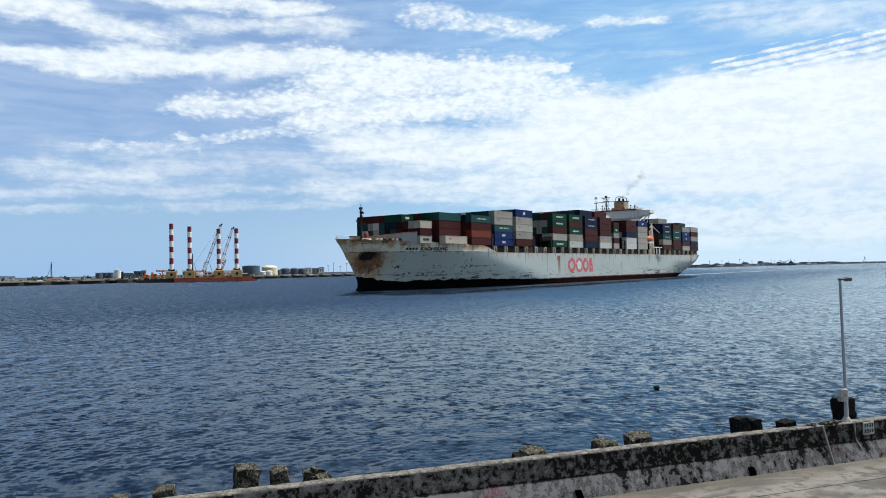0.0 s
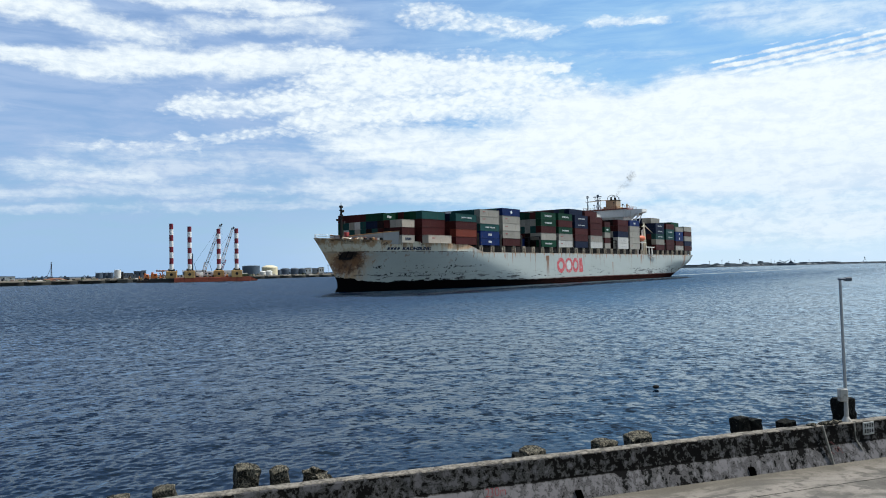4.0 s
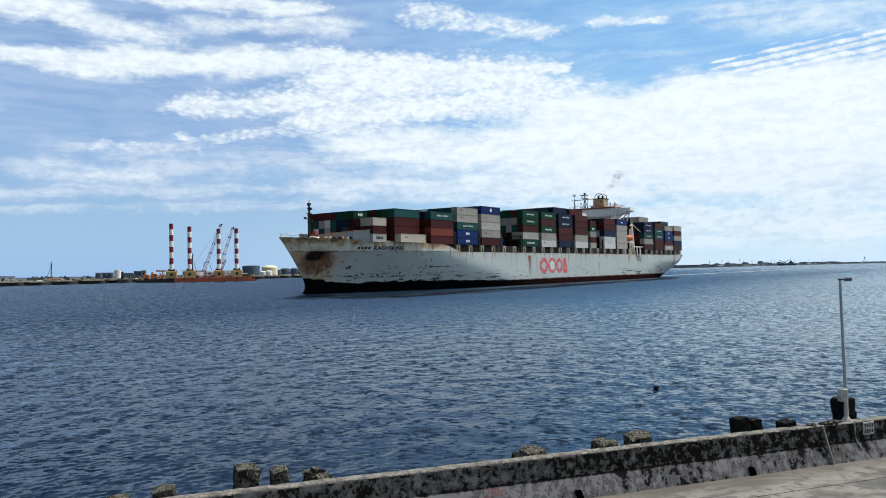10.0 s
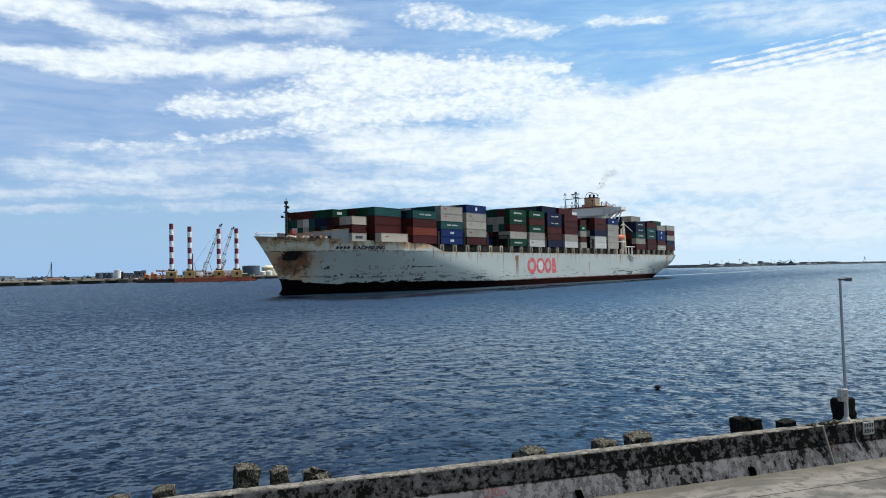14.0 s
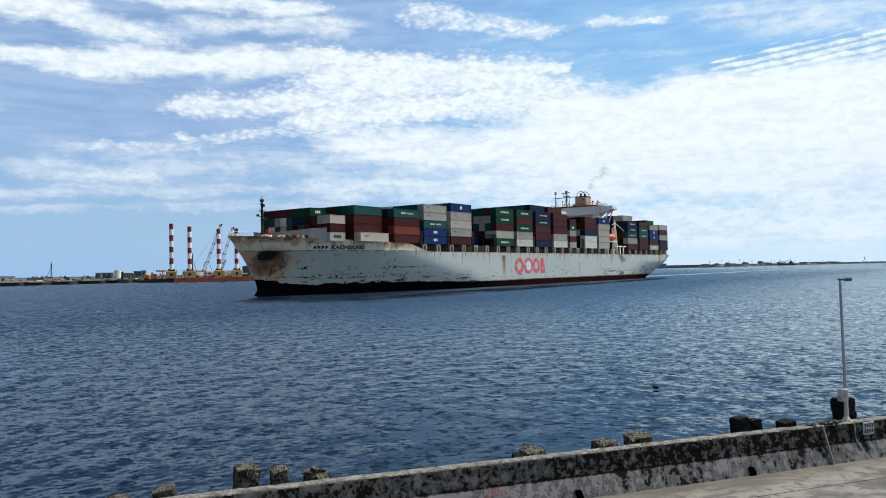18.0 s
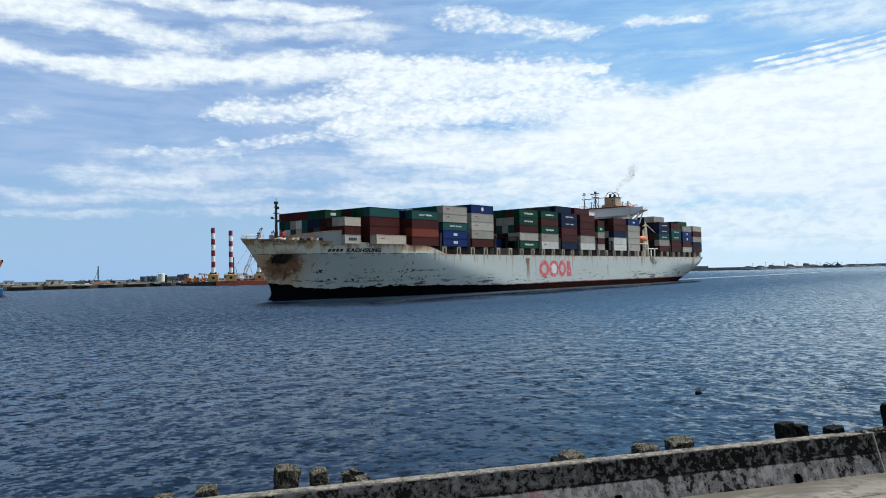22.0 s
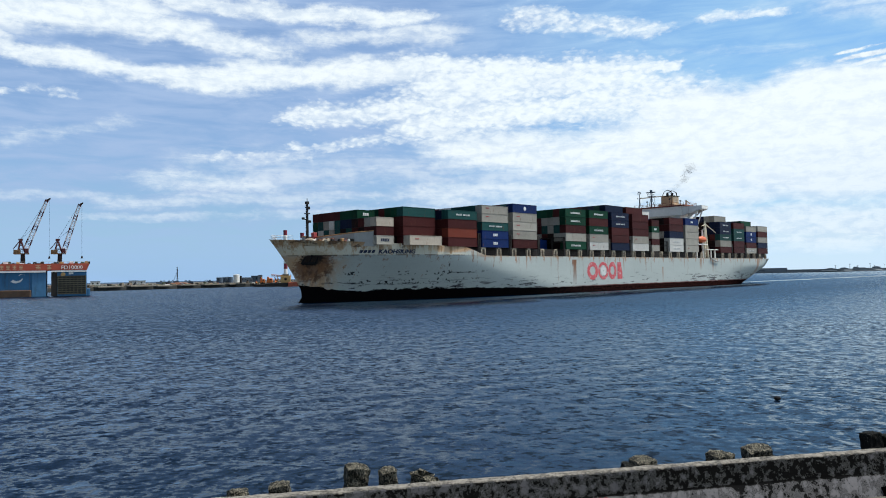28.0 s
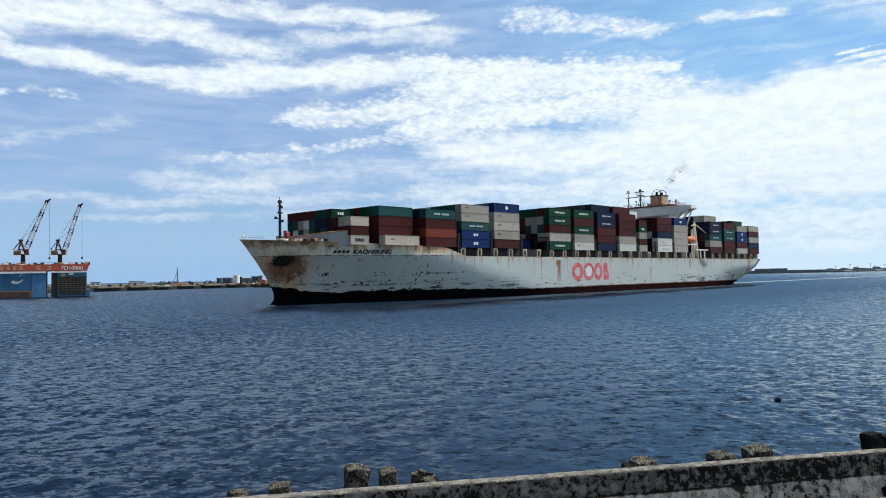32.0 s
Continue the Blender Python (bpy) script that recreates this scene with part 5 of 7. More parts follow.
    for i in range(20):
        z = 15.6 + i * 0.58
        box(bm, -28.86, -28.72, -0.25, 0.25, z, z + 0.05)
    for v in bm.verts:
        v.co.z = 15.0 + (v.co.z - 15.0) * 0.91
    part("fore_mast", bm, M_DARK, ship, "dark fore mast with ladder")
    # breakwater on the forecastle
    bm = bmesh.new()
    pts = [(-17.6, -14.8, 14.4, 18.5), (-21.5, -11.5, 14.6, 18.1), (-25.5, 0.0, 14.8, 17.3), (-21.5, 11.5, 14.6, 18.1), (-17.6, 14.8, 14.4, 18.5)]
    for (x0, y0, b0, t0), (x1, y1, b1, t1) in zip(pts, pts[1:]):
        lo = [bm.verts.new(v) for v in ((x0, y0, b0), (x1, y1, b1), (x1 - 0.4, y1, t1), (x0 - 0.4, y0, t0))]
        hi = [bm.verts.new(v) for v in ((x0 + 0.25, y0, b0), (x1 + 0.25, y1, b1), (x1 - 0.15, y1, t1), (x0 - 0.15, y0, t0))]
        bm.faces.new(lo)
        bm.faces.new(hi[::-1])
        for i in range(4):
            bm.faces.new((lo[i], hi[i], hi[(i + 1) % 4], lo[(i + 1) % 4]))
    bmesh.ops.recalc_face_normals(bm, faces=bm.faces)
    bw = part("breakwater", bm, M_GREYSTEEL, ship, "grey steel breakwater with rusty top")
    bm = bmesh.new()
    for (x0, y0, b0, t0), (x1, y1, b1, t1) in zip(pts, pts[1:]):
        rod(bm, (x0 - 0.3, y0, t0), (x1 - 0.3, y1, t1), 0.16, seg=6)
    part("top_rail", bm, mat("rusty_rail", (0.30, 0.17, 0.08), 0.8, var=0.4, grain=2), bw, "rusty brown top rail")
    # anchors
    for side in (-1, 1):
        def lie(x, z, off=0.3):
            return (x, side * (half(x, z) + off), z)

        bm = bmesh.new()
        rod(bm, lie(-30.6, 12.4, 0.0), lie(-30.6, 10.2), 0.22, seg=6)
        rod(bm, lie(-32.0, 10.2), lie(-29.2, 10.2), 0.4, seg=6)
        rod(bm, lie(-32.0, 10.2), lie(-31.9, 12.0, 0.25), 0.32, 0.08, seg=6)
        rod(bm, lie(-29.2, 10.2), lie(-29.4, 12.0, 0.25), 0.32, 0.08, seg=6)
        part("anchor", bm, M_BUOY, ship, "dark stocked anchor in its pocket")
    # bow rail
    bm = bmesh.new()
    for i in range(6):
        s = -39.4 + i * 0.8
        for side in (-1, 1):
            y = side * max(half(s, 16.0) - 0.1, 0.1)
            z = sheer(s)
            rod(bm, (s, y, z - 0.1), (s, y, z + 1.1), 0.05, seg=4)
            if i:
                s2 = s - 0.8
                y2 = side * max(half(s2, 16.0) - 0.1, 0.1)
                for h_ in (0.55, 1.08):
                    rod(bm, (s2, y2, sheer(s2) + h_), (s, y, z + h_), 0.045, seg=4)
    part("bow_rail", bm, M_WHITE, ship, "white tubular bow railing")
    # rusty gear on the forecastle
    random.seed(41)
    for i in range(16):
        x = -31.5 + i * 0.72
        y = -half(x, 15.0) + random.uniform(0.9, 2.6)
        bm = bmesh.new()
        if i % 3 == 0:
            rod(bm, (x, y, 14.2), (x, y, 16.0 + random.uniform(0.2, 1.0)), 0.28, seg=8)
            rod(bm, (x, y, 15.9), (x, y, 16.25), 0.42, seg=8)
        else:
            box(bm, x - 0.5, x + 0.5, y - 0.4, y + 0.4, 14.2, 15.8 + random.uniform(0.1, 1.1), 0.12)
            rod(bm, (x - 0.5, y, 15.8), (x + 0.7, y, 16.6), 0.1, seg=5)
        part("deck_gear", bm, random.choice([mat("rusty_rail", (0.30, 0.17, 0.08)), M_DECK, M_BEIGE, M_DARK, M_WHITE]), ship, "rusty forecastle gear")
    # forecastle winches and a red ventilator
    for x, y, r in ((-30.5, -4.0, 0.8), (-30.5, 4.0, 0.8), (-33.5, 0.0, 0.6), (-27.0, -6.5, 0.7)):
        bm = bmesh.new()
        rod(bm, (x, y - 1.2, 15.9), (x, y + 1.2, 15.9), r, seg=12)
        box(bm, x - 0.9, x + 0.9, y - 1.5, y + 1.5, 14.6, 15.5, 0.1)
        part("winch", bm, M_BEIGE, ship)
    bm = bmesh.new()
    rod(bm, (-26.6, -0.6, 15.0), (-26.6, -0.6, 17.4), 0.35, seg=10)
    box(bm, -27.2, -26.0, -1.2, 0.0, 17.2, 18.5, 0.1)
    part("ventilator", bm, M_LETTER_RED, ship, "small red ventilator")


build_topsides()

# ================= far shore =================
def bearing(az, dist, z=0.0, turn=0.0):
    """A pose at a bearing from the viewer: x to the right across the line of sight, y away."""
    a = radians(az)
    return pose(dist * math.sin(a), dist * math.cos(a), z, 0, 0, -az + turn)


def build_shore():
    # quay on the far side, running away to the right
    a, b = Vector((-386, 330, 0)), Vector((-51, 1010, 0))
    way = (b - a).normalized()
    back = Vector((-way.y, way.x, 0))
    m = Matrix((( way.x, back.x, 0, a.x), (way.y, back.y, 0, a.y), (0, 0, 1, 0), (0, 0, 0, 1)))
    ln = (b - a).length
    bm = bmesh.new()
    box(bm, -200, ln + 300, 3, 600, -3, 2.9)
    land = tagged(part("far_land", bm, M_BANK), "flat bare earth harbour land", "land", kind="structure")
    land.matrix_world = m
    quay = thing("far_quay", "broken concrete quay of separate blocks", "quay", m=m, kind="structure")
    random.seed(3)
    u = -200.0
    while u < ln + 300:
        w = random.uniform(20, 27)
        bm = bmesh.new()
        box(bm, u, u + w - 0.6, 1.0, 8.0, -2, 2.2, 0.15)
        part("quay_block", bm, M_QUAY_DARK, quay)
        bm = bmesh.new()
        box(bm, u + 0.4, u + w - random.uniform(4, 8), -2.5, 9.0, random.uniform(1.7, 2.2), 2.9 + random.uniform(0, 0.5), 0.25)
        part("quay_cap", bm, M_QUAY, quay)
        u += w
    # breakwater on the right: an armoured foot, pale stretches of ledge and a dark parapet
    pier = thing("far_breakwater", "long low hazy breakwater with a dark parapet", "breakwater", kind="structure")
    c = [(330, 1480), (560, 1560), (1010, 2160), (1592, 2740), (2600, 3600)]
    for (x0, y0), (x1, y1) in zip(c, c[1:]):
        along = math.degrees(math.atan2(y1 - y0, x1 - x0))
        ln = math.hypot(x1 - x0, y1 - y0)
        at = pose(x0, y0, 0, 0, 0, along)
        rows = [("armour_foot", M_FAR_DARK, -3.0, ln + 3, -9.0, 60.0, -2.0, 2.3)]
        u = 0.0
        while u < ln:
            w = min(random.uniform(60, 150), ln - u)
            rows.append(("parapet_wall", M_FAR, u, u + w - 0.8, 0.0, 6.0, 2.3, 6.0 + random.uniform(-0.4, 0.5)))
            rows.append(("parapet_cap", M_FAR_DARK, u, u + w - 0.8, -1.0, 0.0, 4.5, 6.0))
            if random.random() < 0.65:
                k = u + random.uniform(0, w * 0.5)
                rows.append(("pale_ledge", M_FAR_PALE, k, min(k + random.uniform(12, 55), u + w - 1), -4.0, -1.0, 2.3, 3.7))
            u += w
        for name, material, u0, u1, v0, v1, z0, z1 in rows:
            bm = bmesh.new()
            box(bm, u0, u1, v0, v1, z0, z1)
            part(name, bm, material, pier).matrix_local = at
    # higher end of the breakwater
    bm = bmesh.new()
    box(bm, -29, 29, 0, 20, 0, 9.6, 0.3)
    part("raised_end", bm, M_FAR, pier).matrix_local = bearing(15.65, 1562, 0)
    return m


SHORE = build_shore()


def build_barge():
    """Jack-up barge with four striped legs, two crawler cranes and deck clutter."""
    barge = thing("jackup_barge", "red-oxide jack-up barge with four red and white striped legs", "barge", m=bearing(-17.9, 600))
    bm = bmesh.new()
    box(bm, -21.0, 35.0, -3.0, 22.0, -1.0, 3.4, 0.3)
    part("barge_hull", bm, M_BARGE, barge, "red-oxide steel pontoon hull")
    bm = bmesh.new()
    box(bm, -38.5, -21.2, 0.0, 20.0, -1.0, 3.0, 0.3)
    part("dark_pontoon", bm, M_DARK, barge, "dark steel pontoon")
    bm = bmesh.new()
    box(bm, -20.8, 34.8, -2.8, 21.8, 3.4, 3.55)
    part("barge_deck", bm, M_DECK, barge)
    legs = ((-23.1, 6.0, 45.0, 4.0), (-9.8, 0.0, 42.4, 3.4), (11.6, 6.0, 41.0, 3.4), (24.8, 0.0, 41.0, 3.4))
    for x, y, top, base in legs:
        e = new("spud")
        e.parent = barge
        e["label"] = "red and white striped steel leg"
        z0 = 9.6
        for i in range(8):
            a, b = top - (top - z0) * i / 8, top - (top - z0) * (i + 1) / 8
            bm = bmesh.new()
            rod(bm, (x, y, b), (x, y, a), 1.5, seg=18)
            part("band", bm, M_STRIPE_WHITE if i % 2 else M_STRIPE_RED, e)
        bm = bmesh.new()
        rod(bm, (x, y, base), (x, y, z0), 1.42, seg=18)
        part("leg_foot", bm, M_DARK, e)
        bm = bmesh.new()
        box(bm, x - 3.9, x + 3.9, y - 3.6, y + 3.6, 3.0, 8.6, 0.3)
        hs = part("jack_housing", bm, M_OCHRE, barge, "ochre jack housing")
        bm = bmesh.new()
        rod(bm, (x, y - 3.64, 5.9), (x, y - 3.5, 5.9), 1.2, seg=6)
        part("emblem", bm, M_DARK, hs, "dark hexagonal emblem")
        bm = bmesh.new()
        for k in range(4):
            a = math.pi / 4 + k * math.pi / 2
            box(bm, x + 2.6 * math.cos(a) - 0.5, x + 2.6 * math.cos(a) + 0.5, y + 2.2 * math.sin(a) - 0.5, y + 2.2 * math.sin(a) + 0.5, 8.2, 10.2)
        box(bm, x - 2.9, x + 2.9, y - 2.6, y + 2.6, 8.2, 8.9, 0.1)
        part("jack_collar", bm, M_DARK, barge)
    for bx, by, tx, tz, w in ((-2.0, 6.0, 13.4, 44.2, 1.7), (9.4, 12.0, 22.6, 42.2, 1.9)):
        crane = new("deck_crane")
        crane.parent = barge
        crane["label"] = "crawler crane with a raised lattice boom"
        bm = bmesh.new()
        box(bm, bx - 3.2, bx + 2.2, by - 1.8, by + 1.8, 4.6, 7.4, 0.2)
        part("crane_cab", bm, M_CRANE_WHITE, crane)
        bm = bmesh.new()
        for dy in (-2.2, 1.4):
            box(bm, bx - 3.0, bx + 3.0, by + dy, by + dy + 0.8, 3.5, 4.6, 0.3)
        part("crawler_track", bm, M_DARK, crane)
        bm = bmesh.new()
        lattice(bm, (bx + 1.6, by, 5.6), (tx, by, tz), w + 0.5, 1.3, 22, 0.24, mi=lambda i: 1 if i % 4 == 1 else 0)
        part("boom", bm, [M_CRANE_WHITE, M_DARK], crane)
        bm = bmesh.new()
        rod(bm, (tx, by, tz), (tx + 1.2, by, tz + 0.6), 0.7, 0.5, seg=6)
        part("boom_head", bm, M_DARK, crane)
        bm = bmesh.new()
        rod(bm, (bx - 2.8, by, 7.4), (bx - 4.5, by, 14.0), 0.15, seg=4)
        rod(bm, (bx - 4.5, by, 14.0), (tx, by, tz), 0.06, seg=3)
        rod(bm, (tx + 0.9, by, tz), (tx + 0.9, by, 14.0), 0.06, seg=3)
        part("cable", bm, M_DARK, crane)
    bm = bmesh.new()
    box(bm, 0.5, 17.5, 15.0, 21.0, 3.5, 8.0, 0.1)
    cabin = part("deckhouse", bm, M_CRANE_WHITE, barge, "pale deckhouse")
    for i in range(6):
        bm = bmesh.new()
        box(bm, 1.2 + i * 2.7, 2.8 + i * 2.7, 14.95, 15.05, 5.6, 6.8)
        part("window", bm, M_GLASS, cabin)
    bm = bmesh.new()
    rod(bm, (-7.9, 10.0, 3.4), (-7.9, 10.0, 22.0), 0.8, 0.5, seg=8)
    part("standing_pile", bm, M_TANK_DARK, barge, "dark standing pile")
    # small gantry, folded red jib and a low ramp at the end of the deck
    bm = bmesh.new()
    for y in (8.0, 12.0):
        rod(bm, (-1.5, y, 3.5), (1.0, y, 15.0), 0.3, seg=6)
        rod(bm, (3.5, y, 3.5), (1.0, y, 15.0), 0.3, seg=6)
    rod(bm, (1.0, 7.4, 15.0), (1.0, 12.6, 15.0), 0.3, seg=6)
    rod(bm, (-0.4, 8.0, 9.0), (2.4, 8.0, 9.0), 0.2, seg=5)
    part("gantry", bm, M_CRANE_WHITE, barge, "pale steel gantry")
    bm = bmesh.new()
    lattice(bm, (12.5, 9, 5.0), (17.0, 9, 17.0), 1.2, 0.8, 8, 0.16)
    part("folded_jib", bm, M_STRIPE_RED, barge, "dull red lattice jib")
    bm = bmesh.new()
    v = [bm.verts.new(c) for c in ((35.2, -2.0, 0.3), (40.5, -2.0, 0.3), (40.5, -2.0, 0.9), (35.2, -2.0, 3.2), (35.2, 20.0, 0.3), (40.5, 20.0, 0.3), (40.5, 20.0, 0.9), (35.2, 20.0, 3.2))]
    for q in ((0, 1, 2, 3), (7, 6, 5, 4), (1, 5, 6, 2), (3, 2, 6, 7), (4, 5, 1, 0), (4, 0, 3, 7)):
        bm.faces.new([v[i] for i in q])
    part("stern_ramp", bm, M_BARGE, barge, "red-oxide sloping ramp")
    for x, w, hgt in ((-3.2, 3.0, 2.4), (18.6, 2.6, 3.0), (29.5, 3.4, 2.6)):
        bm = bmesh.new()
        box(bm, x, x + w, 2.0, 4.4, 3.5, 3.5 + hgt, 0.15)
        part("deck_cabin", bm, M_TANK_WHITE, barge, "small white deck cabin")
    for x0, x1 in ((-14.8, -13.0), (-8.0, 9.5), (14.0, 20.5), (27.0, 35.3)):
        bm = bmesh.new()
        for z in (4.1, 4.7):
            rod(bm, (x0, -2.8, z), (x1, -2.8, z), 0.07, seg=4)
        for k in range(int((x1 - x0) / 1.6) + 1):
            rod(bm, (x0 + k * 1.6, -2.8, 3.5), (x0 + k * 1.6, -2.8, 4.7), 0.07, seg=4)
        part("deck_rail", bm, M_DARK, barge, "thin dark deck railing")
    bm = bmesh.new()
    box(bm, 28.5, 33.5, -1.0, 3.0, 3.4, 5.6, 0.2)
    part("generator", bm, M_GREEN, barge)
    random.seed(8)
    for i in range(40):
        bm = bmesh.new()
        x, y = random.uniform(-13, 33), random.uniform(6, 18)
        w = random.uniform(0.8, 2.4)
        box(bm, x, x + w, y, y + w, 3.5, 3.5 + random.uniform(0.6, 1.8), 0.1)
        part("deck_gear", bm, random.choice([M_DARK, M_OCHRE, M_CRANE_WHITE, M_BARGE]), barge)


build_barge()


def build_work_barge():
    """The low barge with orange machinery beside the jack-up."""
    wb = thing("work_barge", "low dark barge carrying orange machinery", "barge", m=bearing(-21.6, 622))
    bm = bmesh.new()
    box(bm, -9.0, 22.0, -3.0, 8.0, -0.8, 2.0, 0.2)
    part("barge_hull", bm, M_DARK, wb)
    for x, w, hgt in ((-3.8, 3.8, 6.4), (-7.6, 2.2, 3.8), (1.4, 4.6, 6.9), (7.4, 2.2, 4.2), (15.0, 4.0, 5.2)):
        bm = bmesh.new()
        box(bm, x, x + w, 0.0, 4.0, 3.0, hgt, 0.4)
        box(bm, x + 0.3, x + w * 0.4, -0.3, 1.2, hgt - 0.2, hgt + 1.2, 0.2)
        house = part("machine_house", bm, M_MACHINE, wb, "bright orange machine house")
        bm = bmesh.new()
        box(bm, x - 0.3, x + w + 0.3, -0.2, 0.7, 2.0, 3.0, 0.3)
        box(bm, x - 0.3, x + w + 0.3, 3.3, 4.2, 2.0, 3.0, 0.3)
        part("crawler_track", bm, M_DARK, house)
        bm = bmesh.new()
        box(bm, x + w * 0.5, x + w * 0.85, -0.06, 0.02, hgt - 1.5, hgt - 0.5)
        part("window", bm, M_GLASS, house)
    # jumbled brown piling leads and folded booms
    random.seed(19)
    bm = bmesh.new()
    lattice(bm, (5.0, 5, 9.2), (21.0, 5, 8.0), 1.1, 0.9, 9, 0.22)
    for x in (9.5, 13.0, 17.5, 20.5):
        rod(bm, (x, 5, 2.0), (x + random.uniform(-1.5, 1.5), 5, 9.5), 0.4, 0.28, seg=6)
    for i in range(9):
        x = random.uniform(8, 20)
        rod(bm, (x, 5.5, random.uniform(2, 4)), (x + random.uniform(-4, 4), 5.5, random.uniform(5.5, 9)), 0.28, seg=5)
    part("pile_frame", bm, mat("rusty_ochre_steel", (0.30, 0.13, 0.045), 0.75, var=0.5, grain=1), wb, "rusty brown piling leads and folded booms")
    for i in range(12):
        bm = bmesh.new()
        x, w = random.uniform(-8.5, 20), random.uniform(0.5, 1.8)
        box(bm, x, x + w, -2.5, -1.0, 2.0, 2.0 + random.uniform(0.5, 1.9), 0.1)
        part("deck_gear", bm, random.choice([M_DARK, M_DARK, M_MACHINE, M_OCHRE]), wb)


build_work_barge()


def build_dock():
    dock = thing("floating_dock", "blue floating dry dock with a red top band and two cranes", "dock", m=bearing(-33.61, 397))
    # wing wall, set back on both sides of an opening
    bm = bmesh.new()
    box(bm, -60.0, -18.2, 0.6, 14.0, -1.0, 12.2, 0.1)
    part("wing_wall", bm, M_DOCK_BLUE, dock, "weathered blue steel wing wall")
    bm = bmesh.new()
    box(bm, -16.0, -0.9, 0.0, 14.0, -1.0, 12.1, 0.15)
    part("end_tower", bm, M_DOCK_BLUE, dock, "blue end tower")
    bm = bmesh.new()
    box(bm, -0.9, 0.6, 1.0, 14.0, -1.0, 3.2, 0.2)
    part("pontoon_end", bm, M_DOCK_BLUE, dock)
    bm = bmesh.new()
    box(bm, -13.4, -1.1, -0.25, 0.0, 0.8, 9.6)
    net = part("grating", bm, M_DOCK_NET, dock, "dark grating with olive bars")
    for i in range(9):
        bm = bmesh.new()
        box(bm, -13.4, -1.1, -0.42, -0.26, 1.0 + i * 1.03, 1.26 + i * 1.03)
        part("rail", bm, M_NET_BAR, net)
    for i in range(8):
        bm = bmesh.new()
        x = -13.2 + i * 1.68
        box(bm, x, x + 0.22, -0.5, -0.43, 0.9, 9.6)
        part("upright", bm, M_NET_BAR, net)
    # flat dark panel stands for the shaded recess beside the grating
    bm = bmesh.new()
    box(bm, -16.0, -13.5, -0.12, 0.0, -0.5, 11.8)
    part("shadow_door", bm, M_DARK, dock, "dark panel for the shade in a recess")
    # red band along the top, flared at the end
    bm = bmesh.new()
    v = [bm.verts.new(c) for c in ((-60, -0.6, 12.2), (-0.9, -0.6, 12.2), (0.3, -0.6, 15.4), (-60, -0.6, 15.4), (-60, 15, 12.2), (-0.9, 15, 12.2), (0.3, 15, 15.4), (-60, 15, 15.4))]
    for q in ((0, 1, 2, 3), (7, 6, 5, 4), (1, 5, 6, 2), (3, 2, 6, 7), (4, 5, 1, 0), (4, 0, 3, 7)):
        bm.faces.new([v[i] for i in q])
    band = part("top_band", bm, M_DOCK_RED, dock, "red-orange top band with lettering")
    bm = bmesh.new()
    box(bm, -60.0, -18.2, -0.55, 0.6, 11.3, 12.2)
    part("white_stripe", bm, M_CRANE_WHITE, dock)
    bm = bmesh.new()
    box(bm, -16.0, -0.9, -0.55, 0.0, 11.4, 12.2)
    part("white_stripe", bm, M_CRANE_WHITE, dock)
    # writing
    cu = bpy.data.curves.new("dock_letters", "FONT")
    cu.body, cu.size, cu.extrude, cu.align_x = "FD10000", 2.5, 0.05, "CENTER"
    tmp = new("dock_letters_tmp", cu)
    bpy.context.view_layer.update()
    me = bpy.data.meshes.new_from_object(tmp.evaluated_get(bpy.context.evaluated_depsgraph_get()))
    bpy.data.objects.remove(tmp)
    bpy.data.curves.remove(cu)
    me.materials.clear()
    me.materials.append(M_STRIPE_WHITE)
    tx = new("band_letters", me)
    tx.parent, tx.matrix_local = band, Matrix.Translation((-7.2, -0.68, 12.7)) @ pose(0, 0, 0, 90, 0, 0)
    tx["label"] = "cream painted lettering"
    for x0, w in ((-22.4, 2.0), (-17.6, 1.6), (-37.0, 1.5), (-34.4, 1.5), (-31.8, 1.5), (-29.2, 1.5)):
        bm = bmesh.new()
        for k in range(3):
            box(bm, x0, x0 + w, -0.66, -0.6, 12.8 + k * 0.72, 13.15 + k * 0.72)
        box(bm, x0 + w * 0.4, x0 + w * 0.6, -0.66, -0.6, 12.8, 14.6)
        part("letter_block", bm, M_CREAM, band)
    # emblem panel on the wing
    bm = bmesh.new()
    for cx, cz, r, a0, a1 in ((-30.6, 9.6, 3.2, 4.0, 5.8), (-28.2, 9.4, 1.3, 0.2, 2.9)):
        pts = [(cx + r * math.cos(a0 + (a1 - a0) * i / 10), cz + r * math.sin(a0 + (a1 - a0) * i / 10)) for i in range(11)]
        inn = [(cx + 0.15 * r + r * 0.78 * math.cos(a0 + (a1 - a0) * i / 10), cz + 0.12 * r + r * 0.78 * math.sin(a0 + (a1 - a0) * i / 10)) for i in range(11)]
        a_ = [bm.verts.new((x, 0.52, z)) for x, z in pts]
        b_ = [bm.verts.new((x, 0.52, z)) for x, z in inn]
        for i in range(10):
            bm.faces.new((a_[i], a_[i + 1], b_[i + 1], b_[i]))
    sw = bm
    bm = bmesh.new()
    box(bm, -24.0, -18.2, 0.25, 0.6, -0.8, 11.2, 0.05)
    part("side_panel", bm, mat("dock_faded_blue", (0.05, 0.155, 0.29), 0.6, var=0.4, grain=0.6, big=0.1, dirt=(0.03, 0.06, 0.09), dirt_amount=0.2, streaks=True), dock, "faded paler blue steel panel")
    for i in range(5):
        x = -58.0 + i * 8.2
        bm = bmesh.new()
        box(bm, x, x + 0.18, 0.5, 0.6, -0.8, 11.2)
        part("plate_seam", bm, M_TANK_DARK, dock)
    bm = sw
    part("swoosh", bm, M_LETTER, dock, "white painted swoosh")
    bm = bmesh.new()
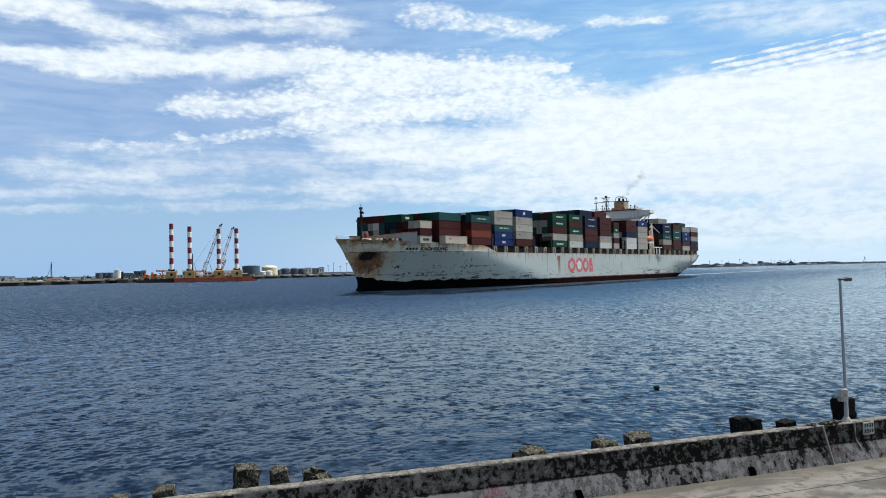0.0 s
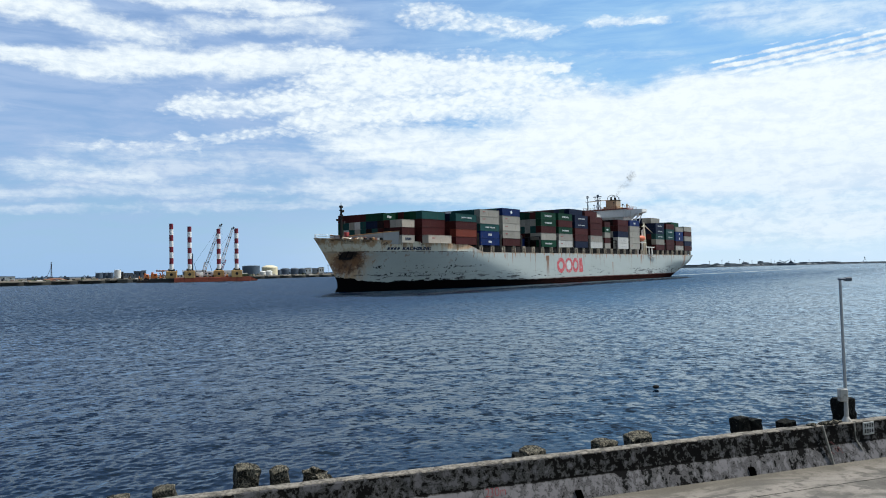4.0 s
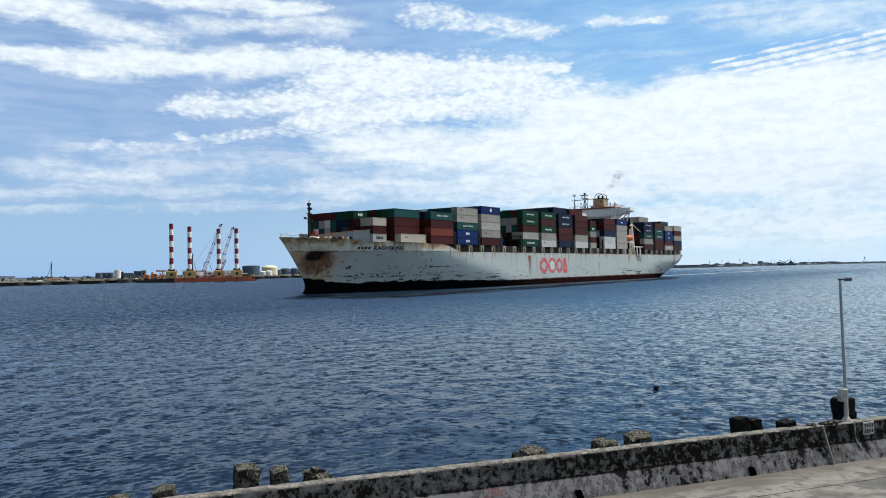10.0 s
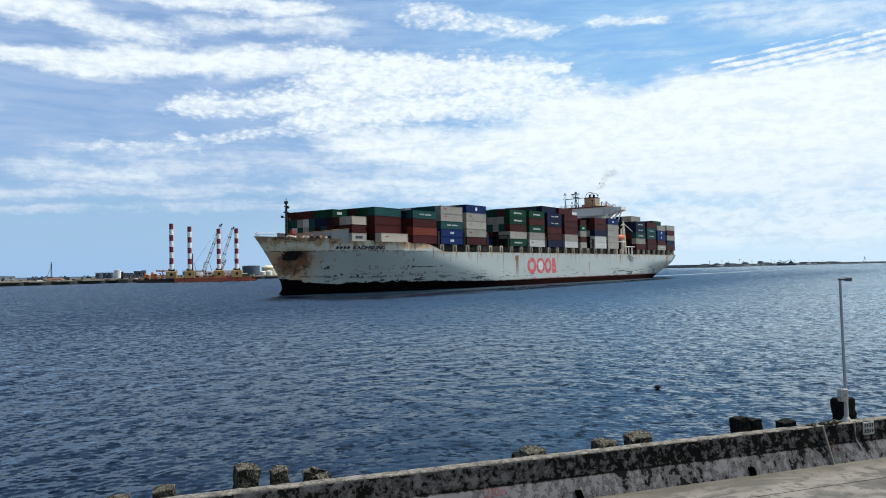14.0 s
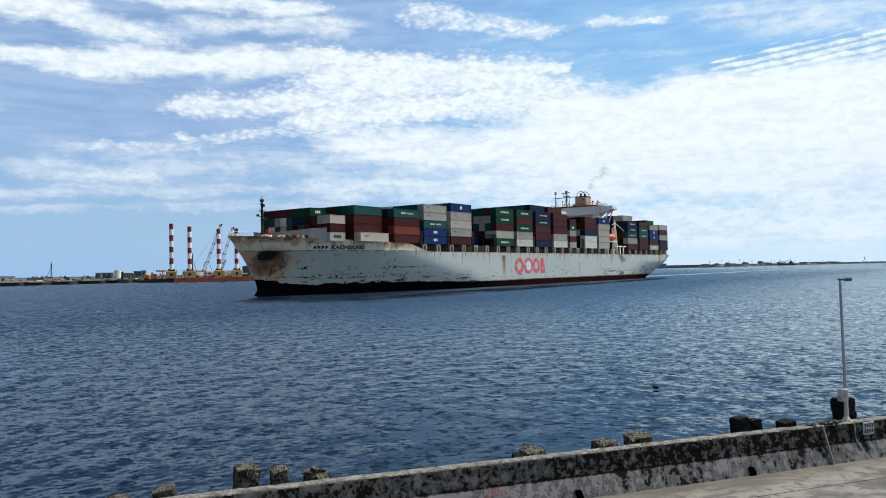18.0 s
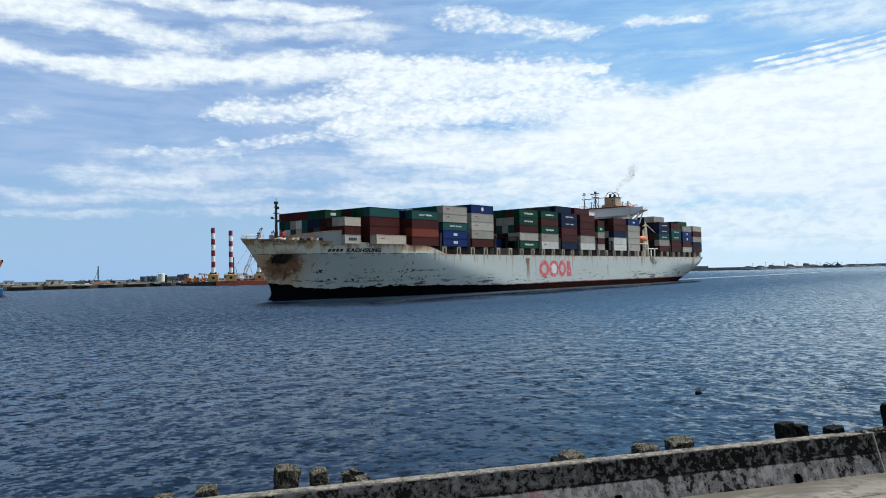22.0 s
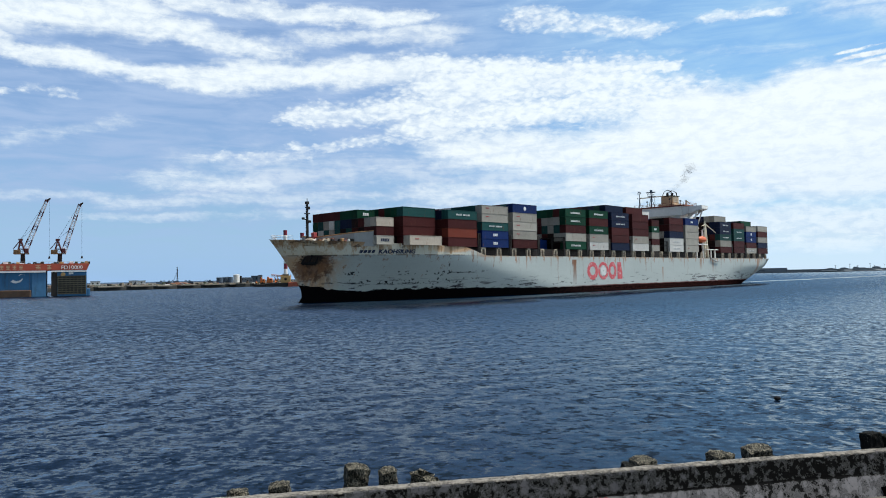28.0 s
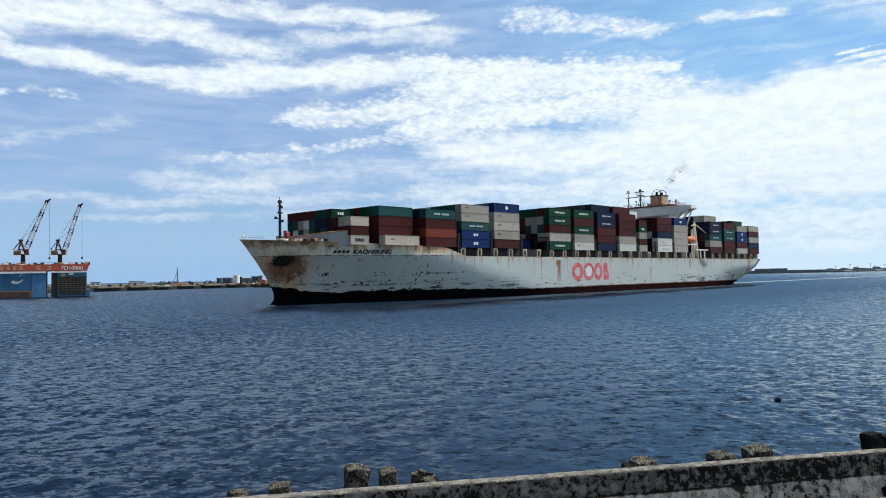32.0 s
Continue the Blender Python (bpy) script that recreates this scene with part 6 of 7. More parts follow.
    rod(bm, (-11.0, -0.2, 10.2), (-11.0, 0.0, 10.2), 1.0, seg=14)
    part("round_badge", bm, M_OCHRE, dock, "round brown badge")
    bm = bmesh.new()
    box(bm, -8.6, -6.6, -0.2, 0.0, 10.3, 11.2)
    part("plate", bm, M_LETTER, dock)
    # rusty pontoon afloat before the wall
    bm = bmesh.new()
    box(bm, -58.0, -24.2, -4.0, 0.5, -0.8, 3.2, 0.4)
    part("pontoon", bm, M_DOCK_RUST, dock, "rust-stained pontoon deck")
    # deck clutter on top
    random.seed(21)
    for i in range(46):
        x = random.uniform(-59, -1)
        w, hgt = random.uniform(0.5, 2.2), random.uniform(0.4, 1.5)
        bm = bmesh.new()
        y = random.uniform(1, 12)
        box(bm, x, x + w, y, y + w, 15.2, 15.2 + hgt, 0.08)
        part("deck_gear", bm, random.choice([M_DARK, M_DARK, M_GREEN, M_CRANE_WHITE, M_OCHRE]), dock)
    bm = bmesh.new()
    for i in range(30):
        rod(bm, (-59 + i * 2, -0.3, 15.2), (-59 + i * 2, -0.3, 16.3), 0.06, seg=4)
    rod(bm, (-59, -0.3, 16.3), (0.5, -0.3, 16.3), 0.06, seg=4)
    part("railing", bm, M_GREYSTEEL, dock)
    # two level-luffing cranes
    for bx, px, pz, tx_, tz in ((-28.2, -27.3, 21.6, -18.0, 46.4), (-12.6, -11.0, 21.0, -3.9, 44.6)):
        cr = new("dock_crane")
        cr.parent = dock
        cr["label"] = "slewing dock crane with a striped lattice boom"
        y = 7.0
        bm = bmesh.new()
        rod(bm, (bx, y, 15.2), (bx, y, 20.4), 1.1, 0.9, seg=12)
        part("column", bm, M_DARK, cr)
        bm = bmesh.new()
        box(bm, bx - 3.8, bx + 2.6, y - 2.2, y + 2.2, 20.1, 20.5)
        box(bm, bx - 3.8, bx - 1.0, y - 1.9, y + 1.9, 20.5, 22.2, 0.2)
        for k in range(6):
            rod(bm, (bx - 3.7 + k * 1.24, y - 2.15, 20.5), (bx - 3.7 + k * 1.24, y - 2.15, 21.5), 0.06, seg=4)
        rod(bm, (bx - 3.7, y - 2.15, 21.5), (bx + 2.5, y - 2.15, 21.5), 0.06, seg=4)
        part("machine_house", bm, mat("crane_dark_brown", (0.12, 0.07, 0.035), 0.7, var=0.4, grain=1), cr, "dark brown machinery house")
        bm = bmesh.new()
        box(bm, bx + 0.8, bx + 2.5, y - 2.4, y - 0.6, 20.6, 22.8, 0.2)
        part("cab", bm, M_CRANE_PINK, cr)
        bm = bmesh.new()
        for sy in (-1.6, 1.6):
            rod(bm, (bx - 2.2, y + sy, 20.7), (bx - 0.9, y + sy * 0.4, 27.0), 0.3, seg=6)
            rod(bm, (bx + 1.0, y + sy, 20.7), (bx - 0.9, y + sy * 0.4, 27.0), 0.36, seg=6)
            rod(bm, (bx - 4.0, y + sy, 22.6), (bx - 0.9, y + sy * 0.4, 27.0), 0.12, seg=4)
            for q in (0.3, 0.6):
                rod(bm, (bx - 2.2 + 1.3 * q, y + sy * (1 - 0.6 * q), 20.7 + 6.3 * q), (bx + 1.0 - 1.9 * q, y + sy * (1 - 0.6 * q), 20.7 + 6.3 * q), 0.22, seg=5)
        box(bm, bx - 1.8, bx, y - 1.0, y + 1.0, 26.6, 27.5)
        part("a_frame", bm, M_CRANE_PINK, cr)
        bm = bmesh.new()
        lattice(bm, (px, y, pz), (tx_, y, tz), 2.1, 1.1, 18, 0.2, mi=lambda i: 1 if i % 5 in (2, 3) else 0)
        part("boom", bm, [M_BOOM, M_CRANE_PINK], cr, "white and faded red lattice boom")
        bm = bmesh.new()
        rod(bm, (tx_ - 0.4, y, tz - 0.6), (tx_ + 1.4, y, tz + 0.7), 0.62, 0.35, seg=6)
        part("boom_head", bm, M_DARK, cr)
        bm = bmesh.new()
        rod(bm, (bx - 0.9, y - 0.3, 27.2), (tx_, y - 0.3, tz), 0.07, seg=3)
        rod(bm, (bx - 0.9, y + 0.3, 27.2), ((px + tx_) / 2, y + 0.3, (pz + tz) / 2), 0.07, seg=3)
        rod(bm, (tx_ + 0.9, y, tz), (tx_ + 0.9, y, 19.0), 0.06, seg=3)
        part("cable", bm, M_DARK, cr)
        bm = bmesh.new()
        rod(bm, (tx_ + 0.9, y, 18.0), (tx_ + 0.9, y, 19.2), 0.5, 0.3, seg=8)
        part("hook_block", bm, M_DARK, cr)


build_dock()


def build_tank(az, dist, r, hgt, material, label, domed=False, z=2.0):
    t = thing("storage_tank", label, "tank", "storage tanks on the far shore", bearing(az, dist, z + 0.9))
    bm = bmesh.new()
    rod(bm, (0, 0, 0), (0, 0, hgt), r, seg=28)
    part("shell", bm, material, t)
    bm = bmesh.new()
    dome(bm, (0, 0, hgt), r * 1.01, r * (0.35 if domed else 0.1), seg=28)
    part("roof", bm, material, t)
    bm = bmesh.new()
    for i in range(16):
        a = 2 * math.pi * i / 16
        rod(bm, (r * math.cos(a), r * math.sin(a), hgt), (r * math.cos(a), r * math.sin(a), hgt + 1.0), 0.08, seg=3)
    part("rail", bm, M_GREYSTEEL, t)


for az, dist, r, hgt, mt, lb, dm in (
    (-24.85, 840, 3.4, 5.6, M_TANK_DARK, "dark blue-grey storage tank", False), (-24.45, 850, 3.2, 5.8, M_TANK_DARK, "dark blue-grey storage tank", False),
    (-24.1, 845, 2.8, 5.8, M_TANK_DARK, "grey storage tank", False), (-23.66, 830, 3.2, 8.4, M_TANK_WHITE, "tall white storage tank", False),
    (-14.5, 860, 9.6, 10.6, M_TANK_DARK, "large dark storage tank", False), (-13.15, 900, 9.2, 8.6, M_TANK_CREAM, "cream domed storage tank", True),
    (-13.65, 800, 3.2, 4.0, M_TANK_WHITE, "small white domed tank", True), (-13.2, 795, 3.4, 4.2, M_TANK_WHITE, "small white domed tank", True),
    (-12.55, 930, 4.2, 6.0, M_TANK_DARK, "dark storage tank", False), (-12.0, 950, 5.6, 6.6, M_TANK_DARK, "dark storage tank", True),
    (-11.3, 950, 5.6, 6.6, M_TANK_DARK, "dark storage tank", True), (-10.75, 950, 4.6, 6.4, M_TANK_DARK, "dark storage tank", True)):
    build_tank(az, dist, r, hgt, mt, lb + " on the far shore", dm)


def build_shed(az, dist, w, d, hgt, material, label, gable=False):
    t = thing("harbour_building", label, "building", "buildings on the far shore", bearing(az, dist, 2.9))
    bm = bmesh.new()
    box(bm, -w / 2, w / 2, 0, d, 0, hgt)
    part("wall", bm, material, t)
    bm = bmesh.new()
    if gable:
        v = [bm.verts.new(c) for c in ((-w / 2 - 0.4, -0.4, hgt), (w / 2 + 0.4, -0.4, hgt), (w / 2 + 0.4, d + 0.4, hgt), (-w / 2 - 0.4, d + 0.4, hgt), (-w / 2 - 0.4, d / 2, hgt * 1.3), (w / 2 + 0.4, d / 2, hgt * 1.3))]
        for q in ((0, 1, 5, 4), (2, 3, 4, 5), (0, 4, 3), (1, 2, 5), (3, 2, 1, 0)):
            bm.faces.new([v[i] for i in q])
    else:
        box(bm, -w / 2 - 0.3, w / 2 + 0.3, -0.3, d + 0.3, hgt, hgt + 0.5)
    part("roof", bm, M_SHED, t)
    count = max(int(w / 3.2), 1)
    for i in range(count):
        x = -w / 2 + (i + 0.5) * w / count
        bm = bmesh.new()
        box(bm, x - 0.6, x + 0.6, -0.06, 0.05, hgt * 0.45, hgt * 0.75)
        part("window", bm, M_GLASS, t)


for az, dist, w, hgt, mt, lb in (
    (-30.75, 700, 7, 3.6, M_TANK_WHITE, "small pale shed"), (-30.2, 690, 6, 3.4, M_TANK_WHITE, "low white hut"), (-23.0, 900, 12, 5.0, M_SHED, "grey works building"),
    (-22.35, 920, 8, 7.0, M_TANK_DARK, "dark blue-grey works building"), (-21.95, 900, 5, 7.6, M_SHED, "tall grey works building"), (-22.75, 860, 8, 3.6, M_SHED, "low grey works building"),
    (-10.3, 1000, 9, 8.0, M_TANK_WHITE, "pale harbour office"), (-9.75, 1010, 9, 7.4, M_SHED, "grey harbour shed"), (-9.3, 1010, 7, 8.5, M_TANK_WHITE, "pale harbour building"),
    (-15.8, 820, 20, 5.0, M_TANK_WHITE, "long white harbour shed"), (-18.5, 830, 24, 5.6, M_SHED, "long grey harbour shed"), (-35.2, 660, 10, 5.0, M_SHED, "grey shed beside the dock"), (-37.0, 640, 14, 6.0, M_SHED, "long grey shed beside the dock"),
    (-33.2, 660, 7, 3.5, M_TANK_WHITE, "low white hut on the quay")):
    build_shed(az, dist, w, 8, hgt, mt, lb + " on the far shore", gable=w > 12)


def build_excavator(az, dist, turn):
    t = thing("excavator", "small dark excavator on the far quay", "excavator", "excavators on the far quay", bearing(az, dist, 2.9, turn))
    bm = bmesh.new()
    for y in (-1.5, 0.9):
        box(bm, -2.2, 2.2, y, y + 0.6, 0, 0.9, 0.25)
    part("track", bm, M_DARK, t)
    bm = bmesh.new()
    box(bm, -2.6, 1.6, -1.4, 1.4, 1.0, 2.6, 0.2)
    box(bm, 0.2, 1.6, -1.4, -0.2, 2.5, 3.5, 0.15)
    part("cab", bm, M_TANK_DARK, t)
    bm = bmesh.new()
    rod(bm, (1.2, 0.3, 1.6), (3.4, 0.3, 3.5), 0.35, 0.28, seg=6)
    rod(bm, (3.4, 0.3, 3.5), (5.4, 0.3, 2.0), 0.28, 0.2, seg=6)
    part("boom", bm, M_TANK_DARK, t)
    bm = bmesh.new()
    box(bm, 4.9, 6.1, -0.4, 1.0, 0.8, 2.0, 0.3)
    part("bucket", bm, M_DARK, t)


for az, dist, turn in ((-29.0, 650, 10), (-26.9, 665, 170), (-25.5, 690, 160), (-28.4, 660, -20)):
    build_excavator(az, dist, turn)


def build_rig():
    t = thing("pile_rig", "tall dark pile-driving rig on a rusty mound", "pile rig", m=bearing(-27.8, 655, 2.9))
    bm = bmesh.new()
    lattice(bm, (0, 0, 1.0), (0, 0, 14.5), 1.0, 0.7, 12, 0.13, up=(0, 1, 0))
    rod(bm, (0.4, 0, 0.5), (0.2, 0, 13.0), 0.3, seg=6)
    part("mast", bm, M_DARK, t)
    bm = bmesh.new()
    box(bm, -3.0, 1.4, -1.5, 1.5, 0.6, 3.2, 0.3)
    part("cab", bm, M_TANK_DARK, t)
    bm = bmesh.new()
    rod(bm, (-3.0, 0, 3.0), (0, 0, 11.0), 0.14, seg=4)
    part("stay", bm, M_DARK, t)
    bm = bmesh.new()
    bmesh.ops.create_icosphere(bm, subdivisions=3, radius=1.0)
    for v in bm.verts:
        q = noise.noise(v.co * 2.0) * 0.3 + 1
        v.co = Vector((v.co.x * 9 * q, v.co.y * 5 * q, max(v.co.z, -0.2) * 1.9 * q))
    ob = part("earth_mound", bm, mat("rusty_earth", (0.16, 0.075, 0.045), 0.95, var=0.6, grain=1.2, big=0.2))
    tagged(ob, "rust-brown heap of earth on the far quay", "heap")
    ob.matrix_world = bearing(-27.7, 652, 2.8)


build_rig()

# dark mooring dolphin with a post
dol = thing("mooring_dolphin", "black mooring dolphin post standing off the far quay", "mooring post", m=bearing(-23.35, 640))
bm = bmesh.new()
box(bm, -4.0, 4.0, -2, 2, -1.0, 3.0, 0.3)
part("platform", bm, M_QUAY_DARK, dol)
bm = bmesh.new()
rod(bm, (0, 0, 2.8), (0, 0, 9.0), 1.1, 0.8, seg=10)
part("post", bm, M_DARK, dol)

# thin far masts along the quay
for az, hgt in ((-8.8, 12), (-8.4, 15), (-7.9, 10), (-7.4, 14), (-16.9, 12), (-20.1, 9)):
    t = thing("distant_mast", "thin grey mast on the far shore", "mast", "masts on the far shore", bearing(az, 1050, 2.9))
    bm = bmesh.new()
    rod(bm, (0, 0, 0), (0, 0, hgt), 0.35, 0.2, seg=5)
    part("shaft", bm, M_SHED, t)
    bm = bmesh.new()
    box(bm, -1.5, 1.5, -0.2, 0.2, hgt - 0.6, hgt)
    part("yard", bm, M_SHED, t)


def build_right_shore():
    """Small works on the far breakwater, their colours tinted with distance haze."""
    random.seed(14)
    for az, dist, w, hgt in ((20.2, 1640, 14, 9), (20.9, 1660, 10, 11), (21.3, 1720, 22, 8), (22.1, 1900, 16, 12), (23.1, 2080, 14, 16), (23.5, 2120, 26, 10), (24.3, 2200, 12, 12), (25.9, 2330, 30, 9), (26.6, 2450, 40, 9), (19.4, 1600, 16, 8), (27.6, 2700, 50, 10)):
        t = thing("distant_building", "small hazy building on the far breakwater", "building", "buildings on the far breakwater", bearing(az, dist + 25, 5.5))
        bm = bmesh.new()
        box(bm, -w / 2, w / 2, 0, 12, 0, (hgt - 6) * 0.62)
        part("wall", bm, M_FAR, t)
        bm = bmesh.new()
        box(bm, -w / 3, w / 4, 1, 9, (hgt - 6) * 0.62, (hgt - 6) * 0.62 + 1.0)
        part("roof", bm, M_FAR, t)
    for az, dist, hgt in ((19.7, 1640, 9), (20.55, 1690, 12), (21.0, 1700, 8), (21.75, 1800, 14), (22.0, 1850, 9), (22.55, 1960, 12), (23.8, 2160, 13), (24.0, 2170, 9), (25.3, 2260, 10), (26.2, 2400, 12), (27.0, 2560, 9)):
        t = thing("distant_mast", "thin hazy mast on the far breakwater", "mast", "masts on the far breakwater", bearing(az, dist + 25, 5.5))
        bm = bmesh.new()
        rod(bm, (0, 0, 0), (0, 0, hgt * 0.8), 0.45, 0.25, seg=5)
        part("shaft", bm, M_TANK_DARK, t)
        bm = bmesh.new()
        box(bm, -1.4, 1.4, -0.3, 0.3, hgt * 0.8 - 0.8, hgt * 0.8)
        part("yard", bm, M_TANK_DARK, t)
    t = thing("dredger", "dark hazy dredger lying off the breakwater", "dredger", m=bearing(24.75, 2180, 0))
    bm = bmesh.new()
    box(bm, -22, 24, -6, 6, -1, 5.0, 0.5)
    part("dredger_hull", bm, M_TANK_DARK, t)
    bm = bmesh.new()
    box(bm, 6, 18, -4, 4, 5.0, 9.5, 0.3)
    box(bm, 9, 14, -3, 3, 9.5, 12.5, 0.3)
    box(bm, -12, -4, -3, 3, 5.0, 7.6, 0.3)
    rod(bm, (11, 0, 12.4), (11, 0, 17.5), 0.4, seg=5)
    part("deckhouse", bm, M_TANK_DARK, t)
    bm = bmesh.new()
    lattice(bm, (3, 0, 5), (-16, 0, 14), 2.0, 1.2, 8, 0.35)
    lattice(bm, (-6, 2, 7), (8, 2, 14.5), 1.4, 0.9, 6, 0.3)
    part("arm", bm, M_TANK_DARK, t)
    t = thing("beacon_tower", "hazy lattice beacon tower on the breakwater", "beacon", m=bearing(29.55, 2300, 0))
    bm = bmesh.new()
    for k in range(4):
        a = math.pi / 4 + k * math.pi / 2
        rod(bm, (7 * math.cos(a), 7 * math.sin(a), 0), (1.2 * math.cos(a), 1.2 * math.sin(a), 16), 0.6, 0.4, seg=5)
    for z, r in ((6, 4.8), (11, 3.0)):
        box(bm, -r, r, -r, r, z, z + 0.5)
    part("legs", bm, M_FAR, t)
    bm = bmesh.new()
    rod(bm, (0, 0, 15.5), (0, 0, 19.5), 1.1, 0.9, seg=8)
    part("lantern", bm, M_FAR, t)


def build_quay_clutter():
    """Heaps, pipes, scrub and boxes strewn along the far quay, too small to tell apart."""
    rng = random.Random(77)
    verts, faces = [], []
    inv = SHORE
    for i in range(700):
        u, v = rng.uniform(40, 900), 8 + 50 * rng.random() ** 2
        w, d, hgt = rng.uniform(0.4, 2.8), rng.uniform(0.5, 2.4), rng.uniform(0.3, 1.1) * (2.2 if rng.random() < 0.12 else 1.0)
        k = len(verts)
        tap = rng.uniform(0.3, 1.0)
        for z, q in ((2.9, 1.0), (2.9 + hgt, tap)):
            for sx, sy in ((-1, -1), (1, -1), (1, 1), (-1, 1)):
                verts.append(tuple(inv @ Vector((u + sx * w * q * rng.uniform(0.7, 1.1), v + sy * d * q * rng.uniform(0.7, 1.1), z))))
        faces += [[k + j for j in f] for f in ((4, 5, 6, 7), (0, 1, 5, 4), (1, 2, 6, 5), (2, 3, 7, 6), (3, 0, 4, 7))]
    m = bpy.data.materials.new("quay_debris")
    m.use_nodes = True
    n = Nodes(m.node_tree)
    out, b = n.node("ShaderNodeOutputMaterial"), n.node("ShaderNodeBsdfPrincipled")
    rp = n.node("ShaderNodeValToRGB")
    rp.color_ramp.interpolation = "CONSTANT"
    cols = ((0.05, 0.05, 0.045), (0.16, 0.12, 0.08), (0.04, 0.06, 0.035), (0.15, 0.13, 0.10), (0.12, 0.05, 0.03), (0.06, 0.07, 0.09), (0.26, 0.26, 0.25), (0.04, 0.05, 0.03))
    while len(rp.color_ramp.elements) < len(cols):
        rp.color_ramp.elements.new(0.5)
    for i, c in enumerate(cols):
        rp.color_ramp.elements[i].position, rp.color_ramp.elements[i].color = i / len(cols), (*c, 1)
    n.link(n.node("ShaderNodeNewGeometry").outputs["Random Per Island"], rp.inputs[0])
    n.link(rp.outputs[0], b.inputs["Base Color"])
    b.inputs["Roughness"].default_value = 0.9
    n.link(b.outputs[0], out.inputs[0])
    tagged(mesh_from("quay_debris", verts, faces, m), "dark debris, scrub and small gear along the far quay", "debris", kind="stuff")


build_quay_clutter()
build_right_shore()

# ================= pole and blocks on the wall =================
def build_pole():
    p = thing("lamp_pole", "slim galvanised pole with a short arm on the wall", "lamp pole", m=pose(11.31, 21.12, 2.0))
    bm = bmesh.new()
    rod(bm, (0, 0, 0.5), (-0.06, 0, 3.98), 0.045, 0.036, seg=12)
    part("shaft", bm, M_POLE, p)
    bm = bmesh.new()
    box(bm, -0.1, 0.22, -0.07, 0.07, 3.97, 4.03, 0.015)
    box(bm, 0.06, 0.26, -0.08, 0.08, 3.94, 4.06, 0.03)
    part("lamp_head", bm, M_TANK_DARK, p, "small dark lamp head")
    bm = bmesh.new()
    rod(bm, (0.0, 0, 0), (0, 0, 0.12), 0.13, 0.07, seg=12)
    rod(bm, (0.0, 0, 0.1), (0, 0, 0.62), 0.06, 0.05, seg=12)
    part("base", bm, M_PALE, p, "white flared base")
    bm = bmesh.new()
    box(bm, -0.21, 0.03, -0.1, 0.08, 0.55, 0.92, 0.03)
    part("junction_box", bm, M_PALE, p, "white junction box")


build_pole()


def build_block(x, y, top, w, dark, turn, label, jag=0.0):
    random.seed(int(x * 100))
    h = 1.5
    bm = bmesh.new()
    bmesh.ops.create_cube(bm, size=1.0)
    bmesh.ops.subdivide_edges(bm, edges=bm.edges[:], cuts=15, use_grid_fill=True)
    for v in bm.verts:
        c = v.co.copy()
        c = c * (1 - (0.10 if dark else 0.32) * max(0, c.length - 0.60))
        p = Vector((c.x * w, c.y * w, c.z * h))
        off = Vector((x, y, 0))
        n_ = noise.noise_vector(p * 3.2 + off) * (0.022 if dark else 0.05) + noise.noise_vector(p * 9 + off) * 0.028 + noise.noise_vector(p * 24 + off) * 0.016 + noise.noise_vector(p * 6 + off) * jag
        v.co = p + Vector((n_.x, n_.y, n_.z * 0.8))
    ob = part("armour_block", bm, M_ROCK_DARK if dark else M_ROCK)
    tagged(ob, label, "concrete block", "armour blocks behind the wall")
    ob.matrix_world = pose(x, y, top - h / 2, random.uniform(-5, 5), random.uniform(-9, 9), turn)


for x, y, top, w, dark, turn in (
    (-4.60, 16.96, 2.14, 0.50, False, 30), (-3.80, 17.1, 2.04, 0.40, False, 25), (-3.02, 17.3, 1.86, 0.42, False, 40), (-6.06, 16.3, 1.89, 0.48, False, 12),
    (-7.08, 16.0, 1.77, 0.44, False, 35), (1.78, 19.0, 1.76, 0.43, True, 5), (2.22, 19.25, 1.87, 0.56, False, 25), (4.15, 19.7, 1.94, 0.54, False, 40),
    (5.2, 20.05, 2.02, 0.62, False, 12), (8.28, 21.0, 2.19, 0.38, True, 20), (8.70, 21.15, 2.10, 0.34, True, 20), (9.78, 21.4, 2.0, 0.40, True, 20), (11.95, 22.4, 2.43, 0.47, True, 18)):
    build_block(x, y, top, w, dark, turn, "wet black concrete armour block behind the wall" if dark else "dark barnacle-crusted concrete block behind the wall", 0.26 if x == -3.02 else 0.0)

bm = bmesh.new()
bmesh.ops.create_uvsphere(bm, u_segments=14, v_segments=8, radius=0.17)
for v in bm.verts:
    v.co.z *= 0.6
buoy = tagged(part("float_buoy", bm, M_BUOY), "small black float drifting on the water", "float")
BUOY = (11.05, 39.1)


# ================= painted marks on the hull =================
def on_hull(s, z, off=0.06):
    return Vector((s, -half(s, z) - off, z))


def text_mesh(body, size, bold=0.0):
    cu = bpy.data.curves.new("tmp_text", "FONT")
    cu.body, cu.size, cu.offset = body, size, bold * size
    tmp = new("tmp_text", cu)
    bpy.context.view_layer.update()
    me = bpy.data.meshes.new_from_object(tmp.evaluated_get(bpy.context.evaluated_depsgraph_get()))
    bpy.data.objects.remove(tmp)
    bpy.data.curves.remove(cu)
    bm = bmesh.new()
    bm.from_mesh(me)
    bpy.data.meshes.remove(me)
    bmesh.ops.subdivide_edges(bm, edges=[e for e in bm.edges if e.calc_length() > 0.5], cuts=2)
    return bm


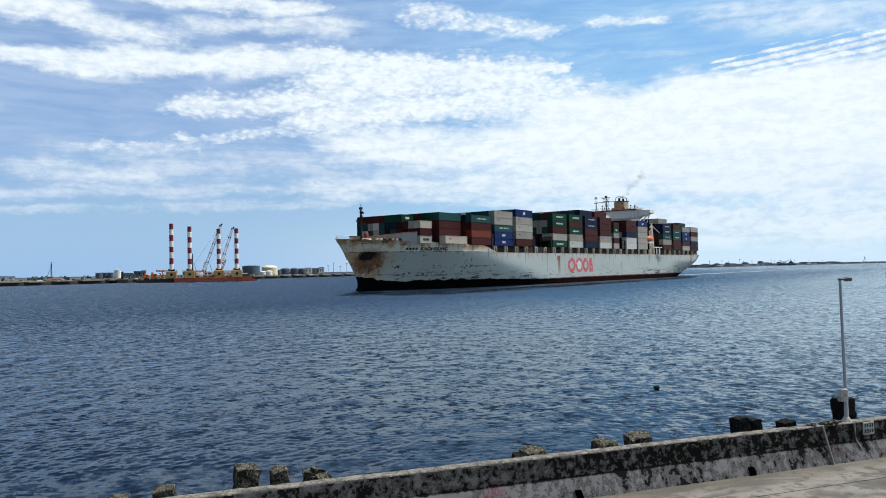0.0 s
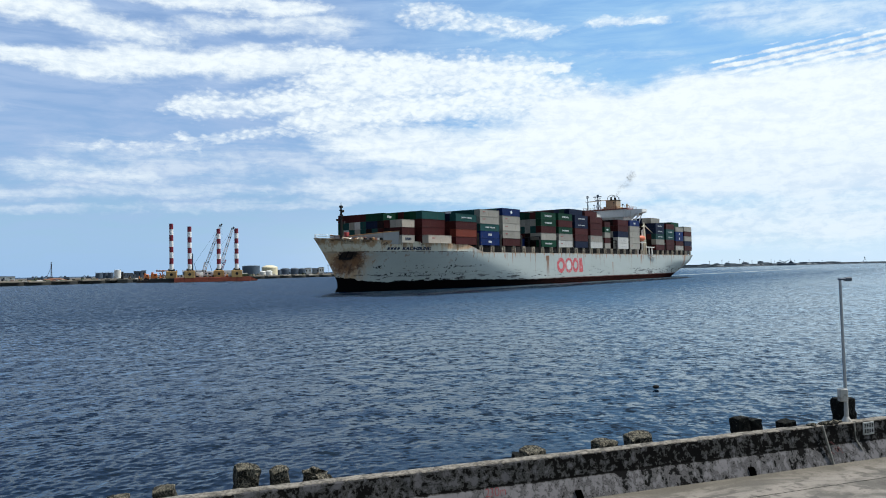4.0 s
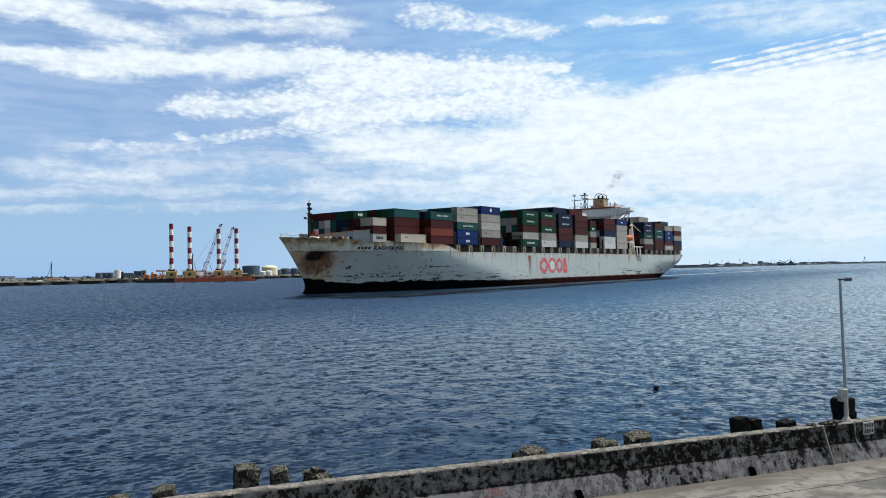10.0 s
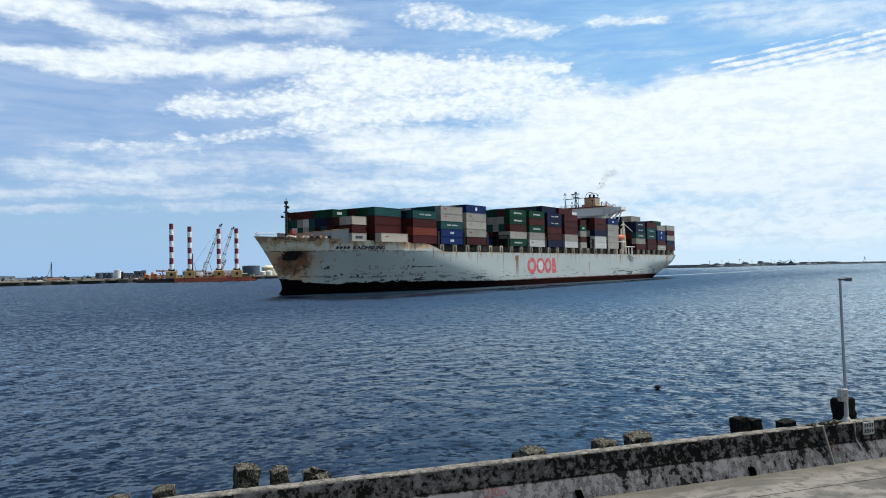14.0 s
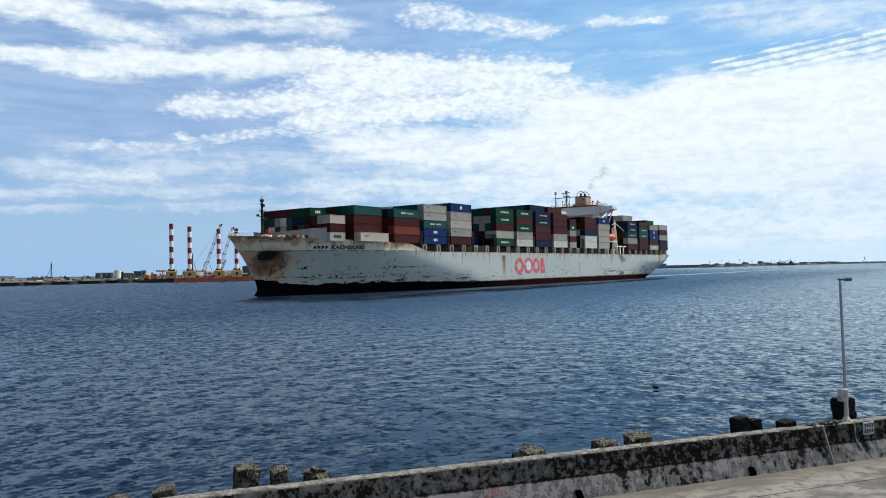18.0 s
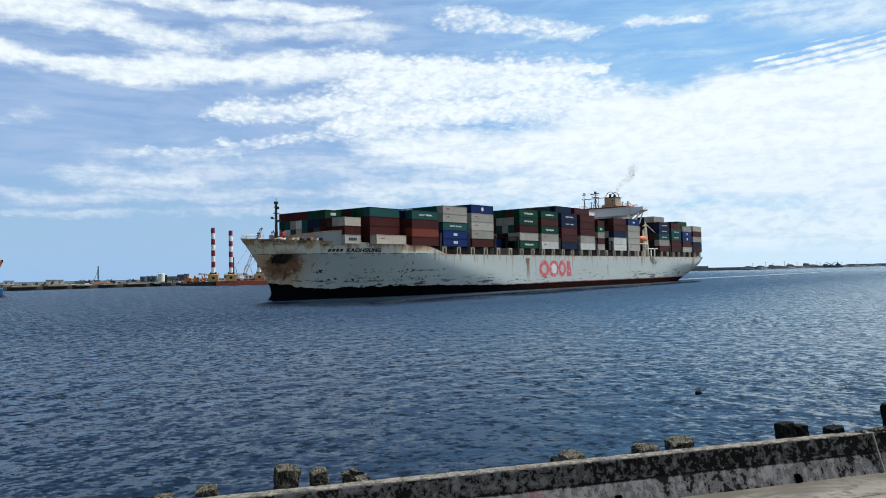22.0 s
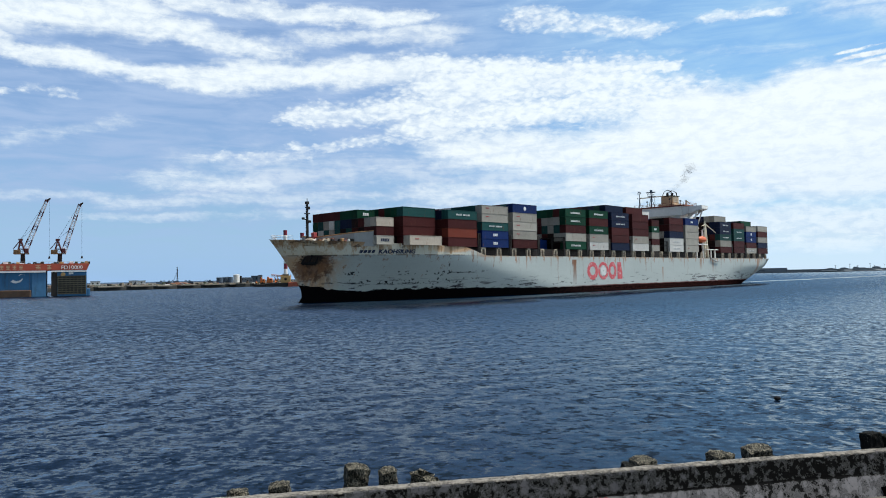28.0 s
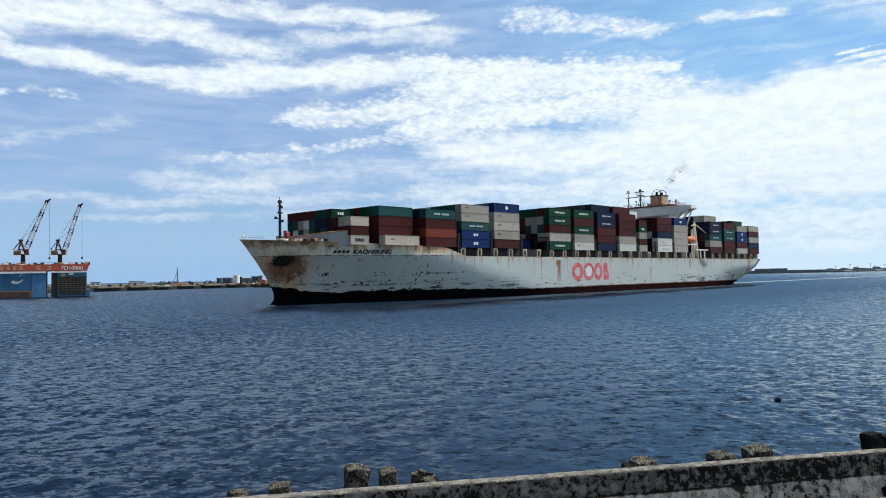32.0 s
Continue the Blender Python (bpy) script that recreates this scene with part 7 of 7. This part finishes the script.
def paint_hull():
    marks = new("hull_marks")
    marks.parent = ship
    # the ship's name: bars for the owner's name, letters for the city's
    x = -20.7
    for i in range(4):
        bm = bmesh.new()
        w = 0.75
        q = [on_hull(x + sl, z) for sl, z in ((0.0, 12.75), (w, 12.75), (w + 0.2, 13.5), (0.2, 13.5))]
        bm.faces.new([bm.verts.new(v) for v in q])
        part("name_bar", bm, M_NAVY, marks, "dark painted name bar")
        x += 1.0
    bm = text_mesh("KAOHSIUNG", 1.25, 0.05)
    wide = max(v.co.x for v in bm.verts)
    for v in bm.verts:
        s_, z_ = -16.0 + (v.co.x + v.co.y * 0.12) * 10.2 / wide, 12.62 + v.co.y * 1.15
        v.co = on_hull(s_, z_)
    part("name_letters", bm, M_NAVY, marks, "dark painted ship's name")

    # red emblem amidships, plain shapes
    def ring(cx, cz, rx, rz, inner, a0=0.0, a1=2 * math.pi, steps=36):
        bm = bmesh.new()
        rows = []
        for i in range(steps + 1):
            a = a0 + (a1 - a0) * i / steps
            rows.append([bm.verts.new(on_hull(cx + rx * k * math.cos(a), cz + rz * k * math.sin(a), 0.05)) for k in (1.0, inner)])
        for i in range(steps):
            bm.faces.new((rows[i][0], rows[i + 1][0], rows[i + 1][1], rows[i][1]))
        return bm

    part("emblem_shape", ring(77.4, 7.2, 3.4, 3.1, 0.5), M_RED, marks, "faded red painted ring")
    part("emblem_shape", ring(84.3, 7.2, 3.4, 3.1, 0.66), M_RED, marks, "faded red painted ring")
    part("emblem_shape", ring(90.4, 7.2, 2.7, 3.1, 0.5), M_RED, marks, "faded red painted ring")
    bm = bmesh.new()
    bm.faces.new([bm.verts.new(on_hull(a, b, 0.05)) for a, b in ((93.8, 4.2), (97.2, 4.2), (97.2, 6.6), (96.2, 10.2), (93.8, 10.2))])
    part("emblem_shape", bm, M_RED, marks, "faded red painted block")
    bm = bmesh.new()
    for k in range(5):
        a = math.pi / 2 + k * 2 * math.pi / 5
        c = (84.3 + 1.1 * math.cos(a), 7.2 + 1.1 * math.sin(a))
        bm.faces.new([bm.verts.new(on_hull(c[0] + 0.84 * math.cos(b), c[1] + 0.84 * math.sin(b), 0.08 + 0.004 * k)) for b in [2 * math.pi * i / 12 for i in range(12)]])
    part("emblem_flower", bm, M_LETTER, marks, "white five-petalled flower")


paint_hull()

# churned wake behind the ship; its pale colour is foam plus painted-in sky reflection
def build_wake():
    m = bpy.data.materials.new("wake_water")
    m.use_nodes = True
    n = Nodes(m.node_tree)
    out, b = n.node("ShaderNodeOutputMaterial"), n.node("ShaderNodeBsdfPrincipled")
    tc = n.node("ShaderNodeTexCoord").outputs["Object"]
    foam_sheen = n.ramp(n.noise(n.scaled(tc, (0.02, 0.16, 1.0)), 1.0, 6, 0.7), 0.36, 0.66)
    n.link(n.mix(foam_sheen, (0.03, 0.07, 0.10), (0.26, 0.33, 0.37)), b.inputs["Base Color"])
    b.inputs["IOR"].default_value = 1.33
    b.inputs["Roughness"].default_value = 0.35
    n.link(b.outputs[0], out.inputs[0])
    verts, faces = [], []
    for i in range(80):
        s = 221 + 420 * (i / 79) ** 1.5
        w = (4.5 + 0.024 * (s - 221)) * (1 - 0.9 * (i / 79) ** 2)
        c = 1.5 * math.sin(s * 0.012)
        for k in (-1, -0.4, 0.4, 1):
            verts.append((s, c + k * w * (1 + 0.25 * noise.noise((s * 0.04, k, 0))), 0.06 if abs(k) == 1 else 0.20))
    for i in range(79):
        for k in range(3):
            a = i * 4 + k
            faces.append((a, a + 4, a + 5, a + 1))
    ob = mesh_from("ship_wake", verts, faces, m, smooth=True)
    return tagged(ob, "pale churned wake trailing behind the ship", "wake", kind="stuff")


wake = build_wake()
SMOKE = []


def build_smoke():
    m = bpy.data.materials.new("thin_smoke")
    m.use_nodes = True
    n = Nodes(m.node_tree)
    out = n.node("ShaderNodeOutputMaterial")
    d, t, mx = n.node("ShaderNodeBsdfDiffuse"), n.node("ShaderNodeBsdfTransparent"), n.node("ShaderNodeMixShader")
    d.inputs[0].default_value = (0.045, 0.04, 0.045, 1)
    tc = n.node("ShaderNodeTexCoord").outputs["Object"]
    gx, gy, gz = n.xyz(n.node("ShaderNodeTexCoord").outputs["Generated"])
    gx, gz = n.math("SUBTRACT", gx, 0.5), n.math("SUBTRACT", gz, 0.5)
    away = n.math("SQRT", n.math("ADD", n.math("MULTIPLY", gx, gx), n.math("MULTIPLY", gz, gz)))
    n.put(mx.inputs[0], n.math("MULTIPLY", n.ramp(n.noise(tc, 0.35, 4, 0.5), 0.30, 0.70), n.ramp(away, 0.44, 0.04, 0.0, 0.11)))
    n.link(t.outputs[0], mx.inputs[1])
    n.link(d.outputs[0], mx.inputs[2])
    n.link(mx.outputs[0], out.inputs[0])
    random.seed(2)
    spots = [(1.0 + 11.0 * q + random.uniform(-0.6, 0.6), 43.2 + 13.0 * q + random.uniform(-0.5, 0.5), 1.0 + 1.7 * q) for q in [i / 9 for i in range(10)]]
    for k, (x, z, r) in enumerate(spots):
        bm = bmesh.new()
        bmesh.ops.create_icosphere(bm, subdivisions=3, radius=1.0)
        for v in bm.verts:
            q = 1 + 0.55 * noise.noise(v.co * 1.7 + Vector((k * 5, 0, 0)))
            v.co = Vector((v.co.x * r * q * 1.2, v.co.y * 0.12 * r, v.co.z * r * q * 1.3))
        for f in bm.faces:
            f.smooth = True
        ob = part("smoke_puff", bm, m)
        tagged(ob, "faint dark puff of funnel smoke", "smoke", "smoke puffs from the funnel")
        SMOKE.append((ob, pose(175.6 + 0.59 * (x - 1.2), -0.81 * (x - 1.2), z - 0.8, 0, 0, -54)))


def drift(k, t):
    return pose(0.9 * math.sin(0.35 * t + k), 0.0, 0.8 * math.sin(0.27 * t + 1.7 * k), 0, 20 * math.sin(0.2 * t + k), 0)


build_smoke()

# ================= marks and fittings of the sea wall =================
def wall_at(u, v, z):
    return WALL_POSE @ Vector((u, v, z))


def face_v(z):
    """How far the wall's face lies before its top edge at height z under the top."""
    if z > -0.5:
        return -0.02 - 0.055 * (-z - 0.05) / 0.45
    return -0.10 - 0.21 * (-z - 0.53) / 0.52


def fit_wall():
    # red figures sprayed on the lower course
    bm = text_mesh("230m", 0.26, -0.012)
    for v in bm.verts:
        u, z = -2.16 + v.co.x * 0.92 + v.co.y * 0.12 + 0.01 * math.sin(v.co.x * 20), -0.70 + v.co.y * 1.0
        v.co = Vector((u, face_v(min(z, -0.53)) - 0.026, z))
    g = tagged(part("graffiti", bm, M_GRAFFITI), "red sprayed figures on the sea wall", "graffiti")
    g.matrix_world = WALL_POSE
    bm = bmesh.new()
    random.seed(17)
    for i in range(9):
        u, z = random.uniform(8.1, 8.5), random.uniform(-0.8, -0.52)
        u2, z2 = u + random.uniform(-0.16, 0.16), z + random.uniform(-0.14, 0.14)
        rod(bm, (u, face_v(min(z, -0.53)) - 0.02, z), (u2, face_v(min(z2, -0.53)) - 0.02, z2), 0.007, seg=4)
    g = tagged(part("graffiti_scribble", bm, M_SCRIBBLE), "faded red scribble on the sea wall", "graffiti")
    g.matrix_world = WALL_POSE
    # small notice
    sign = thing("notice_plate", "small white notice plate on the sea wall", "sign", m=WALL_POSE)
    bm = bmesh.new()
    box(bm, 9.38, 9.79, -0.115, -0.085, -0.37, -0.02, 0.006)
    part("plate", bm, M_PALE, sign)
    for j in range(2):
        for i in range(4):
            bm = bmesh.new()
            x, z = 9.42 + i * 0.09, -0.16 - j * 0.15
            for k in range(3):
                box(bm, x, x + 0.06, -0.121, -0.115, z + 0.038 * k, z + 0.038 * k + 0.018)
            box(bm, x + 0.022, x + 0.038, -0.1205, -0.115, z, z + 0.095)
            part("letter_bar", bm, M_ROCK_DARK, sign)
    # leaning pale rods that stand for stain streaks, not pipes
    bm = bmesh.new()
    rod(bm, (7.96, -0.05, 0.0), (8.02, -0.33, -0.98), 0.032, seg=8)
    c = tagged(part("conduit", bm, M_STREAK), "pale rod standing for a stain streak on the sea wall", "pipe")
    c.matrix_world = WALL_POSE
    bm = bmesh.new()
    rod(bm, (9.1, -0.07, 0.0), (9.1, -0.1, -0.45), 0.02, seg=8)
    rod(bm, (9.1, -0.1, -0.45), (9.22, -0.2, -0.75), 0.02, seg=8)
    c = tagged(part("conduit", bm, M_STREAK), "thin pale rod standing for a stain streak on the sea wall", "pipe")
    c.matrix_world = WALL_POSE
    # drain openings; a near-black block stands for the shade inside each
    for u in (5.32, 0.22, -9.0, 10.6):
        d = thing("drain_opening", "square drain opening at the foot of the wall, its shade a black block", "drain", "drains in the sea wall", WALL_POSE)
        bm = bmesh.new()
        q = [(u + 0.085 * sx + (0.02 if z < -0.9 else -0.01), face_v(z) - 0.045 + dv, z) for dv in (0.0, 0.12) for sx, z in ((-1, -0.985), (1, -0.985), (1, -0.80), (-1, -0.80))]
        vs = [bm.verts.new(c) for c in q]
        for f in ((0, 1, 2, 3), (7, 6, 5, 4), (0, 4, 5, 1), (1, 5, 6, 2), (2, 6, 7, 3), (3, 7, 4, 0)):
            bm.faces.new([vs[i] for i in f])
        black = mat("drain_black", (0.001, 0.001, 0.001), 1.0, var=0.2, grain=8, bump=0.0)
        black.node_tree.nodes["Principled BSDF"].inputs["Specular IOR Level"].default_value = 0.0
        part("drain_throat", bm, black, d)
    # broken lumps on the cap by the pole
    random.seed(31)
    for i in range(11):
        bm = bmesh.new()
        bmesh.ops.create_icosphere(bm, subdivisions=2, radius=random.uniform(0.05, 0.12))
        for v in bm.verts:
            v.co *= 1 + 0.35 * noise.noise(v.co * 9 + Vector((i, 0, 0)))
            v.co.z *= 0.55
        r = tagged(part("rubble", bm, M_ROCK), "broken concrete lump lying on the wall top", "rubble", "rubble on the wall")
        r.matrix_world = Matrix.Translation(wall_at(7.7 + 1.6 * i / 11 + random.uniform(-0.1, 0.1), random.uniform(0.06, 0.22), 0.03)) @ pose(0, 0, 0, 0, 0, i * 37)


fit_wall()

# road joints
for k, (u, v) in enumerate(((0, -1.75), (0, -4.6), (0, -7.6))):
    bm = bmesh.new()
    n_ = 90
    a_, b_ = [], []
    for i in range(n_ + 1):
        uu = -30 + 60 * i / n_
        vv = v + 0.02 * noise.noise((uu * 1.3, k, 0))
        a_.append(bm.verts.new((uu, vv, -0.996)))
        b_.append(bm.verts.new((uu, vv + 0.022, -0.996)))
    for i in range(n_):
        bm.faces.new((a_[i], a_[i + 1], b_[i + 1], b_[i]))
    j = tagged(part("road_joint", bm, M_ROCK_DARK), "dark filled joint in the concrete road", "joint", kind="structure")
    j.matrix_world = WALL_POSE

# ================= what moves =================
def motions():
    walk(ship, SHIP_PATH)
    for ob, m in CARRIED:
        walk(ob, [(t, p @ m) for t, p in SHIP_PATH])
    walk(buoy, [(t, pose(BUOY[0] + 0.05 * math.sin(t), BUOY[1], 0.10 + 0.03 * math.sin(t * 1.9), 4 * math.sin(t * 1.3), 5 * math.cos(t * 1.1), 10)) for t in np.arange(0, 32.1, 0.8)])
    walk(wake, SHIP_PATH)
    for k, (ob, m) in enumerate(SMOKE):
        walk(ob, [(t, q @ m @ drift(k, t)) for t, q in SHIP_PATH])
    walk(sea, [(0.0, pose(-6.0, 10.0, 0)), (16.0, pose(0.0, 0.0, 0)), (32.0, pose(6.0, -10.0, 0))])


motions()
